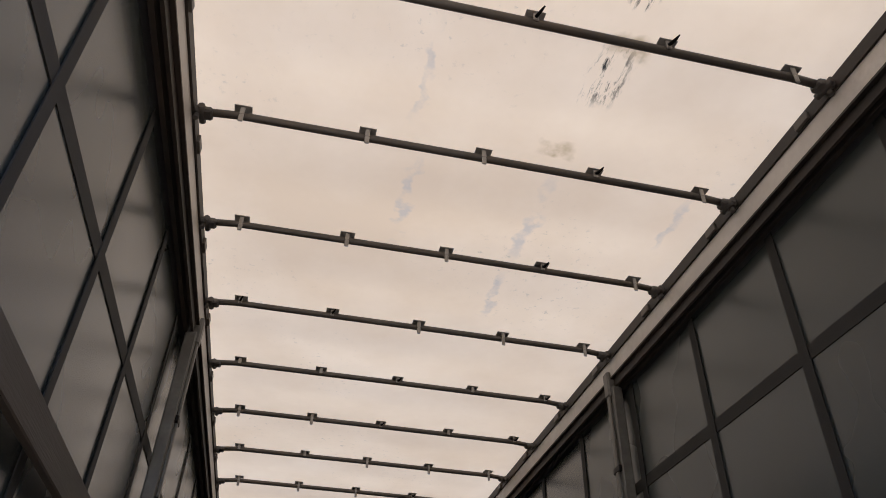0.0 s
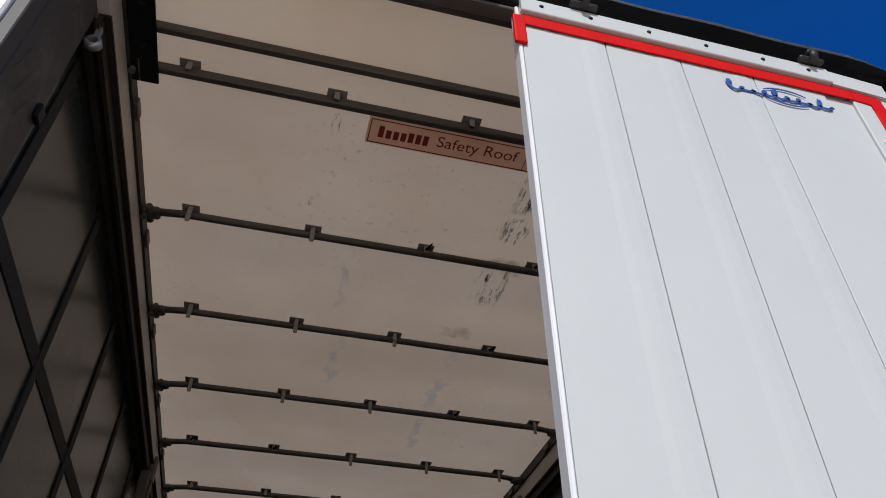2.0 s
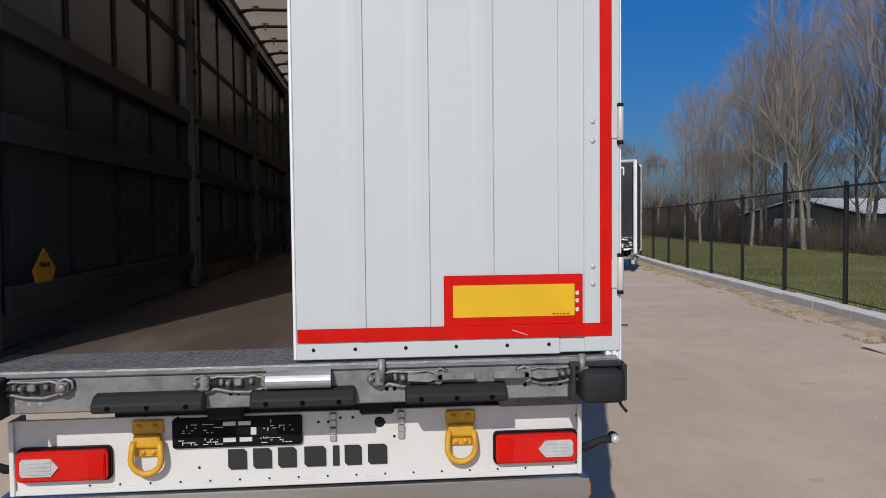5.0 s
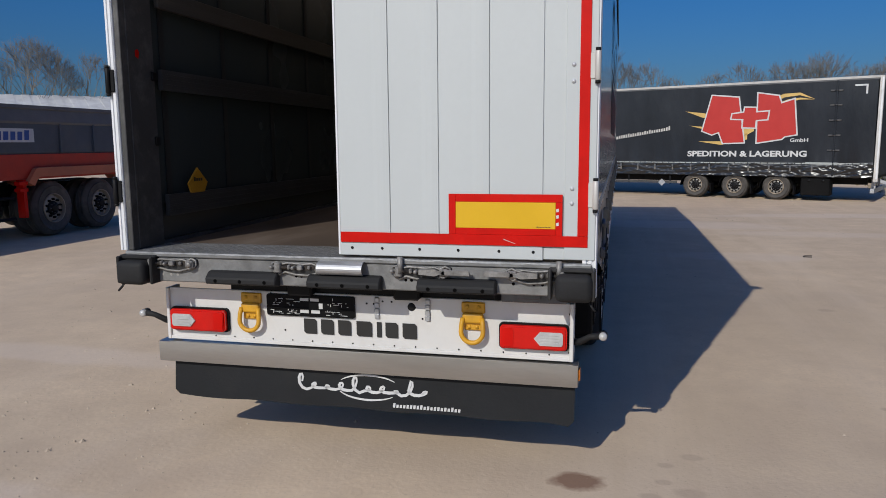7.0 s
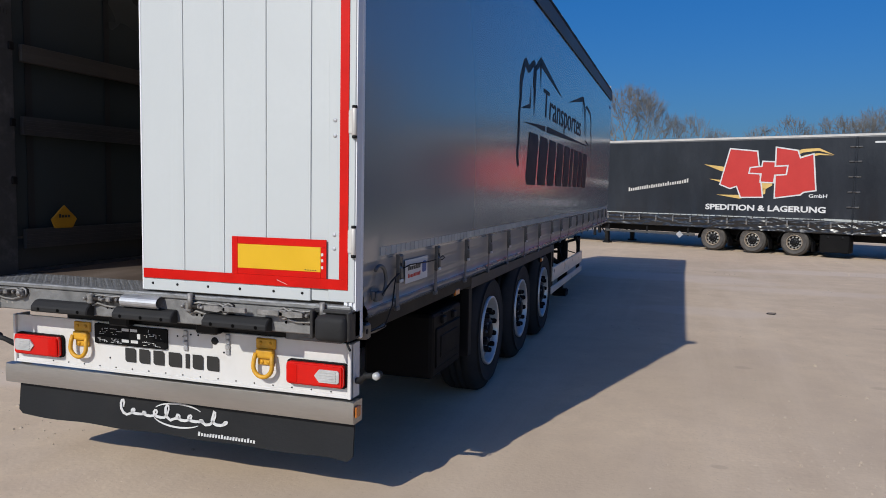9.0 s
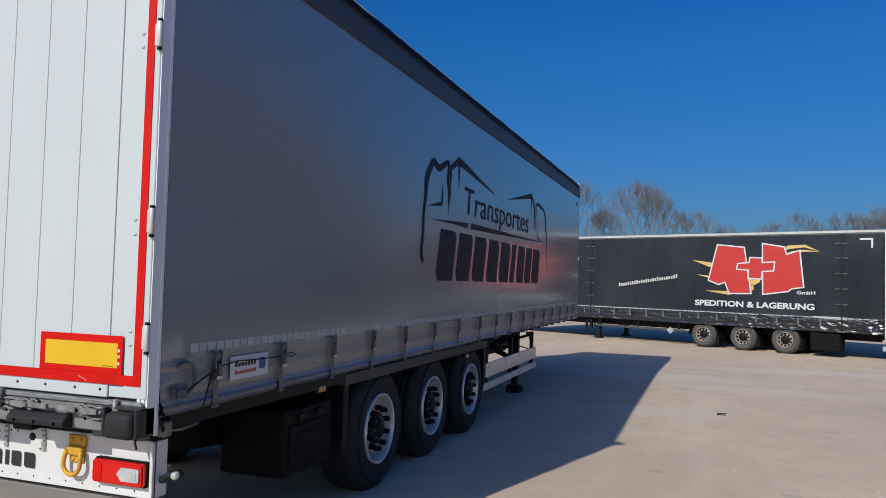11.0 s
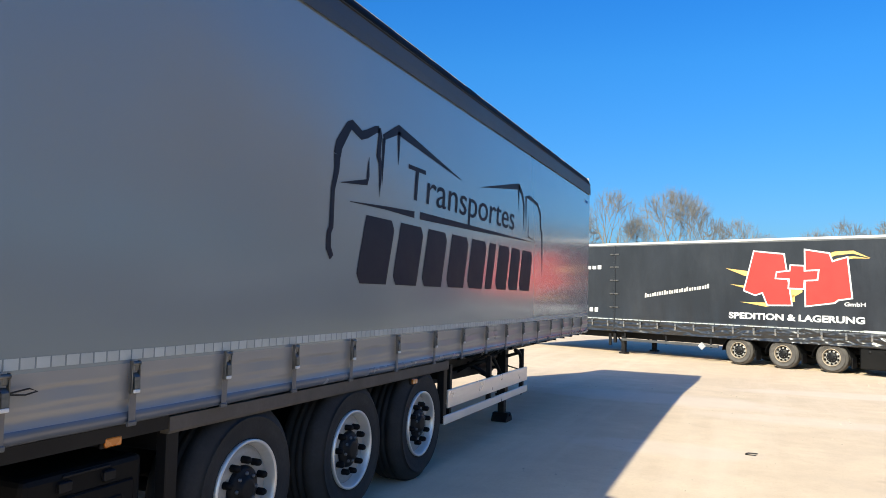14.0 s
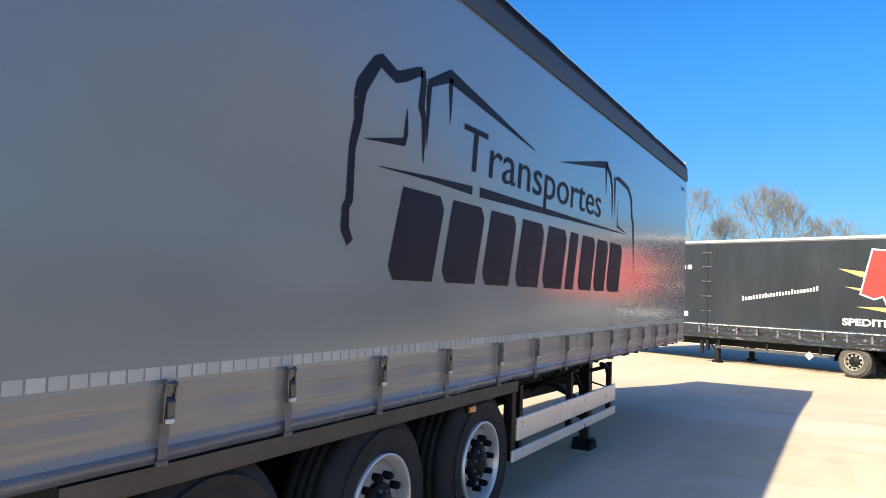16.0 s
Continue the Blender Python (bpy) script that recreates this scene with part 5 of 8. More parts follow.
def trailer_roof():
    bm = bmesh.new()
    nx, ny = 24, 150
    g = []
    for i in range(nx + 1):
        x = -1.215 + 2.43 * i / nx
        col = []
        for j in range(ny + 1):
            y = 0.06 + (LEN - 0.06) * j / ny
            near = min(abs(y - b) for b in BOWS)
            sag = -0.012 * min(near / 0.35, 1) ** 2 + 0.006 * noise.noise((x * 2, y * 2.5, 3))
            col.append(bm.verts.new((x, y, 4.035 + sag * (1 - (x / 1.22) ** 4) - 0.018 * max(0, abs(x) - 1.15) / 0.065)))
        g.append(col)
    for i in range(nx):
        for j in range(ny):
            bm.faces.new((g[i][j], g[i + 1][j], g[i + 1][j + 1], g[i][j + 1])).smooth = True
    part("roof_sheet", bm, "roof", trailer, "cream translucent roof tarpaulin with scuffs and rust marks")

    def clip_mesh(bm, up):
        box(bm, -0.035, 0.035, -0.03, 0.028, 0.027, 0.030)
        box(bm, -0.010, 0.010, -0.024, -0.018, -0.012, 0.027, 0.002)
        if up == 0:
            box(bm, -0.010, 0.010, -0.026, -0.018, -0.055, -0.012, 0.004)
        elif up == 1:
            tube(bm, [(0, -0.02, 0.01), (0.0, -0.04, -0.005), (0.006, -0.062, -0.008), (0.014, -0.075, 0.0)], [0.007, 0.007, 0.006, 0.003], 6, True, 1)
    clips = []
    rng = random.Random(2)
    for b, y in enumerate(BOWS):
        bm = bmesh.new()
        pts = [(-1.13, y, 3.985), (-1.0, y, 3.998), (0, y, 4.0), (1.0, y, 3.998), (1.13, y, 3.985)]
        if b == 0:
            for yy in (0.39, 0.55):
                box(bm, -1.09, 1.09, yy - 0.014, yy + 0.014, 3.975, 4.012, 0.005)
        else:
            tube(bm, pts, 0.0165, 10)
        bow = part("roof_bow", bm, "bow", trailer, "grey steel roof bow tube")
        for s in (-1, 1):
            bm = bmesh.new()
            box(bm, *sorted((s * 1.09, s * 1.165)), y - 0.03, y + 0.03, 3.965, 3.995, 0.008)
            tube(bm, [(s * 1.13, y - 0.045, 3.975), (s * 1.13, y + 0.045, 3.975)], 0.014, 8)
            tube(bm, [(s * 1.15, y, 3.945), (s * 1.15, y, 4.0)], 0.012, 8)
            part("bow_carriage", bm, "rail_dark", bow)
        for x in (-0.98, -0.48, 0.01, 0.505, 1.0):
            k = rng.choice((0, 0, 1, 2)) if b > 2 else (2 if b == 0 else (1 if (b == 1 and abs(x - 0.25) < 0.3) or (b == 2 and x == 0.505) else 0))
            key = (k,)
            found = [c for c in clips if c[0] == key]
            if not found:
                bm = bmesh.new()
                clip_mesh(bm, k)
                c = part("sheet_clip", bm, ("clip", "black_plastic"), bow, "plastic clip holding the roof sheet")
                c.matrix_basis = Matrix.Translation((x, y, 4.0))
                clips.append((key, c))
            else:
                again(found[0][1], bow, Matrix.Translation((x, y, 4.0)))
    # side rails: bow track, pale inner cheek, underside shade painted as black tracks and lip
    for s in (-1, 1):
        bm = bmesh.new()
        extrude_y(bm, [(s * 1.155, 3.955), (s * 1.155, 4.015), (s * 1.205, 4.015), (s * 1.205, 3.955)][::-s], 0.10, LEN)
        rail = part("bow_track", bm, "track", trailer, "rusty dark track for the sliding roof bows")
        bm = bmesh.new()
        extrude_y(bm, [(s * 1.17, 3.86), (s * 1.165, 3.954), (s * 1.21, 3.954), (s * 1.235, 3.86)][::-s], 0.10, LEN)
        part("roof_rail", bm, "rail_light", trailer, "grey aluminium roof rail")
        bm = bmesh.new()
        extrude_y(bm, [(s * 1.185, 3.80), (s * 1.185, 3.858), (s * 1.20, 3.858), (s * 1.20, 3.80)][::-s], 0.29, LEN)
        part("curtain_track", bm, "track", trailer)
        bm = bmesh.new()
        extrude_y(bm, [(s * 1.215, 3.79), (s * 1.215, 3.858), (s * 1.235, 3.858), (s * 1.235, 3.79)][::-s], 0.29, LEN)
        part("curtain_track", bm, "track", trailer)
        bm = bmesh.new()
        extrude_y(bm, [(s * 1.165, 3.848), (s * 1.165, 3.858), (s * 1.184, 3.858), (s * 1.184, 3.848)][::-s], 0.29, LEN)
        part("rail_lip", bm, "track", trailer)
        y = 0.7
        while y < LEN - 0.2:
            bm = bmesh.new()
            box(bm, *sorted((s * 1.143, s * 1.158)), y, y + 0.08, 3.96, 4.0, 0.003)
            part("track_clamp", bm, "bow", rail)
            y += 0.70
        # outer roof edge with a fluted dark valance
        bm = bmesh.new()
        cap = [(s * 1.206, 4.017), (s * 1.216, 4.012), (s * 1.25, 3.965), (s * 1.277, 3.89), (s * 1.262, 3.889), (s * 1.22, 3.96)]
        cap = cap[::-s]
        rings = []
        for k in range(141):
            y = 0.10 + (LEN - 0.10) * k / 140
            up, out = 0.008 * noise.noise((y * 2.3, s * 5, 1)) + 0.004 * noise.noise((y * 7, s * 5, 2)), 0.006 * noise.noise((y * 3.1, s * 5, 7))
            rings.append([bm.verts.new((u + (s * out if v < 4.0 else 0), y, v + (up if v > 3.9 else 0))) for u, v in cap])
        for a, b in zip(rings, rings[1:]):
            for j in range(len(cap)):
                i = (j + 1) % len(cap)
                bm.faces.new((a[j], b[j], b[i], a[i])).smooth = True
        bm.faces.new(rings[0])
        bm.faces.new(rings[-1][::-1])
        bmesh.ops.recalc_face_normals(bm, faces=bm.faces)
        part("roof_edge_cap", bm, "header", trailer, "black rubber cap along the roof edge")
        bm = bmesh.new()
        sec = [(s * 1.23, 3.888), (s * 1.277, 3.888), (s * 1.285, 3.78), (s * 1.286, 3.69), (s * 1.2825, 3.688), (s * 1.275, 3.77)]
        extrude_y(bm, sec[::-s], 0.10, LEN)
        part("roof_edge", bm, "valance", trailer, "dark grey roof edge and curtain valance")
        bm = bmesh.new()
        tube(bm, [(s * 1.276, 0.10, 3.888), (s * 1.276, LEN, 3.888)], 0.010, 6)
        part("edge_bead", bm, "black_rubber", trailer)
    for s in (-1, 1):
        bm = bmesh.new()
        box(bm, *sorted((s * 1.07, s * 1.20)), 0.09, 0.60, 3.962, 3.974, 0.004)
        for yy in (0.15, 0.3, 0.45):
            lathe(bm, [(0, 0.012), (0.008, 0.01), (0.009, 0.0)], (s * 1.11, yy, 3.962), (0, 0, -1), 8)
        part("corner_plate", bm, "black_steel", trailer, "black steel roof corner plate with bolts")
        bm = bmesh.new()
        box(bm, *sorted((s * 1.09, s * 1.2)), 0.012, 0.05, 3.85, 3.89, 0.005)
        part("roof_latch", bm, "black_steel", trailer)
        bm = bmesh.new()
        lathe(bm, [(-0.012, 0.014), (-0.012, 0.024), (0.012, 0.024), (0.012, 0.014), (-0.012, 0.014)], (s * 1.185, 0.31, 3.74), (0, 1, 0), 16)
        box(bm, *sorted((s * 1.178, s * 1.192)), 0.302, 0.318, 3.763, 3.81)
        part("roof_ring", bm, "zinc", trailer)
    # safety label on the sheet
    bm = bmesh.new()
    box(bm, -0.352, 0.378, 0.592, 0.715, 4.012, 4.014)
    sign = part("roof_label", bm, "label", trailer, "pale roof safety label with a red border")
    flat = lambda u, v, w: (u, v, 4.010 - w)
    bm = bmesh.new()
    for a in ((-0.345, 0.370, 0.598, 0.602), (-0.345, 0.370, 0.705, 0.709), (-0.345, -0.341, 0.602, 0.705), (0.366, 0.370, 0.602, 0.705), (0.255, 0.258, 0.602, 0.705)):
        prism(bm, [(a[0], a[2]), (a[1], a[2]), (a[1], a[3]), (a[0], a[3])], flat, 0.001)
    prism(bm, [(0.262, 0.607), (0.29, 0.607), (0.262, 0.635)], flat, 0.001)
    prism(bm, [(0.362, 0.70), (0.334, 0.70), (0.362, 0.672)], flat, 0.001)
    part("label_border", bm, "print_maroon", sign)
    flat2 = lambda u, v, w: (u, 1.307 - v, 4.010 - w)
    bm = bmesh.new()
    bars(bm, -0.31, -0.115, 0.628, 0.682, 7, flat2, 0.001, 0.0, 0.3)
    part("label_print", bm, "print_maroon", sign)
    bm = bmesh.new()
    for k in range(7):
        prism(bm, [(0.275, 0.618 + 0.011 * k), (0.35, 0.618 + 0.011 * k), (0.35, 0.624 + 0.011 * k), (0.275, 0.624 + 0.011 * k)], flat, 0.001)
    part("label_print", bm, "print_maroon", sign)
    lettering("label_words", "Safety Roof", "print_maroon", sign, flat2, -0.09, 0.225, 0.618, 0.685)


def trailer_inside():
    # posts, laths and belts along both sides
    posts = (3.42, 6.55, 9.75)
    for s in (-1, 1):
        for y in posts:
            bm = bmesh.new()
            box(bm, *sorted((s * 1.165, s * 1.225)), y - 0.05, y + 0.05, 1.152, 3.8, 0.006)
            box(bm, *sorted((s * 1.15, s * 1.165)), y - 0.018, y + 0.018, 1.3, 3.78, 0.004)
            box(bm, *sorted((s * 1.145, s * 1.225)), y - 0.035, y + 0.03, 3.74, 3.9, 0.01)
            po = part("stanchion", bm, "stanchion", trailer, "grey metal centre stanchion with lath pockets")
            for z in (1.70, 2.05, 2.5, 2.9, 3.3):
                bm = bmesh.new()
                box(bm, *sorted((s * 1.147, s * 1.17)), y - 0.04, y + 0.04, z, z + 0.035, 0.004)
                part("lath_pocket", bm, "black_steel", po)
        ends = (0.29,) + posts + (LEN - 0.05,)
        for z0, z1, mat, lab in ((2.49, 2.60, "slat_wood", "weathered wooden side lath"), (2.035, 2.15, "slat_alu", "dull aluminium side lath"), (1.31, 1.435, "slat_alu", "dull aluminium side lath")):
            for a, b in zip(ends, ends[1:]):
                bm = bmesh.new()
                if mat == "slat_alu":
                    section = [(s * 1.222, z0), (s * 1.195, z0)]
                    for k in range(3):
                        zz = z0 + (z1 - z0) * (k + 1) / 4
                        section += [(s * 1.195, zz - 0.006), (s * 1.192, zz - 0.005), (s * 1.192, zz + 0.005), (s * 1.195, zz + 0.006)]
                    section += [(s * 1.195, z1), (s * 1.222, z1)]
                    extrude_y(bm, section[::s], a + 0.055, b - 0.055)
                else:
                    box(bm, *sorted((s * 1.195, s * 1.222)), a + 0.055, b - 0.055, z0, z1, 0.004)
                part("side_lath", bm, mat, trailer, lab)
        for y in STRAPS:
            bm = bmesh.new()
            yb = y - 0.075 if s < 0 else y + 0.02
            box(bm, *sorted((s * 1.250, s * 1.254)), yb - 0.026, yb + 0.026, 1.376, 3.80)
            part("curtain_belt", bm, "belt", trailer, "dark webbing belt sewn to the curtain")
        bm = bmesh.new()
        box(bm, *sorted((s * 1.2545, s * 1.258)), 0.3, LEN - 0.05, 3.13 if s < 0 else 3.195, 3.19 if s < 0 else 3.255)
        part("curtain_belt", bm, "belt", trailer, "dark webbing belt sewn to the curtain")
    # front wall
    bm = bmesh.new()
    box(bm, -1.25, 1.25, LEN - 0.03, LEN + 0.03, 1.13, 4.02)
    front = part("front_wall", bm, "front_wall", trailer, "scuffed pale front bulkhead")
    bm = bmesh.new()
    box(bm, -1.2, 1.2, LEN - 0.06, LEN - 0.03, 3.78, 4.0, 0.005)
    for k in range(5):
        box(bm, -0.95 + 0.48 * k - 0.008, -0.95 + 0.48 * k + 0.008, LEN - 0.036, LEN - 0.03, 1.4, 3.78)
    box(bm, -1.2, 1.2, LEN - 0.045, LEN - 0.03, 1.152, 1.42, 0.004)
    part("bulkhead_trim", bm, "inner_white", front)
    rng = random.Random(8)
    bm = bmesh.new()
    for k in range(10):
        x = -0.9 + rng.random() * 0.9
        w = rng.uniform(0.04, 0.12)
        box(bm, x, x + w, LEN - 0.2 - rng.random() * 0.15, LEN - 0.08, 1.152, 1.152 + rng.uniform(0.03, 0.09), 0.006)
    sc = part("debris", bm, "print_white")
    tagged(sc, "pale scraps lying by the front bulkhead", "debris")
    # yellow tag on the lowest lath
    bm = bmesh.new()
    prism(bm, [(0.57, 1.43), (0.72, 1.43), (0.76, 1.49), (0.65, 1.585), (0.54, 1.49)], lambda u, v, w: (-1.20 + w, u, v), 0.012)
    bmesh.ops.bevel(bm, geom=bm.edges[:], offset=0.003, segments=1, affect="EDGES")
    tag = part("warning_tag", bm, "tag_yellow", trailer, "yellow diamond plastic tag clipped to a lath")
    bm = bmesh.new()
    bars(bm, 0.6, 0.7, 1.50, 1.525, 4, lambda u, v, w: (-1.187 + w, u, v), 0.001, 0, 0.25)
    part("tag_print", bm, "print_black", tag)


def wave(y, z):
    """Slack of the skirt: billows between the straps, tight at each."""
    i = min(range(len(STRAPS)), key=lambda k: abs(STRAPS[k] - y))
    d = min(abs(y - STRAPS[i]) / 0.36, 1)
    low = max(0, (1.36 - z) / 0.3)
    fold = 0.0
    for mid, deep in ((1.300, 0.012), (1.222, 0.010)):      # long creases that wander along the skirt: the cloth tucks in under each
        under = mid + 0.020 * noise.noise((y * 0.9, mid, 2)) + 0.007 * noise.noise((y * 4, mid, 6)) - z
        if 0 < under < 0.085:
            fold -= deep * (1 - under / 0.085) * min(under / 0.008, 1)
    return low * (0.012 * d * d * math.sin(3.1416 * min(low, 1)) + 0.012 * noise.noise((y * 1.1, z * 3, 4)) + 0.004 * noise.noise((y * 3.5, z * 6, 9)) + 0.007 * (0.35 - abs(noise.noise((y * 2.2 + z * 3, z * 9 - y, 12))))) + fold * d


def curtain(s):
    """Cloth shell: outside over the whole height, with a lighter skirt and a hem whose blue paints the sky's
    reflection; an inner skin.
    """
    bm = bmesh.new()
    zs = [1.062, 1.075, 1.10, 1.125, 1.15] + [1.175 + 0.0085 * k for k in range(20)] + [1.347, 1.36, 1.5, 2.0, 2.6, 3.2, 3.74]
    n = 330
    ys = [0.088 + (LEN - 0.088) * k / n for k in range(n + 1)]
    g = []
    for y in ys:
        col = []
        for z in zs:
            o = wave(y, z) if z < 1.36 else 0.0
            if z < 1.36:
                o = max(o - 0.006 * (1.36 - z) / 0.26, -0.0150)
            o += {1.062: -0.010, 1.075: 0.008, 1.10: 0.020, 1.125: 0.008, 1.15: -0.009, 1.175: -0.004}.get(z, 0.0)
            if y < 0.45 and z < 1.36:
                o += (0.012 * noise.noise((y * 9, z * 9, 1)) + 0.026 * (0.28 - abs(noise.noise((y * 6 - z * 4, z * 7, 14))))) * (0.45 - y) / 0.3
            col.append(bm.verts.new((s * (R_SIDE - 0.006 + o), y, z)))
        g.append(col)
    for a, b in zip(g, g[1:]):
        for j in range(len(zs) - 1):
            q = (a[j], b[j], b[j + 1], a[j + 1])
            f = bm.faces.new(q if s > 0 else q[::-1])
            f.smooth = True
            f.material_index = 2 if zs[j + 1] <= 1.126 else (1 if zs[j + 1] <= 1.361 else 0)
    out = part("side_curtain", bm, ("curtain", "curtain_skirt", "hem_sky_tint"), trailer, "taut grey PVC side curtain with a silver-grey skirt")
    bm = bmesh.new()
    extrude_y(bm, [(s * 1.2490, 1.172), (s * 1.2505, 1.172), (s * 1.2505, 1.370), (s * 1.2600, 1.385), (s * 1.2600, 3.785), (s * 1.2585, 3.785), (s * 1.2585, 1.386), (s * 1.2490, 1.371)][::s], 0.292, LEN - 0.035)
    part("curtain_lining", bm, "curtain_in", out, "dark grey inner side of the curtain")
    return out


def buckle(parent, s):
    """Over-centre buckle and strap, about its strap's line, facing +x."""
    bm = bmesh.new()
    box(bm, 0.012, 0.016, -0.022, 0.022, -0.245, -0.06, 0.0015)
    st = part("strap", bm, "strap", parent, "grey webbing tension strap with a steel buckle")
    bm = bmesh.new()
    for q in (-0.027, 0.021):
        box(bm, 0.012, 0.034, q, q + 0.006, -0.10, 0.06, 0.002)
    box(bm, 0.014, 0.022, -0.021, 0.021, -0.09, 0.0, 0.002)
    box(bm, 0.03, 0.036, -0.012, 0.012, 0.01, 0.05, 0.004)
    tube(bm, [(0.026, -0.026, 0.045), (0.026, 0.026, 0.045)], 0.012, 8)
    tube(bm, [(0.022, -0.026, -0.02), (0.022, 0.026, -0.02)], 0.009, 8)
    part("buckle", bm, "buckle", st)
    bm = bmesh.new()
    prism(bm, [(0.020, 0.0), (0.040, -0.02), (0.044, -0.075), (0.036, -0.085), (0.026, -0.03)], lambda u, v, w: (u, -0.017 + w, v), 0.034)
    part("buckle_lever", bm, "buckle", st)
    bm = bmesh.new()
    box(bm, 0.030, 0.045, -0.019, 0.019, -0.098, -0.08, 0.003)
    part("lever_tip", bm, "print_white", st)
    bm = bmesh.new()
    box(bm, 0.004, 0.022, -0.028, 0.028, -0.26, -0.235, 0.004)
    part("strap_hook", bm, "galv", st)
    return st


def trailer_sides():
    right = curtain(1)
    curtain(-1)
    first = buckle(trailer, 1)
    first.matrix_basis = Matrix.Translation((R_SIDE, STRAPS[0], 1.315))
    rng = random.Random(3)
    for y in STRAPS[1:]:
        again(first, trailer, Matrix.Translation((R_SIDE, y + rng.uniform(-0.01, 0.01), 1.315)) @ Matrix.Rotation(radians(rng.uniform(-2.5, 2.5)), 4, "X"))
    for y in STRAPS:
        again(first, trailer, pose(L_SIDE, y, 1.315, 0, 0, 180))
    # white reflective segments
    bm = bmesh.new()
    box(bm, 0.0, 0.002, -0.033, 0.033, -0.024, 0.024)
    seg = part("reflective_segment", bm, "retro", right, "white reflective tape segment")
    seg.matrix_basis = Matrix.Translation((R_SIDE - 0.0057, 0.345, 1.402))
    k = 1
    while 0.345 + 0.0755 * k < LEN - 0.1:
        again(seg, right, Matrix.Translation((R_SIDE - 0.0057, 0.345 + 0.0755 * k, 1.402)))
        k += 1
    # maker's tag: white plate with plain bars and a small dark shape
    bm = bmesh.new()
    box(bm, R_SIDE + 0.003, R_SIDE + 0.007, 0.66, 1.05, 1.187, 1.325, 0.001)
    plate = part("maker_tag", bm, "print_white", right, "white maker's tag on the skirt")
    pl = lambda u, v, w: (R_SIDE + 0.0075 + w, u, v)
    bm = bmesh.new()
    bars(bm, 0.70, 0.92, 1.262, 1.292, 7, pl, 0.001, 0.15, 0.22)
    part("tag_name", bm, "print_black", plate)
    bm = bmesh.new()
    bars(bm, 0.70, 0.92, 1.218, 1.242, 9, pl, 0.001, 0.15, 0.25)
    part("tag_line", bm, "print_red", plate)
    bm = bmesh.new()
    prism(bm, [(0.95, 1.235), (0.962, 1.228), (1.01, 1.228), (1.022, 1.24), (1.022, 1.282), (1.008, 1.297), (0.965, 1.297), (0.95, 1.285)], pl, 0.001)
    part("tag_emblem", bm, "print_blue", plate)
    # rear tensioner, its rope and loose end
    bm = bmesh.new()
    arc = [(R_SIDE + 0.02, 0.24 + 0.09 * math.sin(a), 1.25 + 0.085 * math.cos(a)) for a in [radians(-40 + 15 * q) for q in range(14)]]
    tube(bm, arc, 0.010, 8)
    part("tension_arch", bm, "galv", trailer, "bent grey curtain tension handle")
    bm = bmesh.new()
    tube(bm, [(R_SIDE + 0.03, 0.25, 1.18), (R_SIDE + 0.03, 0.38, 1.235), (R_SIDE + 0.03, 0.52, 1.275)], 0.005, 6)
    tube(bm, [(R_SIDE + 0.025, 0.46, 1.25), (R_SIDE + 0.03, 0.40, 1.10), (R_SIDE + 0.02, 0.32, 1.0), (R_SIDE - 0.02, 0.2, 0.985)], 0.004, 6)
    tube(bm, [(R_SIDE + 0.02, 0.55, 1.285)] + [(R_SIDE + 0.022, y, 1.296 + 0.01 * math.sin(y * 4.1)) for y in (0.7, 1.0, 1.2)] + [(R_SIDE + 0.022, 1.32, 1.30), (R_SIDE + 0.022, 1.36, 1.285), (R_SIDE + 0.022, 1.3, 1.275), (R_SIDE + 0.022, 1.22, 1.285)], 0.004, 6)
    part("seal_rope", bm, "black_rubber", trailer, "thin black customs rope")
    bm = bmesh.new()
    box(bm, R_SIDE + 0.004, R_SIDE + 0.03, 0.19, 0.27, 1.15, 1.2, 0.006)
    box(bm, R_SIDE + 0.006, R_SIDE + 0.02, 0.155, 0.19, 1.165, 1.21, 0.004)
    part("tension_ratchet", bm, "galv", trailer)
    bm = bmesh.new()
    tube(bm, [(1.22, 0.16, 0.99), (1.24, 0.3, 0.975), (1.25, 0.42, 0.985)], 0.014, 8)
    box(bm, 1.2, 1.27, 0.14, 0.2, 0.955, 1.04, 0.01)
    part("tension_lever", bm, "buckle", trailer)
    bm = bmesh.new()
    tube(bm, [(1.24, 0.75, 1.04), (1.22, 1.15, 1.03)], 0.009, 6)
    part("crank_rod", bm, "zinc", trailer)
    for z in (1.08, 1.01):
        bm = bmesh.new()
        lathe(bm, [(0, 0.014), (0.004, 0.013), (0.005, 0.0)], (1.287, 0.1, z), (1, 0, 0), 10)
        part("bolt_hole", bm, "black_steel", trailer)
    truck_art(right)


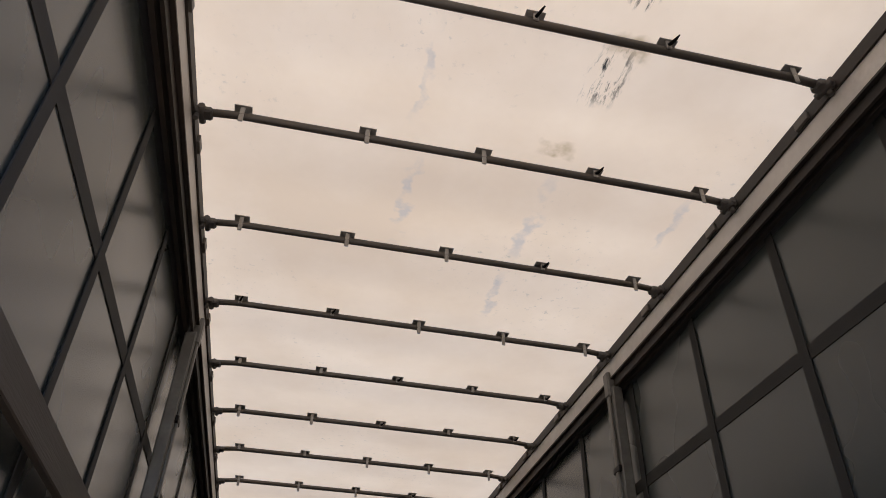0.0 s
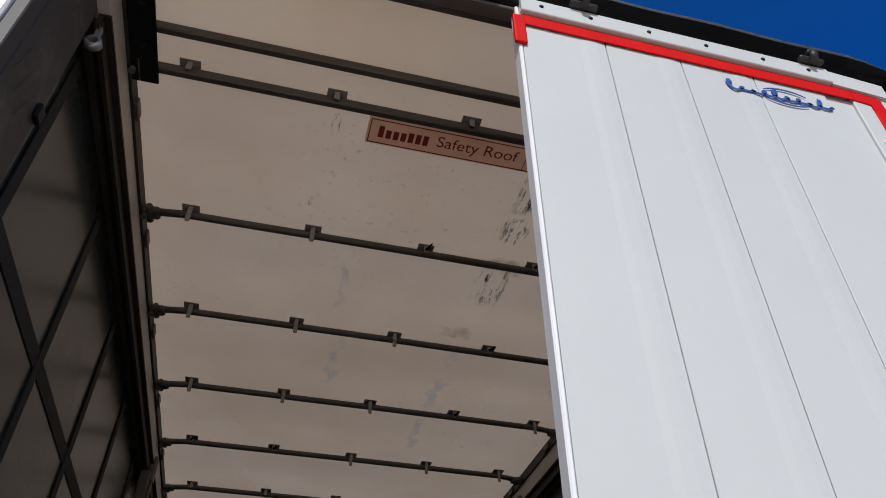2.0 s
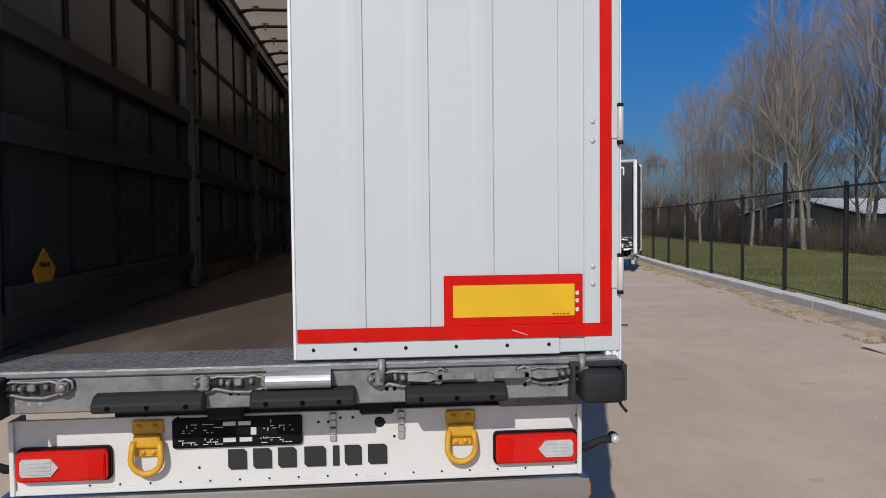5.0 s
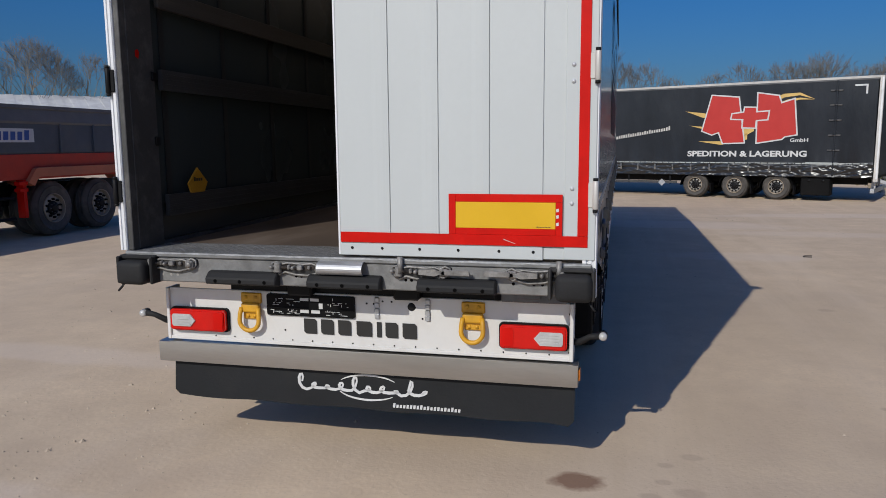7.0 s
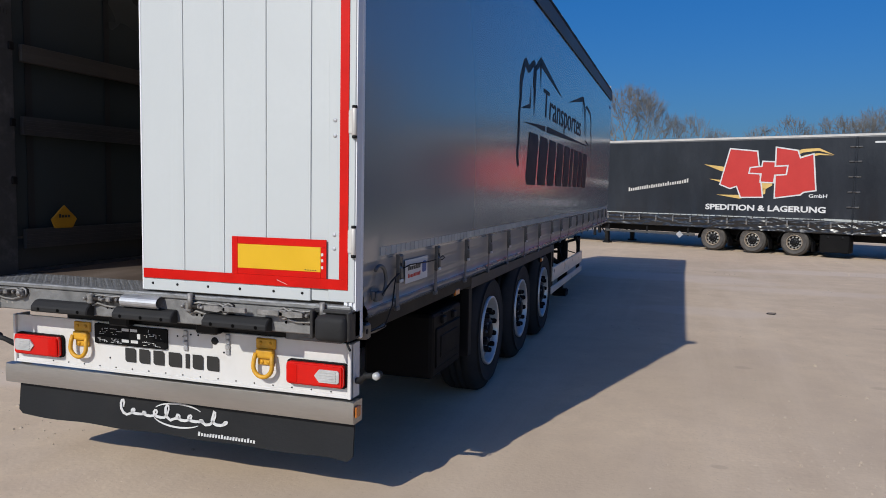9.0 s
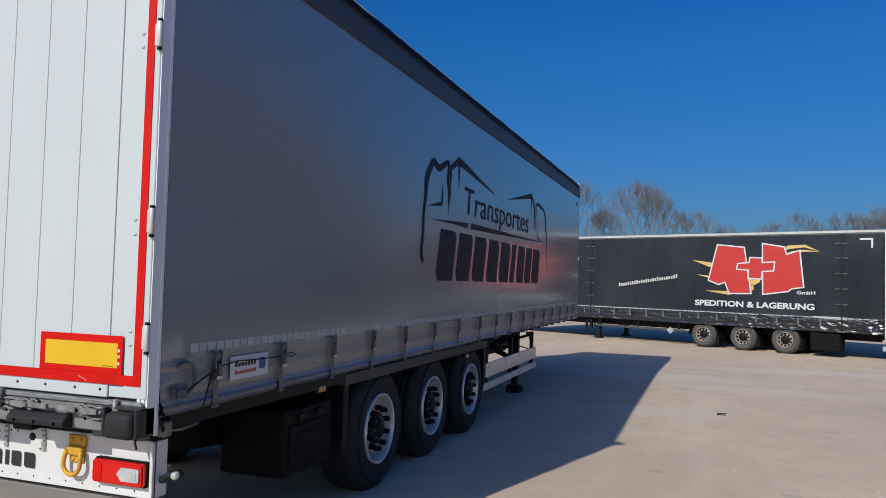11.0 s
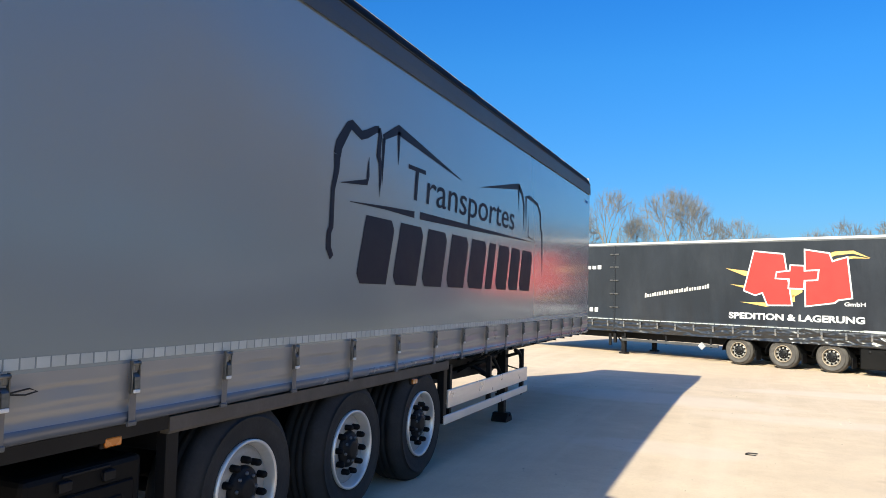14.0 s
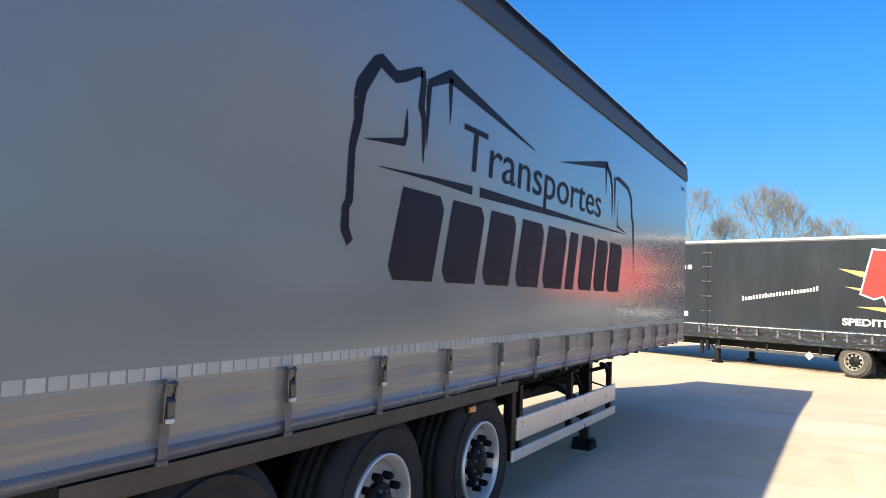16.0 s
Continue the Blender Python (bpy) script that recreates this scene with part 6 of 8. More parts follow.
def truck_art(right):
    """Line drawing of a lorry's front and tail round the lettering, and the firm's name as blocks."""
    P = right_side
    def stroke(pts, w):
        bm = bmesh.new()
        ribbon(bm, pts, w, P, 0.001)
        part("line_art", bm, "print_dark", right, "dark line drawing of a lorry")
    stroke([(3.74, 1.98), (3.69, 2.05), (3.69, 2.16), (3.72, 2.20), (3.725, 2.48), (3.77, 2.63), (3.77, 2.74)], [0.06, 0.07, 0.06, 0.06, 0.055, 0.07, 0.09])
    stroke([(3.77, 2.74), (3.79, 2.82), (3.93, 2.99), (3.97, 3.01), (4.13, 2.96), (4.22, 2.99), (4.36, 3.055), (4.42, 3.07)], [0.10, 0.10, 0.08, 0.08, 0.075, 0.07, 0.06, 0.06])
    stroke([(4.42, 3.08), (4.44, 3.02), (4.42, 2.85), (4.46, 2.79), (4.465, 2.52)], [0.06, 0.06, 0.07, 0.06, 0.004])
    stroke([(4.50, 2.62), (4.51, 3.01)], [0.004, 0.055])
    stroke([(4.50, 3.02), (4.78, 3.145), (6.32, 2.94)], [0.05, 0.09, 0.004])
    stroke([(4.80, 2.84), (4.79, 3.13)], [0.004, 0.06])
    stroke([(3.835, 2.545), (4.24, 2.605), (4.255, 2.66), (4.262, 2.81)], [0.004, 0.05, 0.045, 0.004])
    stroke([(3.98, 2.42), (4.6, 2.44), (5.155, 2.445)], [0.004, 0.03, 0.06])
    stroke([(5.285, 2.45), (6.4, 2.46), (9.25, 2.49)], [0.07, 0.055, 0.004])
    stroke([(6.95, 2.954), (8.40, 3.17), (8.48, 3.17)], [0.004, 0.08, 0.08])
    stroke([(8.43, 3.19), (8.62, 3.09), (8.70, 2.95), (8.71, 2.62)], [0.06, 0.06, 0.05, 0.004])
    stroke([(8.44, 3.15), (8.46, 2.86)], [0.05, 0.004])
    stroke([(8.82, 2.62), (8.80, 3.08), (8.95, 3.10), (9.40, 3.05), (9.56, 2.93), (9.60, 2.70), (9.66, 2.68), (9.70, 2.40), (9.726, 2.02)], [0.004, 0.05, 0.05, 0.05, 0.06, 0.05, 0.06, 0.03, 0.004])
    stroke([(8.95, 2.85), (8.93, 2.55), (9.35, 2.50)], [0.004, 0.03, 0.004])
    lettering("trade_word", "Transportes", "print_dark", right, P, 4.97, 8.25, 2.475, 2.885, "dark printed word on the curtain", 0.10)
    cells = [(4.06, 4.66, 2), (4.70, 5.27, 3), (5.31, 5.86, 2), (5.92, 6.48, 3), (6.52, 7.08, 1), (7.14, 7.40, 0), (7.50, 7.98, 2), (8.02, 8.46, 2), (8.50, 9.06, 1)]
    for c in cells:
        bm = bmesh.new()
        name_blocks(bm, [c], 1.80, 2.345, P, 0.28, 0.001)
        part("name_block", bm, "print_dark", right, "bold slanted dark block of a printed name")
    bm = bmesh.new()
    bars(bm, 12.75, 13.0, 3.50, 3.56, 6, P, 0.001, 0.1, 0.3)
    part("small_print", bm, "print_blue", right)


def trailer_chassis():
    for s in (-1, 1):
        bm = bmesh.new()
        x = s * 0.62
        prism(bm, [(0.3, 0.72), (0.3, 1.0), (LEN - 0.2, 1.0), (LEN - 0.2, 0.90), (10.0, 0.88), (9.3, 0.64), (6.9, 0.68), (6.3, 0.60), (1.5, 0.60)], lambda u, v, w: (x - 0.06 + w, u, v), 0.12)
        part("main_beam", bm, "black_steel", trailer, "black steel chassis beam")
        bm = bmesh.new()
        extrude_y(bm, [(s * 1.12, 0.99), (s * 1.12, 1.06), (s * 1.187, 1.06), (s * 1.187, 0.99)][:: s], 0.2, 6.3)
        extrude_y(bm, [(s * 1.04, 1.05), (s * 1.04, 1.12), (s * 1.16, 1.12), (s * 1.16, 1.05)][:: s], 6.3, LEN)
        extrude_y(bm, [(s * 1.1875, 0.99), (s * 1.1875, 1.06), (s * 1.25, 1.06), (s * 1.25, 0.99)][:: s], 0.2, 2.195)
        part("side_beam", bm, "black_steel", trailer)
        bm = bmesh.new()
        extrude_y(bm, [(s * 1.19, 0.962), (s * 1.19, 1.052), (s * 1.254, 1.052), (s * 1.254, 0.978), (s * 1.246, 0.962)][:: s], 2.2, 6.15)
        part("mudguard_rail", bm, "rail_tan", trailer, "mud-coated brown rail above the wheels")
    y = 0.75
    while y < LEN:
        bm = bmesh.new()
        box(bm, -1.12, 1.12, y - 0.03, y + 0.03, 1.0, 1.12)
        part("cross_member", bm, "black_steel", trailer)
        y += 0.62
    for s in (1, -1):
        w = build_wheel(trailer, side=s)
        w.matrix_basis = Matrix.Translation((s * 1.055, 2.91, 0.51))
        for k in (1, 2):
            again(w, trailer, Matrix.Translation((s * 1.055, 2.91 + 1.31 * k, 0.51)) @ Matrix.Rotation(radians(13 * k), 4, "X"))
    for k in range(3):
        bm = bmesh.new()
        yy = 2.91 + 1.31 * k
        tube(bm, [(-0.98, yy, 0.51), (0.98, yy, 0.51)], 0.065, 12)
        for s in (-1, 1):
            lathe(bm, [(0, 0.0), (0, 0.21), (0.10, 0.21), (0.10, 0.0)], (s * 0.82, yy, 0.51), (s, 0, 0), 20)
            tube(bm, [(s * 0.62, yy - 0.5, 0.62), (s * 0.62, yy, 0.44), (s * 0.62, yy + 0.25, 0.50)], 0.045, 8)
            lathe(bm, [(0, 0.0), (0, 0.11), (0.08, 0.13), (0.16, 0.11), (0.16, 0.0)], (s * 0.62, yy + 0.28, 0.50), (0, 0, 1), 16)
        part("axle", bm, "black_steel", trailer, "black steel axle with air springs")
    # tool box beside the rear wheels, with its stay
    bm = bmesh.new()
    box(bm, 0.70, 1.215, 1.38, 2.06, 0.43, 0.89, 0.03, 2)
    tb = part("tool_box", bm, "black_plastic", trailer, "black plastic tool box under the side")
    bm = bmesh.new()
    box(bm, 1.212, 1.226, 1.44, 2.0, 0.50, 0.78, 0.01)
    box(bm, 1.22, 1.232, 1.52, 1.92, 0.56, 0.72, 0.008)
    part("box_door", bm, "black_plastic", tb)
    bm = bmesh.new()
    box(bm, 1.205, 1.24, 1.55, 1.62, 0.80, 0.85, 0.006)
    box(bm, 1.205, 1.24, 1.80, 1.87, 0.80, 0.85, 0.006)
    box(bm, 1.205, 1.222, 1.58, 1.85, 0.86, 0.875, 0.004)
    part("box_latch", bm, "black_steel", tb)
    for yy in (2.25, 6.12):
        bm = bmesh.new()
        box(bm, 1.16, 1.235, yy - 0.045, yy + 0.045, 0.42, 0.99, 0.006)
        box(bm, 0.65, 1.2, yy - 0.03, yy + 0.03, 0.86, 0.97, 0.006)
        part("guard_stay", bm, "black_steel", trailer, "grey steel stay")
    for yy, z in ((1.78, 0.965), (5.28, 0.90)):
        bm = bmesh.new()
        box(bm, 1.235, 1.255, yy, yy + 0.10, z, z + 0.045, 0.006)
        ml = part("side_marker", bm, "amber", trailer, "amber side marker lamp")
        bm = bmesh.new()
        box(bm, 1.215, 1.236, yy - 0.01, yy + 0.11, z - 0.006, z + 0.055, 0.004)
        part("marker_bracket", bm, "black_steel", ml)
    # side guard: two planks on uprights
    bm = bmesh.new()
    box(bm, 1.225, 1.25, 6.17, 9.10, 0.565, 0.75, 0.006)
    for z in (0.60, 0.655, 0.71):
        box(bm, 1.2495, 1.2515, 6.17, 9.10, z, z + 0.006)
    part("guard_plank", bm, "plank_alu", trailer, "pale aluminium side guard plank")
    bm = bmesh.new()
    box(bm, 1.225, 1.25, 6.08, 9.12, 0.41, 0.50, 0.006)
    part("guard_plank", bm, "plank_alu", trailer, "pale aluminium side guard plank")
    for yy in (6.3, 7.6, 9.0):
        bm = bmesh.new()
        box(bm, 1.17, 1.225, yy - 0.03, yy + 0.03, 0.42, 1.0, 0.004)
        tube(bm, [(1.18, yy, 0.95), (0.66, yy, 0.78)], 0.025, 6)
        if yy > 8:      # curved gusset at the front upright
            tube(bm, [(1.19, yy + 0.0, 0.84), (1.185, yy - 0.03, 0.92), (1.18, yy - 0.10, 0.97), (1.175, yy - 0.24, 0.99)], 0.026, 8)
        part("guard_upright", bm, "black_steel", trailer)
    # landing legs
    for s in (-1, 1):
        x, y = s * 0.92, 9.02
        bm = bmesh.new()
        box(bm, x - 0.06, x + 0.06, y - 0.07, y + 0.07, 0.34, 1.0, 0.008)
        box(bm, x - 0.075, x + 0.075, y - 0.085, y + 0.085, 0.335, 0.375, 0.006)
        leg = part("landing_leg", bm, "black_steel", trailer, "black landing leg standing on the ground")
        bm = bmesh.new()
        box(bm, x - 0.045, x + 0.045, y - 0.055, y + 0.055, 0.08, 0.34, 0.006)
        part("leg_tube", bm, "black_steel", leg)
        bm = bmesh.new()
        prism(bm, [(-0.15, 0.03), (-0.11, -0.02), (0.11, -0.02), (0.15, 0.03), (0.11, 0.075), (0.06, 0.13), (-0.06, 0.13), (-0.11, 0.075)], lambda u, v, w: (x - 0.11 + w, y + u, v - 0.02), 0.22)
        bmesh.ops.bevel(bm, geom=bm.edges[:], offset=0.008, segments=1, affect="EDGES")
        tube(bm, [(x - 0.13, y, 0.075), (x + 0.13, y, 0.075)], 0.022, 8)
        part("leg_foot", bm, "black_steel", leg)
        bm = bmesh.new()
        box(bm, *sorted((x, s * 0.66)), y - 0.11, y + 0.11, 0.90, 0.985, 0.006)
        part("leg_bracket", bm, "black_steel", leg)
        for p, q, r in (((x, y + 0.03, 0.85), (s * 0.62, 9.7, 0.95), 0.024), ((x, y - 0.05, 0.52), (s * 0.66, 8.25, 0.84), 0.028), ((x, y - 0.05, 0.62), (x, 8.45, 0.98), 0.026), ((x, y, 0.50), (0, y, 0.86), 0.022)):
            bm = bmesh.new()
            tube(bm, [p, q], r, 8)
            part("leg_brace", bm, "black_steel", leg)
    bm = bmesh.new()
    tube(bm, [(0.92, 9.02, 0.72), (-0.92, 9.02, 0.72)], 0.022, 8)
    tube(bm, [(0.98, 9.05, 0.75), (1.16, 9.09, 0.70), (1.17, 9.09, 0.36)], 0.012, 6)
    part("leg_shaft", bm, "black_steel", trailer)
    # air tank, kept crosswise, and pallet rack
    bm = bmesh.new()
    lathe(bm, [(-0.5, 0.0), (-0.5, 0.10), (-0.46, 0.14), (0.46, 0.14), (0.5, 0.10), (0.5, 0.0)], (0, 7.2, 0.75), (1, 0, 0), 20)
    part("air_tank", bm, "black_steel", trailer)
    bm = bmesh.new()
    for yy in (7.9, 8.4):
        tube(bm, [(0.66, yy, 0.74), (1.1, yy + 0.25, 1.04)], 0.02, 6)
        tube(bm, [(0.66, yy, 0.90), (1.1, yy - 0.25, 1.04)], 0.02, 6)
    part("under_brace", bm, "black_steel", trailer)


trailer_roof()
trailer_inside()
trailer_sides()
trailer_chassis()

# ---- the black trailer across the yard ----
def black_trailer():
    """Built about its own rear end, forward along +y; the printed side is at -x."""
    T = thing("black_curtain_trailer", "parked black curtain-sided semi-trailer with a red and gold printed mark", "semi-trailer")
    L = 13.7
    S = -1.275
    side = lambda u, v, w: (S - 0.006 - w, 0.2 - u, v + 0.15)    # u runs from the front to the rear end, as printed

    def add(name, mat, label="", *boxes, bev=0.0):
        bm = bmesh.new()
        for b in boxes:
            box(bm, *b, bev)
        return part(name, bm, mat, T, label)
    # body
    bm = bmesh.new()
    n, zs = 760, [0.74 + 0.023 * k for k in range(20)] + [1.2, 2.0, 2.8, 3.62]

    def crease(y, z):
        """Sharp diagonal folds of the slack skirt, deepest at the rear end."""
        o = 0.055 * (0.30 - abs(noise.noise((y * 1.1 + z * 2, z * 8, 5)))) + 0.045 * (0.25 - abs(noise.noise((y * 3.2 - z * 3, z * 13, 2)))) * (1.8 if y < 2 else 1)
        return (o + 0.006 * noise.noise((y * 11, z * 30, 7))) * min(1, max(0, (1.2 - z) / 0.16))
    g = []
    for k in range(n + 1):
        y = 0.12 + (L - 0.12) * k / n
        g.append([bm.verts.new((S + (-crease(y, z) if z < 1.2 else 0.006 * noise.noise((y * 0.9, z, 8))), y, z)) for z in zs])
    for a, b in zip(g, g[1:]):
        for j in range(len(zs) - 1):
            f = bm.faces.new((b[j], a[j], a[j + 1], b[j + 1]))
            f.smooth, f.material_index = True, 1 if zs[j + 1] <= 1.2 else 0
    cur = part("side_curtain", bm, ("black_tarp", "black_skirt"), T, "black PVC curtain with a creased skirt")
    add("far_curtain", "black_tarp", "", (1.26, 1.275, 0.12, L, 0.74, 3.62))
    add("front_panel", "black_tarp", "", (-1.27, 1.27, L - 0.04, L, 0.8, 3.65))
    add("roof_sheet", "print_white", "pale roof sheet", (-1.25, 1.25, 0.05, L, 3.69, 3.71))
    bm = bmesh.new()
    for s in (-1, 1):
        extrude_y(bm, [(s * 1.24, 3.645), (s * 1.283, 3.645), (s * 1.283, 3.70), (s * 1.25, 3.715)][:: s], 0.0, L)
    part("roof_edge", bm, "old_white", T, "weathered white roof edge")
    bm = bmesh.new()
    for s in (-1, 1):
        box(bm, *sorted((s * 1.26, s * 1.281)), 0.1, L, 3.60, 3.644, 0.004)
    part("gutter", bm, "grey_edge", T)
    add("deck", "black_steel", "", (-1.25, 1.25, 0.0, L, 0.72, 0.80))
    add("rear_door", "inner_white", "grey rear door", (-1.22, -0.005, 0.0, 0.04, 0.8, 3.6))
    add("rear_door", "inner_white", "grey rear door", (0.005, 1.22, 0.0, 0.04, 0.8, 3.6))
    for s in (-1, 1):
        add("corner_post", "rail_light", "worn grey rear corner post", (*sorted((s * 1.20, s * 1.285)), -0.03, 0.09, 0.62, 3.7), bev=0.01)
        add("post_strip", "white_alu", "", (*sorted((s * 1.286, s * 1.290)), -0.01, 0.03, 0.70, 3.66))
    add("rear_bumper", "zinc", "", (-1.2, 1.2, 0.05, 0.16, 0.28, 0.42), (-0.6, -0.5, 0.1, 0.2, 0.4, 0.75), (0.5, 0.6, 0.1, 0.2, 0.4, 0.75), bev=0.006)
    add("plate_light", "lamp_clear", "", (-1.24, -1.1, 0.02, 0.06, 0.42, 0.5), bev=0.01)
    # white line, straps and corner seams with their catches
    for k in range(64):
        if k:
            again(seg, cur, Matrix.Translation((S - 0.004, 0.35 + 0.2 * k, 1.15)))
        else:
            bm = bmesh.new()
            box(bm, -0.003, 0.0, -0.09, 0.09, -0.015, 0.015)
            seg = part("reflective_segment", bm, "retro", cur)
            seg.matrix_basis = Matrix.Translation((S - 0.004, 0.35, 1.15))
    y = 1.75
    st = None
    while y < L - 0.2:
        if st is None:
            bm = bmesh.new()
            box(bm, -0.03, -0.004, -0.025, 0.025, -0.2, 0.0, 0.004)
            st = part("strap", bm, "strap", T)
            bm = bmesh.new()
            box(bm, -0.045, -0.02, -0.03, 0.03, -0.09, 0.0, 0.006)
            part("buckle", bm, "galv", st)
            st.matrix_basis = Matrix.Translation((S, y, 1.1))
        else:
            again(st, T, Matrix.Translation((S, y, 1.1)))
        y += 0.62
    for y in (1.18, 9.57):
        bm = bmesh.new()
        box(bm, S - 0.02, S + 0.01, y - 0.03, y + 0.03, 0.76, 3.62, 0.01)
        seam = part("curtain_seam", bm, "black_tarp", T, "laced seam with metal catches")
        for z in (1.55, 2.0, 2.45, 2.9, 3.33):
            bm = bmesh.new()
            for q in (-0.16, 0.05):
                box(bm, S - 0.035, S - 0.012, y + q, y + q + 0.13, z - 0.026, z + 0.026, 0.010)
            tube(bm, [(S - 0.03, y - 0.06, z), (S - 0.03, y + 0.07, z)], 0.012, 6)
            part("catch", bm, "buckle", seam)
    # printing
    def pr(name, mat, polys, d=0.0, label=""):
        bm = bmesh.new()
        for p in polys:
            prism(bm, p, lambda u, v, w: side(u, v, w + d), 0.002)
        return part(name, bm, mat, cur, label)
    pr("gold_sweep", "print_gold", [[(-5.52, 2.70), (-4.9, 2.62), (-4.5, 2.52), (-4.5, 2.40), (-4.95, 2.48)], [(-5.36, 2.22), (-4.7, 2.16), (-4.7, 2.05)], [(-5.06, 1.70), (-4.2, 1.70), (-3.5, 1.95), (-3.5, 1.75), (-4.3, 1.58)],
       [(-3.9, 1.9), (-3.3, 2.3), (-3.3, 2.02), (-3.8, 1.72)]], 0.0, "gold flame sweep")
    for pts, ws in (([(-3.9, 2.3), (-3.4, 2.62), (-3.0, 2.86), (-2.45, 3.09), (-2.0, 3.12), (-1.58, 2.95)], [0.05, 0.12, 0.13, 0.11, 0.08, 0.004]),
                    ([(-3.7, 2.15), (-3.2, 2.48), (-2.75, 2.72), (-2.35, 2.92), (-2.0, 2.98), (-1.6, 2.94)], [0.2, 0.22, 0.18, 0.09, 0.06, 0.004])):
        bm = bmesh.new()
        ribbon(bm, pts, ws, side, 0.002)
        part("gold_sweep", bm, "print_gold", cur, "gold flame sweep")
    outer = [[(-4.68, 3.22), (-3.78, 3.12), (-3.55, 1.62), (-4.28, 1.60), (-4.42, 1.95), (-4.62, 1.88), (-4.98, 2.02)],
             [(-3.26, 3.24), (-2.58, 3.12), (-2.50, 2.9), (-2.12, 3.02), (-2.0, 1.86), (-2.36, 1.80), (-2.45, 1.72), (-3.24, 1.60)],
             [(-4.02, 2.60), (-3.66, 2.64), (-3.64, 2.80), (-3.22, 2.78), (-3.22, 2.64), (-2.84, 2.66), (-2.88, 2.34), (-3.22, 2.32), (-3.24, 2.08), (-3.70, 2.10), (-3.68, 2.36), (-4.06, 2.38)]]

    def inset(poly, k):
        """The same outline, drawn in by k."""
        turn = 1 if sum(a[0] * b[1] - b[0] * a[1] for a, b in zip(poly, poly[1:] + poly[:1])) > 0 else -1
        out = []
        for a, b, c in zip(poly[-1:] + poly[:-1], poly, poly[1:] + poly[:1]):
            d, e = Vector((b[0] - a[0], b[1] - a[1])).normalized(), Vector((c[0] - b[0], c[1] - b[1])).normalized()
            n = Vector((-d.y - e.y, d.x + e.x)) * turn
            n *= k / max(1 + d.dot(e), 0.4)
            out.append((b[0] + n.x, b[1] + n.y))
        return out
    inner = [inset(p, 0.042) for p in outer]
    pr("mark_outline", "print_white", outer[:2], 0.003, "white outline of the mark")
    pr("mark_body", "print_red", inner[:2], 0.006, "red slanted blocks of the mark")
    pr("cross_outline", "print_white", outer[2:], 0.009)
    pr("cross_body", "print_red", inner[2:], 0.012, "red cross between the blocks")
    pr("corner_mark", "print_white", [[(-0.52, 3.33), (-0.18, 3.33), (-0.18, 3.05), (-0.23, 3.05), (-0.23, 3.28), (-0.52, 3.28)]], 0.0, "white corner bracket of the outline marking")
    pr("white_patch", "retro", [[(-1.75, 0.98), (-0.85, 0.955), (-0.85, 1.03), (-1.75, 1.04)]], 0.012, "pale strip of tape over the creases")
    sd = lambda u, v, w: side(u, v, 0.003)
    lettering("trade_line", "SPEDITION & LAGERUNG", "print_white", cur, sd, -5.40, -1.72, 1.20, 1.39, "white bold lettering", 0.0, 0.035)
    lettering("trade_suffix", "GmbH", "print_white", cur, sd, -2.22, -1.70, 1.66, 1.77, "", 0.0, 0.02)
    bm = bmesh.new()
    bars(bm, -8.22, -6.0, 1.75, 1.885, 26, lambda u, v, w: side(u, v + (u + 8.22) * 0.155, w), 0.002, 0, 0.35)
    part("web_address", bm, "old_white", cur, "white slanted line of small writing")
    bm = bmesh.new()
    bars(bm, -10.9, -9.85, 2.68, 2.84, 5, side, 0.002, 0, 0.3)
    bars(bm, -11.6, -9.95, 1.22, 1.42, 8, side, 0.002, 0, 0.35, 4)
    part("front_words", bm, "print_white", cur)
    # running gear
    for s in (-1, 1):
        w = build_wheel(T, 0.42, 0.36, 0.235, s, "rim_dusty", "dusty_tyre")
        w.matrix_basis = Matrix.Translation((s * 1.05, 2.77, 0.41))
        for k in (1, 2):
            again(w, T, Matrix.Translation((s * 1.05, 2.77 + 1.28 * k, 0.41)) @ Matrix.Rotation(radians(17 * k), 4, "X"))
        for k in range(3):
            yy = 2.77 + 1.28 * k
            bm = bmesh.new()
            arc = [(yy + 0.50 * math.cos(radians(a)), 0.38 + 0.47 * math.sin(radians(a))) for a in range(0, 181, 12)]
            inn = [(yy + 0.49 * math.cos(radians(a)), 0.38 + 0.46 * math.sin(radians(a))) for a in range(180, -1, -12)]
            prism(bm, arc + inn, lambda u, v, q: (s * 0.86 + s * q, u, v), 0.38)
            box(bm, *sorted((s * 0.9, s * 1.22)), yy - 0.53, yy - 0.50, 0.15, 0.45)
            part("mudguard", bm, "black_plastic", T)
    for k in range(3):
        bm = bmesh.new()
        tube(bm, [(-0.95, 2.77 + 1.28 * k, 0.41), (0.95, 2.77 + 1.28 * k, 0.41)], 0.07, 10)
        part("axle", bm, "black_steel", T)
    for s in (-1, 1):
        add("main_beam", "black_steel", "", (*sorted((s * 0.52, s * 0.64)), 0.3, 12.5, 0.5, 0.74))
    tbx = add("tool_box", "black_plastic", "black plastic tool box", (-1.24, -0.75, 1.22, 2.06, 0.16, 0.70), bev=0.03)
    for y in (1.42, 1.82):
        bm = bmesh.new()
        lathe(bm, [(0, 0.045), (0.01, 0.045), (0.012, 0.0)], (-1.24, y, 0.62), (-1, 0, 0), 12)
        part("box_latch", bm, "black_steel", tbx)
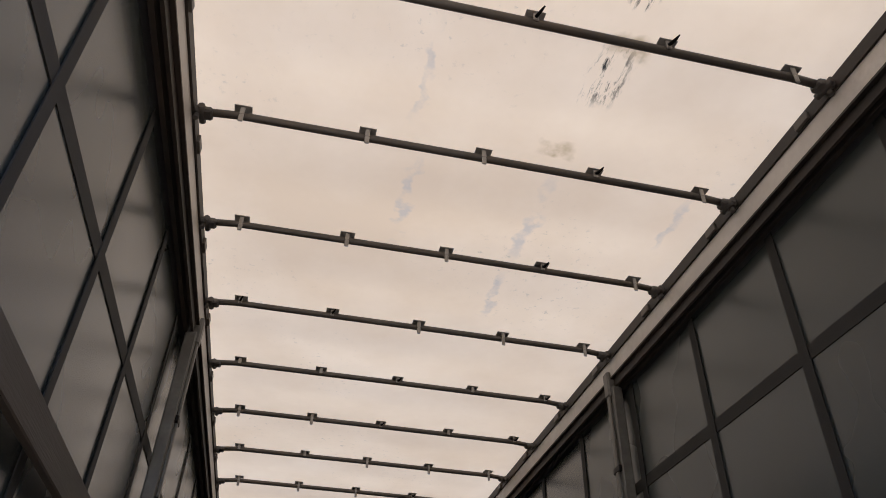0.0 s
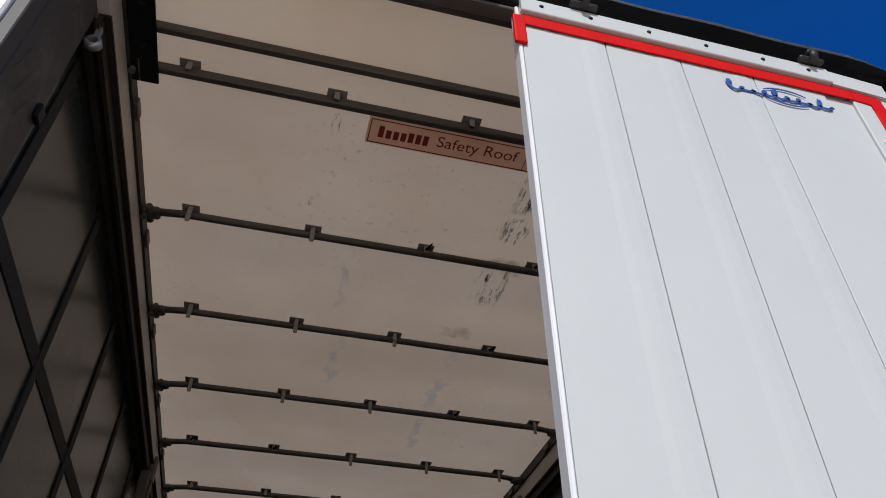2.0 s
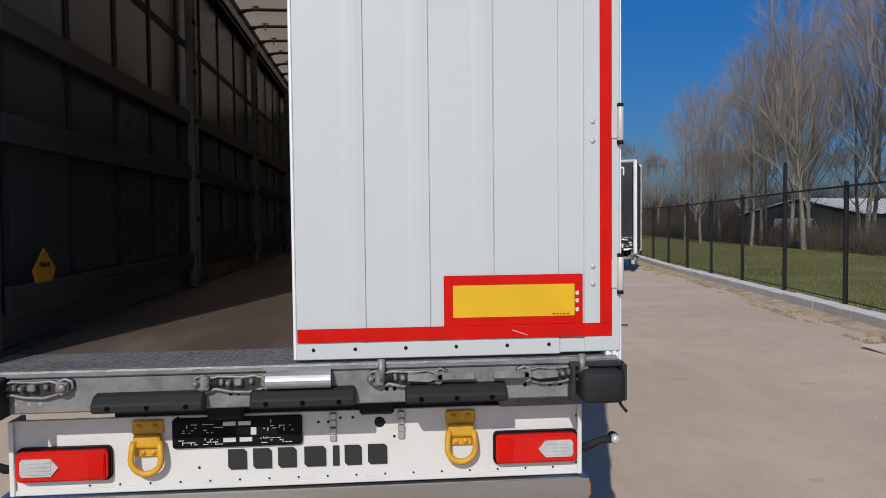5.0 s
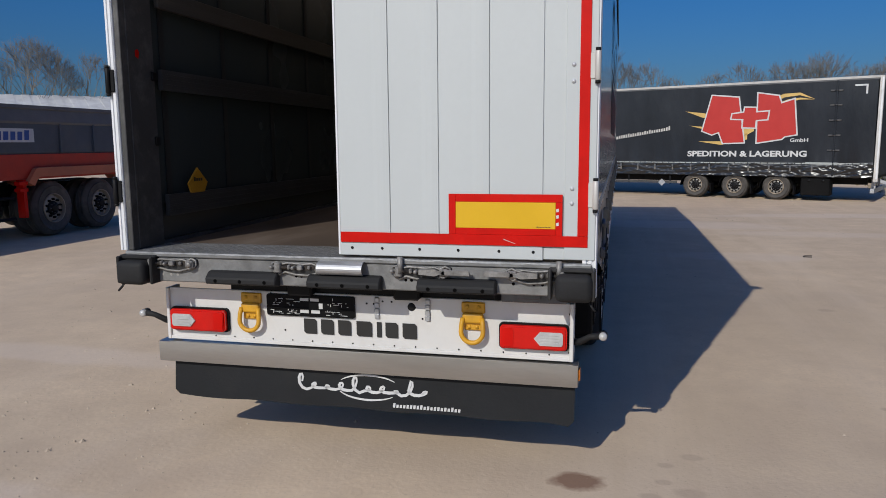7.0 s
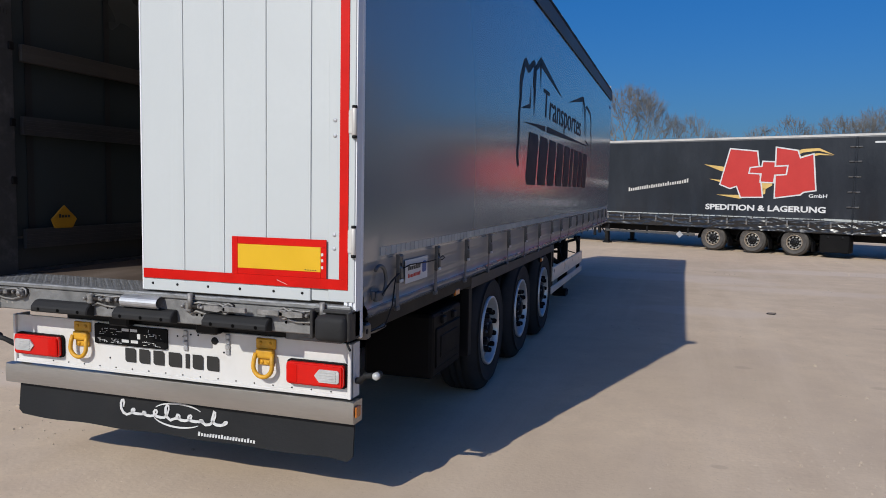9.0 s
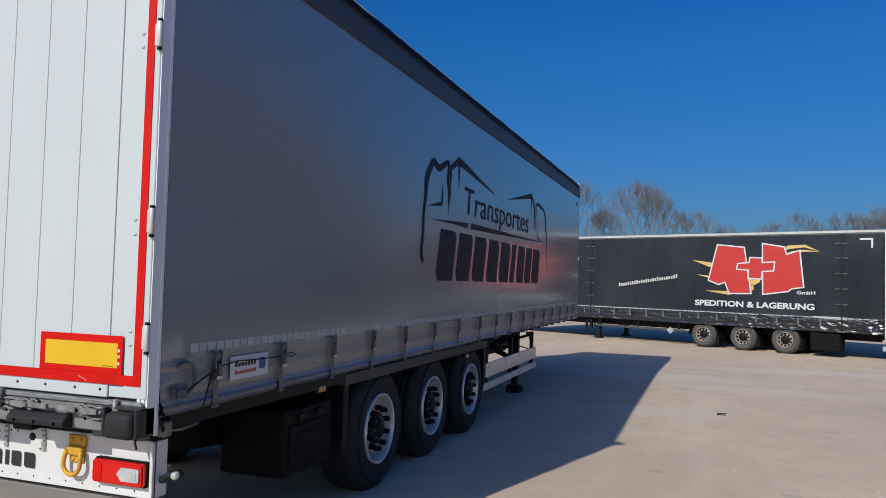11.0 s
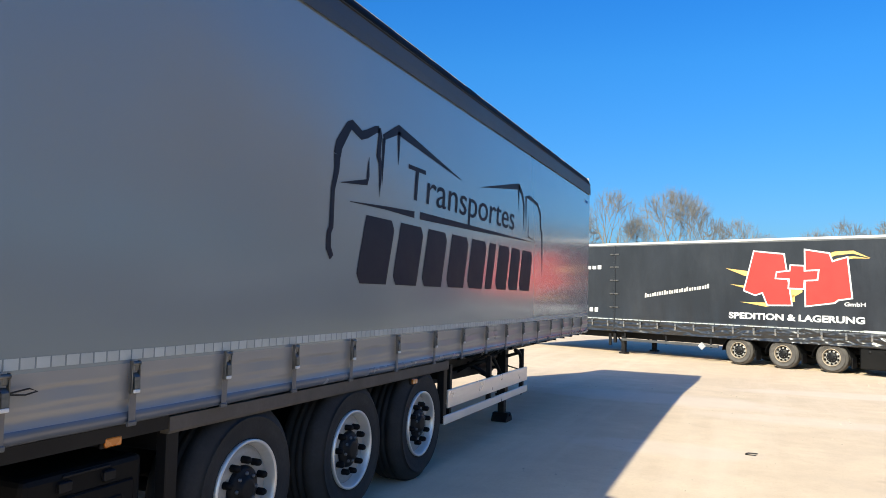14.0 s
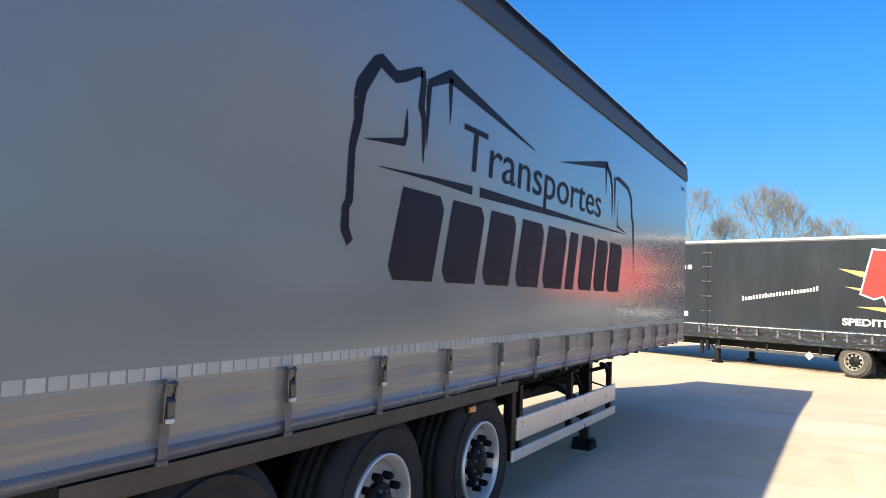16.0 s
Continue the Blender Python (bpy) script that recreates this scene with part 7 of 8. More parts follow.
    for s in (-1, 1):
        add("guard_rail", "slat_alu", "thin grey side guard rail", (*sorted((s * 1.2, s * 1.235)), 5.95, 9.3, 0.44, 0.52), bev=0.004)
        for y in (6.2, 7.7, 9.2):
            add("guard_upright", "black_steel", "", (*sorted((s * 1.16, s * 1.2)), y - 0.03, y + 0.03, 0.42, 0.75))
        bm = bmesh.new()
        box(bm, s * 1.0 - 0.06, s * 1.0 + 0.06, 9.28, 9.42, 0.04, 0.75, 0.006)
        box(bm, s * 1.0 - 0.12, s * 1.0 + 0.12, 9.22, 9.48, -0.02, 0.05, 0.006)
        tube(bm, [(s * 1.0, 9.35, 0.25), (s * 0.7, 9.9, 0.7)], 0.025, 6)
        part("landing_leg", bm, "black_steel", T, "black landing leg")
    bm = bmesh.new()
    box(bm, -1.22, -1.16, 9.72, 9.82, 0.25, 0.65, 0.01)
    box(bm, -1.2, -1.1, 9.55, 9.65, 0.35, 0.68, 0.01)
    part("hanging_bracket", bm, "black_steel", T)
    bm = bmesh.new()
    prism(bm, [(6.34, 0.46), (6.47, 0.335), (6.60, 0.46), (6.47, 0.585)], lambda u, v, w: (-1.24 - w, u, v), 0.006)
    part("hazard_plate", bm, "zinc", T, "pale diamond plate on the guard rail")
    T.matrix_basis = pose(9.24, 21.80, -0.14, 0, 0, 66.7)


# ---- the tipper trailer on the other side ----
def tipper():
    T = thing("tipper_trailer", "parked tipper trailer with grey tub, red chassis and orange mudguards", "tipper trailer")
    # the near side lies at x = 0, the body goes to -x; y as in the yard
    bm = bmesh.new()
    prism(bm, [(-0.05, 1.50), (0.0, 1.62), (0.02, 2.14), (-2.5, 2.14), (-2.48, 1.62), (-2.4, 1.50)], lambda u, v, w: (u, 2.4 + w, v), 9.4)
    tub = part("tub", bm, "tip_grey", T, "slate grey steel tub")
    bm = bmesh.new()
    prism(bm, [(0.03, 2.14), (0.05, 2.18), (0.03, 2.40), (0.06, 2.42), (0.06, 2.48), (-0.04, 2.48), (-0.06, 2.14)], lambda u, v, w: (u, 2.4 + w, v), 9.4)
    prism(bm, [(-2.5, 2.14), (-2.5, 2.48), (-2.42, 2.48), (-2.42, 2.14)], lambda u, v, w: (u, 2.4 + w, v), 9.4)
    part("side_board", bm, "tip_top", tub, "dusty grey upper side board")
    bm = bmesh.new()
    for k in range(10):
        y = 2.4 + 9.4 * (k + 0.2) / 10
        if 6.7 < y < 8.7:
            continue
        box(bm, -0.02, 0.045, y, y + 0.05, 1.60, 2.16, 0.006)
    part("side_rib", bm, "tip_grey", tub)
    bm = bmesh.new()
    prism(bm, [(0.012, 1.12), (0.012, 1.58), (-0.3, 1.58), (-0.3, 1.12)], lambda u, v, w: (u, 2.6 + w, v), 9.0)
    prism(bm, [(-2.1, 1.12), (-2.1, 1.49), (-2.4, 1.49), (-2.4, 1.12)], lambda u, v, w: (u, 2.6 + w, v), 9.0)
    part("chassis", bm, "tip_red", T, "dull red chassis side")
    bm = bmesh.new()
    box(bm, 0.012, 0.022, 6.9, 8.52, 1.80, 2.05)
    nm = part("name_board", bm, "print_white", tub, "white name board with blue writing")
    bm = bmesh.new()
    bars(bm, 7.0, 8.44, 1.84, 2.02, 9, lambda u, v, w: (0.023 + w, u, v), 0.002, 0.1, 0.3)
    part("board_writing", bm, "print_blue", nm)
    bm = bmesh.new()
    prism(bm, [(8.22, 1.06), (8.42, 1.31), (8.5, 1.33), (10.9, 1.33), (11.15, 1.06), (11.02, 1.02), (10.85, 1.16), (8.52, 1.16), (8.46, 1.14), (8.36, 1.0)], lambda u, v, w: (-0.4 + w, u, v), 0.5)
    part("mudguard", bm, "tip_orange", T, "faded orange box mudguard")
    bm = bmesh.new()
    box(bm, -0.1, 0.06, 8.12, 8.20, 0.42, 1.12, 0.006)
    box(bm, -0.05, 0.08, 8.02, 8.22, 1.02, 1.09, 0.006)
    box(bm, -0.05, 0.08, 8.02, 8.22, 0.90, 0.96, 0.006)
    part("mudguard_stay", bm, "red_tape", T, "bright red mudguard stay")
    bm = bmesh.new()
    for y in (3.0, 5.2, 7.9):
        box(bm, -1.9, -0.3, y - 0.05, y + 0.05, 0.55, 1.15)
    box(bm, -1.7, -1.5, 2.6, 11.6, 0.6, 1.0)
    box(bm, -0.9, -0.7, 2.6, 11.6, 0.6, 1.0)
    tube(bm, [(0.0, 4.2, 0.42), (0.0, 7.95, 0.42)], 0.03, 8)
    tube(bm, [(0.0, 4.2, 0.8), (0.0, 7.95, 0.8)], 0.03, 8)
    part("frame_beam", bm, "black_steel", T)
    for s, x in ((1, -0.2), (-1, -2.2)):
        w = build_wheel(T, 0.53, 0.30, 0.28, s, "rim_dusty", "dusty_tyre")
        w.matrix_basis = Matrix.Translation((x, 8.98, 0.53))
        for dx, dy in ((0, 1.35), (-s * 0.34, 0), (-s * 0.34, 1.35)):      # second axle and the inner twin tyres
            again(w, T, Matrix.Translation((x + dx, 8.98 + dy, 0.53)))
    T.matrix_basis = Matrix.Translation((-9.3, -0.25, 0))


# ---- fence, kerb, grass and what stands behind them ----
def fence_line():
    rng = random.Random(5)
    F = thing("wire_fence", "black wire mesh fence with black posts on a concrete kerb", "fence")
    ys = [3.55 + 2.72 * k for k in range(20)]
    for k, y in enumerate(ys):
        z = ground_height(20, y) + 0.17
        tall = 0.55 if k in (3, 9) else 0.06
        bm = bmesh.new()
        box(bm, -0.032, 0.032, -0.032, 0.032, -0.1, 2.05 + tall, 0.006)
        if tall > 0.1:
            box(bm, -0.03, 0.03, -0.03, 0.03, 2.05 + tall, 2.1 + tall, 0.01)
        p = part("post", bm, "fence", F)
        p.matrix_basis = Matrix.Translation((fence_x(y), y, z))
    for a, b in zip(ys, ys[1:]):
        for h in (0.08, 2.02):
            bm = bmesh.new()
            tube(bm, [(fence_x(a), a, ground_height(20, a) + 0.17 + h), (fence_x(b), b, ground_height(20, b) + 0.17 + h)], 0.02 if h > 1 else 0.012, 6)
            part("rail", bm, "fence", F)
    # diagonal wires
    verts, faces = [], []
    y0, y1 = ys[0], ys[-1]
    ln = math.hypot(fence_x(y1) - fence_x(y0), y1 - y0)
    H = 1.94

    def wire(s0, h0, s1, h1, r):
        i = len(verts)
        for s, h in ((s0, h0), (s1, h1)):
            y = y0 + (y1 - y0) * s / ln
            x, z = fence_x(y), ground_height(20, y) + 0.25 + h
            verts.extend([(x - r, y, z), (x + r, y, z + r), (x, y + r, z - r)])
        faces.extend([(i, i + 1, i + 4, i + 3), (i + 1, i + 2, i + 5, i + 4), (i + 2, i, i + 3, i + 5)])
    s = -H
    while s < ln:
        step = 0.085 if s < 22 else 0.17
        a, b = max(s, 0), min(s + H, ln)
        wire(a, a - s, b, b - s, 0.0017)
        wire(a, H - (a - s), b, H - (b - s), 0.0017)
        s += step
    me = bpy.data.meshes.new("wire_mesh")
    me.from_pydata(verts, [], faces)
    me.materials.append(M["fence"])
    wm = new("wire_mesh", me)
    wm.parent = F
    tagged(wm, "diamond wire mesh", kind="stuff")
    # kerb stones
    kb = thing("kerb", "low pale concrete kerb under the fence", "kerb")
    kb["kind"] = "structure"
    bm = bmesh.new()
    box(bm, -0.30, 0.03, -0.738, 0.738, -0.25, 0.185, 0.014)
    kerb = part("kerb_stone", bm, "concrete", kb)
    ang = -math.degrees(math.atan(0.178))
    y = 3.0
    first = True
    while y < 62:
        m = pose(fence_x(y), y, ground_height(20, y) + rng.uniform(-0.006, 0.006), 0, 0, ang)
        if first:
            kerb.matrix_basis = m
            first = False
        else:
            again(kerb, kb, m)
        y += 1.48 * math.cos(radians(ang))


def blades(name, count, area, h0, h1, mat, label, seed):
    rng = random.Random(seed)
    verts, faces = [], []
    for _ in range(count):
        x, y, z = area(rng)
        h, a = rng.uniform(h0, h1), rng.random() * 6.28
        w = 0.010 + 0.12 * h * 0.1
        i = len(verts)
        dx, dy = math.cos(a) * w, math.sin(a) * w
        lx, ly = rng.uniform(-0.5, 0.5) * h, rng.uniform(-0.5, 0.5) * h
        verts.extend([(x - dx, y - dy, z), (x + dx, y + dy, z), (x + lx * 0.5 + dx * 0.6, y + ly * 0.5 + dy * 0.6, z + h * 0.6), (x + lx, y + ly, z + h)])
        faces.extend([(i, i + 1, i + 2), (i, i + 2, i + 3)])
    me = bpy.data.meshes.new(name)
    me.from_pydata(verts, [], faces)
    me.materials.append(M[mat])
    return tagged(new(name, me), label, "grass", kind="stuff")


def meadow():
    bm = bmesh.new()
    for i in range(40):
        y0, y1 = 0 + 2.4 * i, 2.4 * (i + 1)
        for a, b in ((0.12, 4), (4, 12), (12, 30), (30, 120)):
            vs = [bm.verts.new((fence_x(y) + o, y, ground_height(20, y) + 0.07 + 0.05 * noise.noise((o * 0.2, y * 0.2, 1)))) for y, o in ((y0, a), (y0, b), (y1, b), (y1, a))]
            bm.faces.new(vs)
    bmesh.ops.remove_doubles(bm, verts=bm.verts[:], dist=0.001)
    ob = part("meadow", bm, "grass")
    tagged(ob, "patchy green meadow with brown spots behind the fence", "grass", kind="structure")

    def area(rng):
        y = rng.uniform(2, 55)
        o = 0.15 + 22 * rng.random() ** 1.6
        return fence_x(y) + o, y, ground_height(20, y) + 0.06
    blades("grass_tufts", 45000, area, 0.03, 0.10, "grass_blade", "short rough meadow grass", 11)

    def verge(rng):
        while True:
            y, o = rng.uniform(3, 45), 0.31 + 0.75 * rng.random() ** 1.5
            if noise.noise((o * 2.5, y * 0.9, 0)) + 0.5 * noise.noise((o * 9, y * 5, 3)) > 0.02 + 0.2 * o:
                return fence_x(y) - o, y, ground_height(20, y) - 0.005
    bm = bmesh.new()      # band of earth and litter washed against the kerb, thinning out to the yard
    rows = []
    for k in range(241):
        y = 2.3 + 47.7 * k / 240
        w = 0.50 + 0.16 * noise.noise((y * 0.7, 3, 1)) + 0.10 * noise.noise((y * 2.6, 5, 1)) + 0.05 * noise.noise((y * 8, 2, 4))
        z = ground_height(20, y)
        rows.append([bm.verts.new((fence_x(y) - o, y, z + h)) for o, h in ((0.29, 0.042), (0.29 + w * 0.5, 0.032), (0.29 + w, -0.03))])
    for p, q in zip(rows, rows[1:]):
        for i in range(2):
            bm.faces.new((p[i], q[i], q[i + 1], p[i + 1])).smooth = True
    bmesh.ops.recalc_face_normals(bm, faces=bm.faces)
    ob = part("verge", bm, "litter")
    tagged(ob, "strip of brown earth and dry litter along the kerb", "verge", kind="structure")
    blades("verge_weeds", 22000, verge, 0.008, 0.045, "dry_grass", "dry weeds and leaf litter along the kerb", 12)


def tree_mesh(seed, height, spread, clear, limbs, angle, lift, trunk_r, depth, sprays, fine, bark, twigs, leader=False, wobble=0.07):
    """A bare tree: a tapered trunk, limbs that fork again and again inside an egg-shaped crown, and fine sprays of tapering twigs."""
    rng = random.Random(seed)
    wood, twig = ([], []), ([], [])
    mid, half = height * (1 + clear) / 2, height * (1 - clear) / 2
    up = Vector((0, 0, 1))

    def stray(k):
        return Vector((rng.gauss(0, k), rng.gauss(0, k), rng.gauss(0, k)))

    def seg(p, q, r0, r1, n):
        vs, fs = wood
        i = len(vs)
        d, a, b = frame_of(q - p)
        for c, r in ((p, r0), (q, r1)):
            for k in range(n):
                t = 6.28319 * k / n
                vs.append((c + (a * math.cos(t) + b * math.sin(t)) * r)[:])
        for k in range(n):
            fs.append((i + k, i + (k + 1) % n, i + n + (k + 1) % n, i + n + k))

    def cone(p, d, length, r):
        vs, fs = twig
        i = len(vs)
        d, a, b = frame_of(d)
        vs.extend([(p + a * r)[:], (p - a * r * 0.5 + b * r * 0.87)[:], (p - a * r * 0.5 - b * r * 0.87)[:], (p + d * length)[:]])
        fs.extend([(i, i + 1, i + 3), (i + 1, i + 2, i + 3), (i + 2, i, i + 3)])

    def spray(p, d, n, size):
        for _ in range(n):
            e = (d + stray(0.19) + up * 0.06).normalized()
            ln = size * rng.uniform(0.5, 1.2)
            cone(p, e, ln, fine)
            cone(p + e * ln * rng.uniform(0.25, 0.6), (e + stray(0.24) + up * 0.1).normalized(), ln * 0.65, fine * 0.75)

    size = 0.095 * height

    def grow(p, d, length, r, level):
        for s in range(3):
            d = (d + stray(wobble) + up * lift).normalized()
            q = p + d * length / 3
            r2 = max(r * 0.9, fine)
            seg(p, q, r, r2, 5 if level < 2 else 3)
            p, r = q, r2
            if level >= 3:
                spray(p, d, sprays, size)
            if level and (p.x * p.x + p.y * p.y) / spread ** 2 + ((p.z - mid) / half) ** 2 > 1:
                spray(p, d, sprays, size * 0.8)
                return
        if level == depth:
            spray(p, d, sprays * 2, size)
            return
        kids = rng.choice((2, 3, 3))
        turn = rng.random() * 6.28319
        for k in range(kids):
            side = d.orthogonal()
            side.rotate(Matrix.Rotation(turn + 6.28319 * k / kids + rng.gauss(0, 0.3), 3, d))
            ang = angle * rng.uniform(0.6, 1.2)
            grow(p, d * math.cos(ang) + side * math.sin(ang), length * rng.uniform(0.72, 0.92), max(r * (0.66 if k else 0.82), fine), level + 1)

    p, d, r = Vector((0, 0, -0.1)), (up + stray(0.03)).normalized(), trunk_r
    steps = 16 if leader else 4
    rise = (0.93 if leader else clear + 0.06) * height / steps
    for s in range(steps):
        d = (d + stray(0.03) + up * 0.05).normalized()
        q = p + d * rise
        seg(p, q, r, r * (0.89 if leader else 0.93), 8)
        p, r = q, r * (0.89 if leader else 0.93)
        if leader and p.z > clear * height:      # rising limbs all the way up one straight stem
            for k in range(rng.choice((2, 3))):
                side = d.orthogonal()
                side.rotate(Matrix.Rotation(rng.random() * 6.28319, 3, d))
                ang = angle * rng.uniform(1.0, 1.7)
                grow(p, d * math.cos(ang) + side * math.sin(ang), height * rng.uniform(0.09, 0.13) * (1.15 - 0.55 * s / steps), max(r * 0.40, fine), depth - 2)
    if not leader:
        turn = rng.random() * 6.28319
        for k in range(limbs):
            side = d.orthogonal()
            side.rotate(Matrix.Rotation(turn + 6.28319 * k / limbs + rng.gauss(0, 0.25), 3, d))
            ang = angle * (0.3 if k == 0 else rng.uniform(0.9, 1.6))
            grow(p - d * rng.uniform(0, 0.08) * height, d * math.cos(ang) + side * math.sin(ang), half * 2 * rng.uniform(0.27, 0.34), r * (0.8 if k == 0 else 0.55), 0)
    out = []
    top = max(v[2] for v in twig[0])
    for (vs, fs), nm, mt in ((wood, "trunk", bark), (twig, "crown", twigs)):
        me = bpy.data.meshes.new(nm)
        k = height / top
        me.from_pydata([(x * k, y * k, z * k) for x, y, z in vs], [], fs)
        me.materials.append(M[mt])
        out.append(me)
    return out


def woods():
    rng = random.Random(21)
    kinds = {}
    for i in range(3):
        kinds["tall", i] = tree_mesh(40 + i, 15.0, 2.8, 0.12, 0, 0.40, 0.10, 0.155, 4, 1, 0.007, "bark", "twig", True)
        kinds["round", i] = tree_mesh(60 + i, 10.0, 2.5, 0.30, 7, 0.36, 0.02, 0.20, 5, 2, 0.0085, "bark", "grey_twig", False, 0.045)
        kinds["wide", i] = tree_mesh(80 + i, 10.0, 3.6, 0.26, 9, 0.42, 0.01, 0.24, 5, 2, 0.0085, "bark", "grey_twig", False, 0.045)

    def plant(kind, x, y, height, label, group, wide=1.0):
        T = thing("bare_tree", label, "tree", group)
        meshes = kinds[kind, rng.randrange(3)]
        for me in meshes:
            o = new(me.name.split(".")[0], me)
            o.parent = T
        k = height / (15.0 if kind == "tall" else 10.0)
        T.matrix_basis = Matrix.LocRotScale((x, y, ground_height(x, y) - 0.05), Euler((rng.gauss(0, 0.02), rng.gauss(0, 0.02), rng.random() * 6.28)), (k * wide, k * wide, k))
    behind = "tall bare tree with thin upright branches in early spring"
    for x, y, s in ((24.5, 30, 1.15), (22, 33, 1.05), (26.5, 27, 1.25), (23.3, 36.5, 1.0), (26, 34, 1.15), (23.5, 40, 0.9), (26.5, 40, 1.0), (21.8, 38, 0.85), (25, 44, 0.95), (21.5, 44, 0.75), (28.5, 37, 1.1), (23, 50, 0.8), (31, 33, 1.15), (27.5, 47, 0.95), (22.5, 62, 0.6), (29.2, 25.5, 1.15), (32, 24, 1.1), (34, 28, 1.1),
                    (25.2, 37.6, 0.9), (24.2, 47, 0.8), (28, 31, 1.2), (30.5, 41, 1.0), (20.3, 52, 0.55), (18.6, 60, 0.5), (26.2, 52, 0.85), (29.5, 46, 0.95)):
        plant("tall", x, y, 15.0 * s, behind, "trees behind the fence")
    beyond = "bare round-crowned tree beyond the yard"
    for x, h, kind in ((-16.5, 11.0, "round"), (-11.5, 11.6, "wide"), (-7.0, 12.4, "round"), (-4.9, 9.6, "round"), (-2.2, 12.1, "wide"), (1.2, 9.6, "round"), (3.6, 9.5, "round"), (5.7, 8.1, "round"), (8.9, 8.4, "round"), (11.6, 9.2, "round"), (14.9, 9.0, "wide"),
                       (18.0, 9.7, "wide"), (21.4, 8.6, "wide"), (24.2, 9.8, "round"), (27.3, 8.4, "round"), (31, 9.0, "wide"), (36, 9.2, "wide"), (42, 9.5, "round"), (47, 9.2, "wide")):
        plant(kind, x, 66 + rng.uniform(-0.6, 0.6), h, beyond, "trees beyond the yard", 0.86)
    for x, y, h, kind in ((-43.6, 42, 9.4, "round"), (-41.4, 43.8, 10.3, "wide"), (-39.7, 45, 8.6, "round"), (-38.2, 46.5, 9.6, "round"), (-46, 39.5, 9.8, "wide"), (-49.5, 36.5, 9.2, "round"), (-35, 49, 9.0, "wide"), (-31, 52, 10.0, "round"), (-26.5, 56, 10.4, "wide"), (-21.5, 61, 10.8, "round"), (-53, 33, 9.8, "wide")):
        plant(kind, x, y, h, beyond, "trees beyond the yard", 0.9)

    def thicket(name, count, area, seed, label):
        rg = random.Random(seed)
        vs, fs = [], []
        for _ in range(count):
            x, y, h = area(rg)
            z = ground_height(x, y)
            for _ in range(5):
                i = len(vs)
                a = rg.random() * 6.28
                q = rg.uniform(0.2, 0.8)
                tx, ty, tz = x + math.cos(a) * q, y + math.sin(a) * q, z + h * rg.uniform(0.5, 1)
                r = 0.012
                vs.extend([(x - r, y, z), (x + r, y, z), (x, y + r, z), (tx, ty, tz)])
                fs.extend([(i, i + 1, i + 3), (i + 1, i + 2, i + 3), (i + 2, i, i + 3)])
        me = bpy.data.meshes.new(name)
        me.from_pydata(vs, [], fs)
        me.materials.append(M["thicket"])
        return tagged(new(name, me), label, "undergrowth", kind="stuff")

    def belt(rg):
        y = rg.uniform(22, 75)
        return fence_x(y) + rg.uniform(10.5, 16) - 0.08 * (y - 22), y, rg.uniform(0.5, 2.1) * (1.6 if rg.random() < 0.08 else 1)
    thicket("undergrowth", 4600, belt, 31, "brown leafless undergrowth between the trees")

    def skyline(rg):
        a = rg.random()
        return 18 + 62 * a + rg.uniform(-2, 2), 92 - 40 * a + rg.uniform(-3, 3), rg.uniform(3.0, 8.5)
    thicket("skyline_thicket", 6500, skyline, 33, "brown leafless wood edge in the distance")

    def far(rg):
        a = rg.random()
        return -60 + 115 * a + rg.uniform(-3, 3), (30 + 44 * a if a < 0.4 else 72 - 22 * (a - 0.4)) + rg.uniform(-2, 6), rg.uniform(1.0, 3.2)
    thicket("far_undergrowth", 4200, far, 32, "brown leafless hedge beyond the yard")


def barn(x, y, turn, w, d, h, rise, label):
    B = thing("barn", label, "barn")
    bm = bmesh.new()
    prism(bm, [(-w / 2, 0), (w / 2, 0), (w / 2, h), (0, h + rise), (-w / 2, h)], lambda u, v, q: (u, q, v), d)
    part("wall", bm, "barn_wall", B, "dark green cladding")
    for s in (-1, 1):
        bm = bmesh.new()
        n = int(d / 0.5)
        for k in range(n):
            y0, y1 = -0.3 + (d + 0.6) * k / n, -0.3 + (d + 0.6) * (k + 1) / n
            up = 0.03 if k % 2 else 0.0
            prism(bm, [(s * (w / 2 + 0.4), h - 0.4 * rise / (w / 2) + 0.05 + up), (0, h + rise + 0.05 + up), (0, h + rise + 0.12 + up), (s * (w / 2 + 0.4), h - 0.4 * rise / (w / 2) + 0.12 + up)], lambda u, v, q: (u, y0 + q, v), y1 - y0)
        part("roof", bm, "barn_roof", B, "corrugated grey roof")
    bm = bmesh.new()
    box(bm, -1.6, 1.6, -0.06, 0.0, 0, min(h, 3.0))
    part("door", bm, "barn_wall", B)
    B.matrix_basis = pose(x, y, ground_height(x, y) - 0.02, 0, 0, turn)


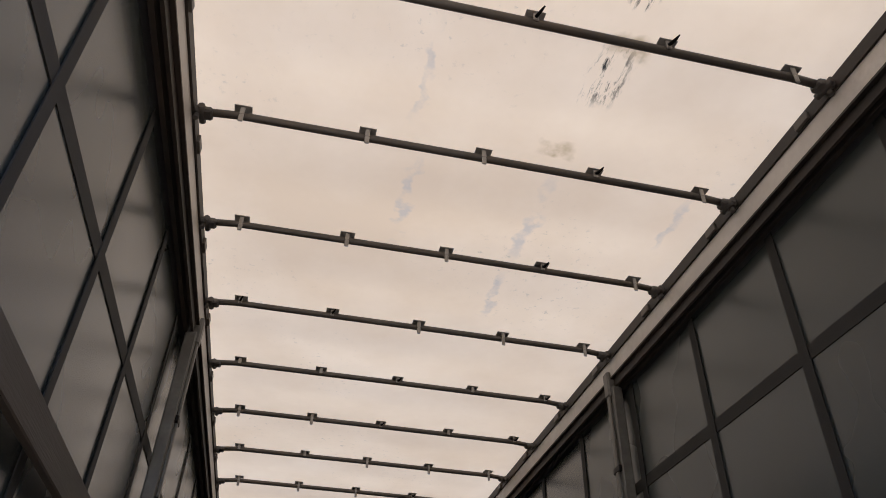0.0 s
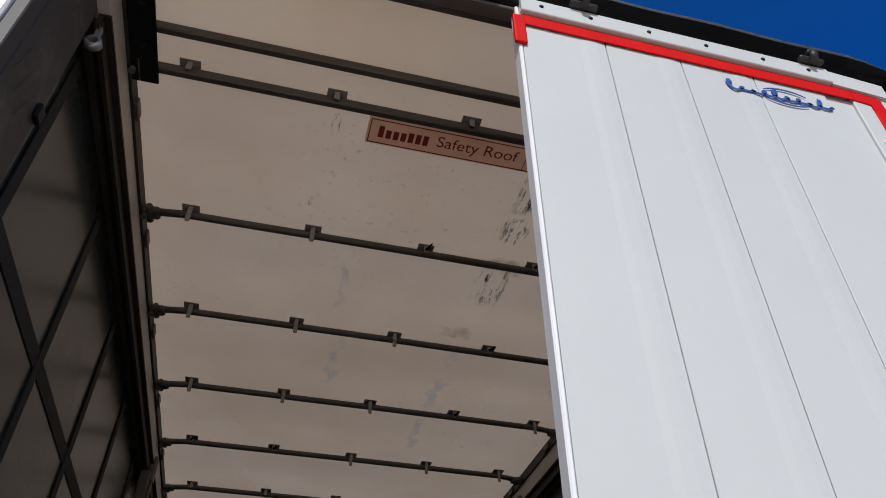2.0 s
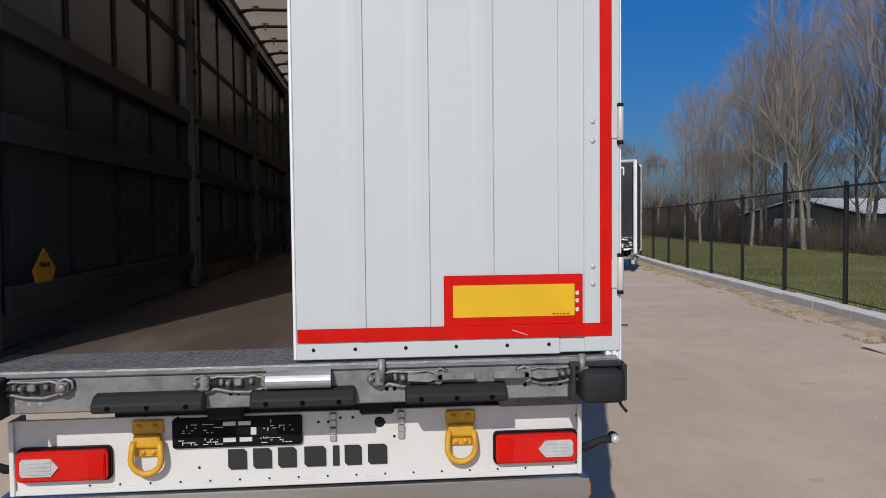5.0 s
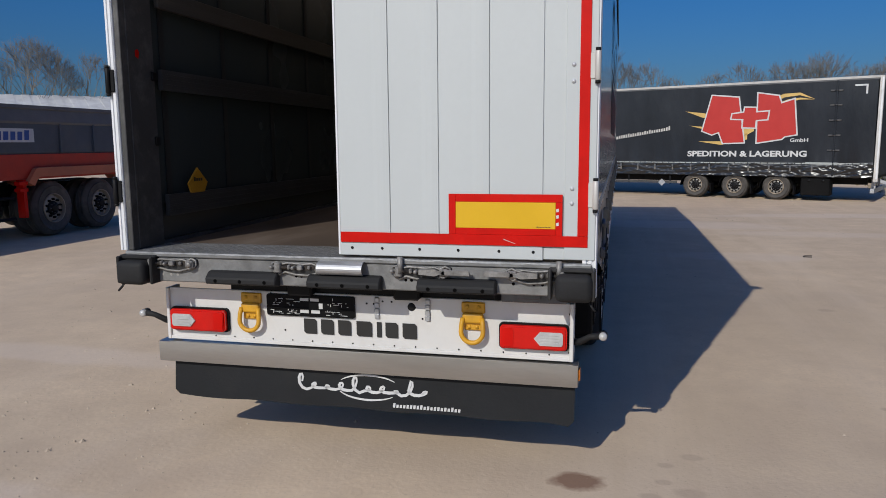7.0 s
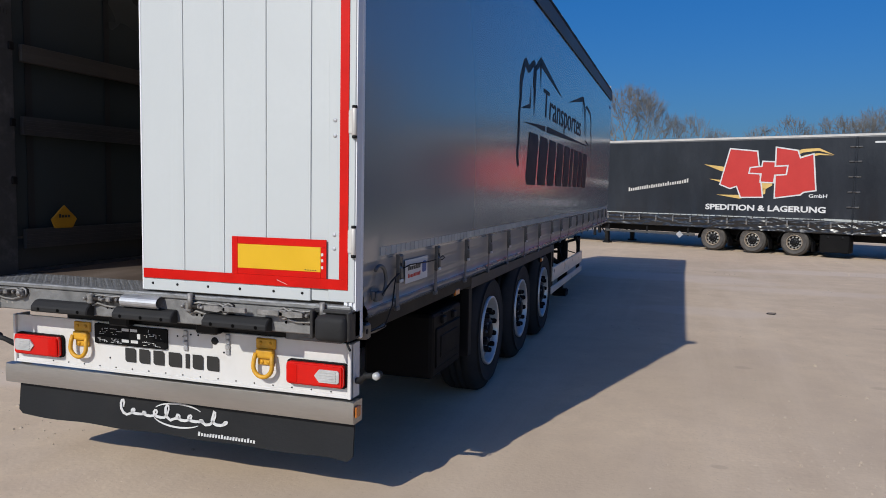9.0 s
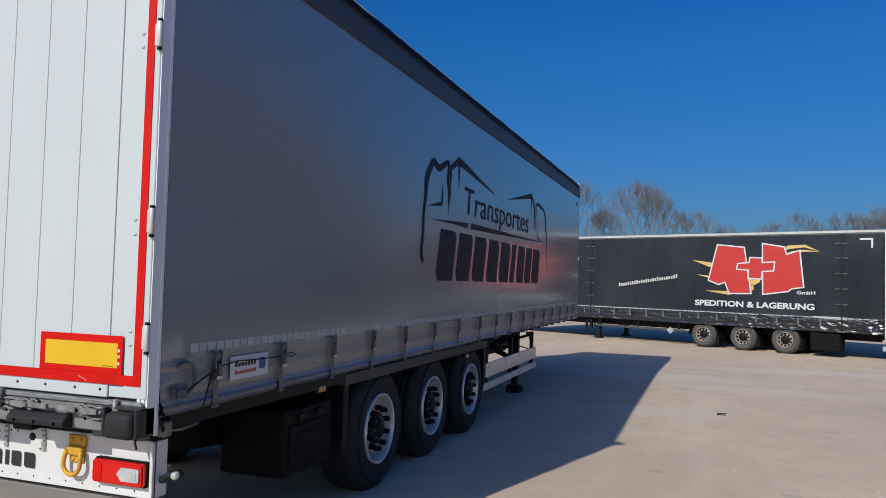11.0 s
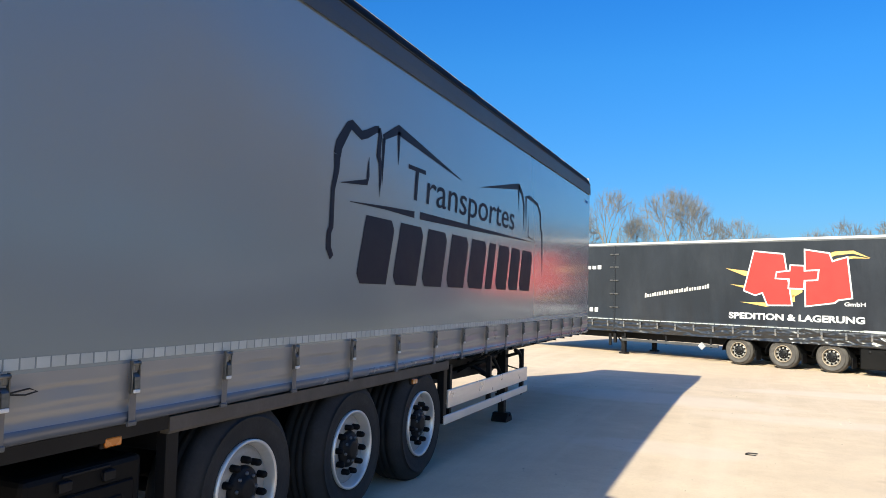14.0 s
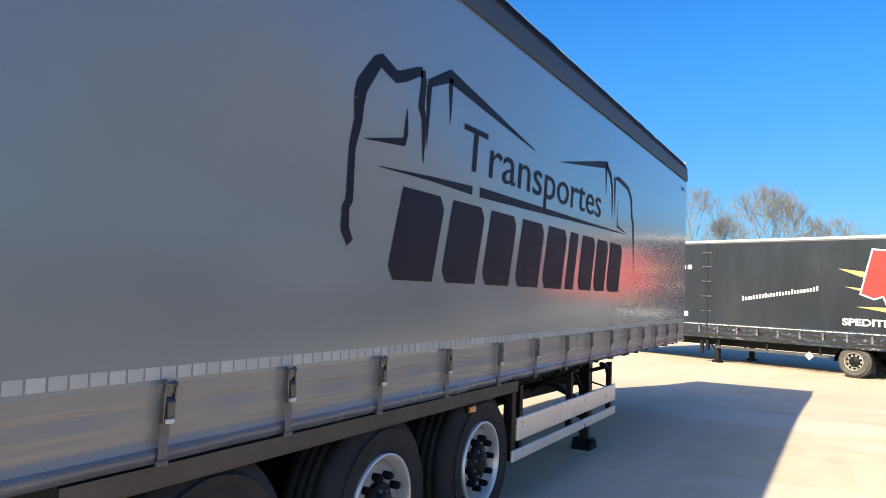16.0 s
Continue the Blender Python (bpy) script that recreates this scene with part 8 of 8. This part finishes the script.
def van(x, y, turn):
    V = thing("parked_van", "white van parked by the barn", "van")
    bm = bmesh.new()
    prism(bm, [(0, 0.3), (4.4, 0.3), (4.5, 0.8), (3.9, 0.95), (3.2, 1.55), (0.1, 1.6)], lambda u, v, w: (u, w, v), 1.9)
    bmesh.ops.bevel(bm, geom=bm.edges[:], offset=0.06, segments=2, affect="EDGES")
    part("body", bm, "print_white", V)
    bm = bmesh.new()
    prism(bm, [(2.6, 1.0), (3.6, 1.0), (3.1, 1.45), (2.6, 1.46)], lambda u, v, w: (u, -0.01 + w, v), 1.92)
    part("window", bm, "glass", V)
    for u in (0.9, 3.9):
        for q in (0.1, 1.8):
            bm = bmesh.new()
            lathe(bm, [(-0.1, 0.0), (-0.1, 0.3), (-0.08, 0.33), (0.08, 0.33), (0.1, 0.3), (0.1, 0.0)], (u, q, 0.33), (0, 1, 0), 16)
            part("wheel", bm, "tyre", V)
    V.matrix_basis = pose(x, y, ground_height(x, y), 0, 0, turn)


def yard_board():
    bm = bmesh.new()
    box(bm, -0.31, 0.31, -0.30, 0.30, 0.0, 0.022, 0.003)
    bmesh.ops.transform(bm, matrix=Matrix.Rotation(radians(4), 4, "X"), verts=bm.verts[:])
    ob = part("plywood_board", bm, "board")
    tagged(ob, "small pale board lying on the sand", "board")
    ob.matrix_basis = pose(6.72, 5.66, 0.012, 0, 0, 5)


def wire_scrap():
    bm = bmesh.new()
    tube(bm, [(-0.06, 0, 0.01), (0.05, -0.02, 0.012), (0.07, 0.06, 0.02), (-0.03, 0.08, 0.015), (-0.06, 0.01, 0.012)], 0.006, 6)
    ob = part("wire_scrap", bm, "black_steel")
    tagged(ob, "small bent loop of dark wire lying on the sand", "scrap")
    ob.matrix_basis = Matrix.Translation((4.12, 8.3, ground_height(4.12, 8.3) - 0.002))


black_trailer()
tipper()
fence_line()
meadow()
woods()
barn(35.0, 55.3, -65, 10.5, 30, 1.95, 1.2, "dark green barn with a pale corrugated roof")
barn(-56, 27, -44, 8, 44, 4.4, 1.1, "long dark shed in front of the trees")
van(31.6, 49.5, 40)
yard_board()
wire_scrap()
stones("yard_stones", 2400, -6, 9, -2.5, 20, 0.006, 0.025, 6)
stones("yard_crumbs", 120, -4.5, -1.5, 0.3, 4, 0.01, 0.03, 7)
stones("fine_gravel", 2600, -3.5, 4.5, -2.4, 3.0, 0.003, 0.013, 8)
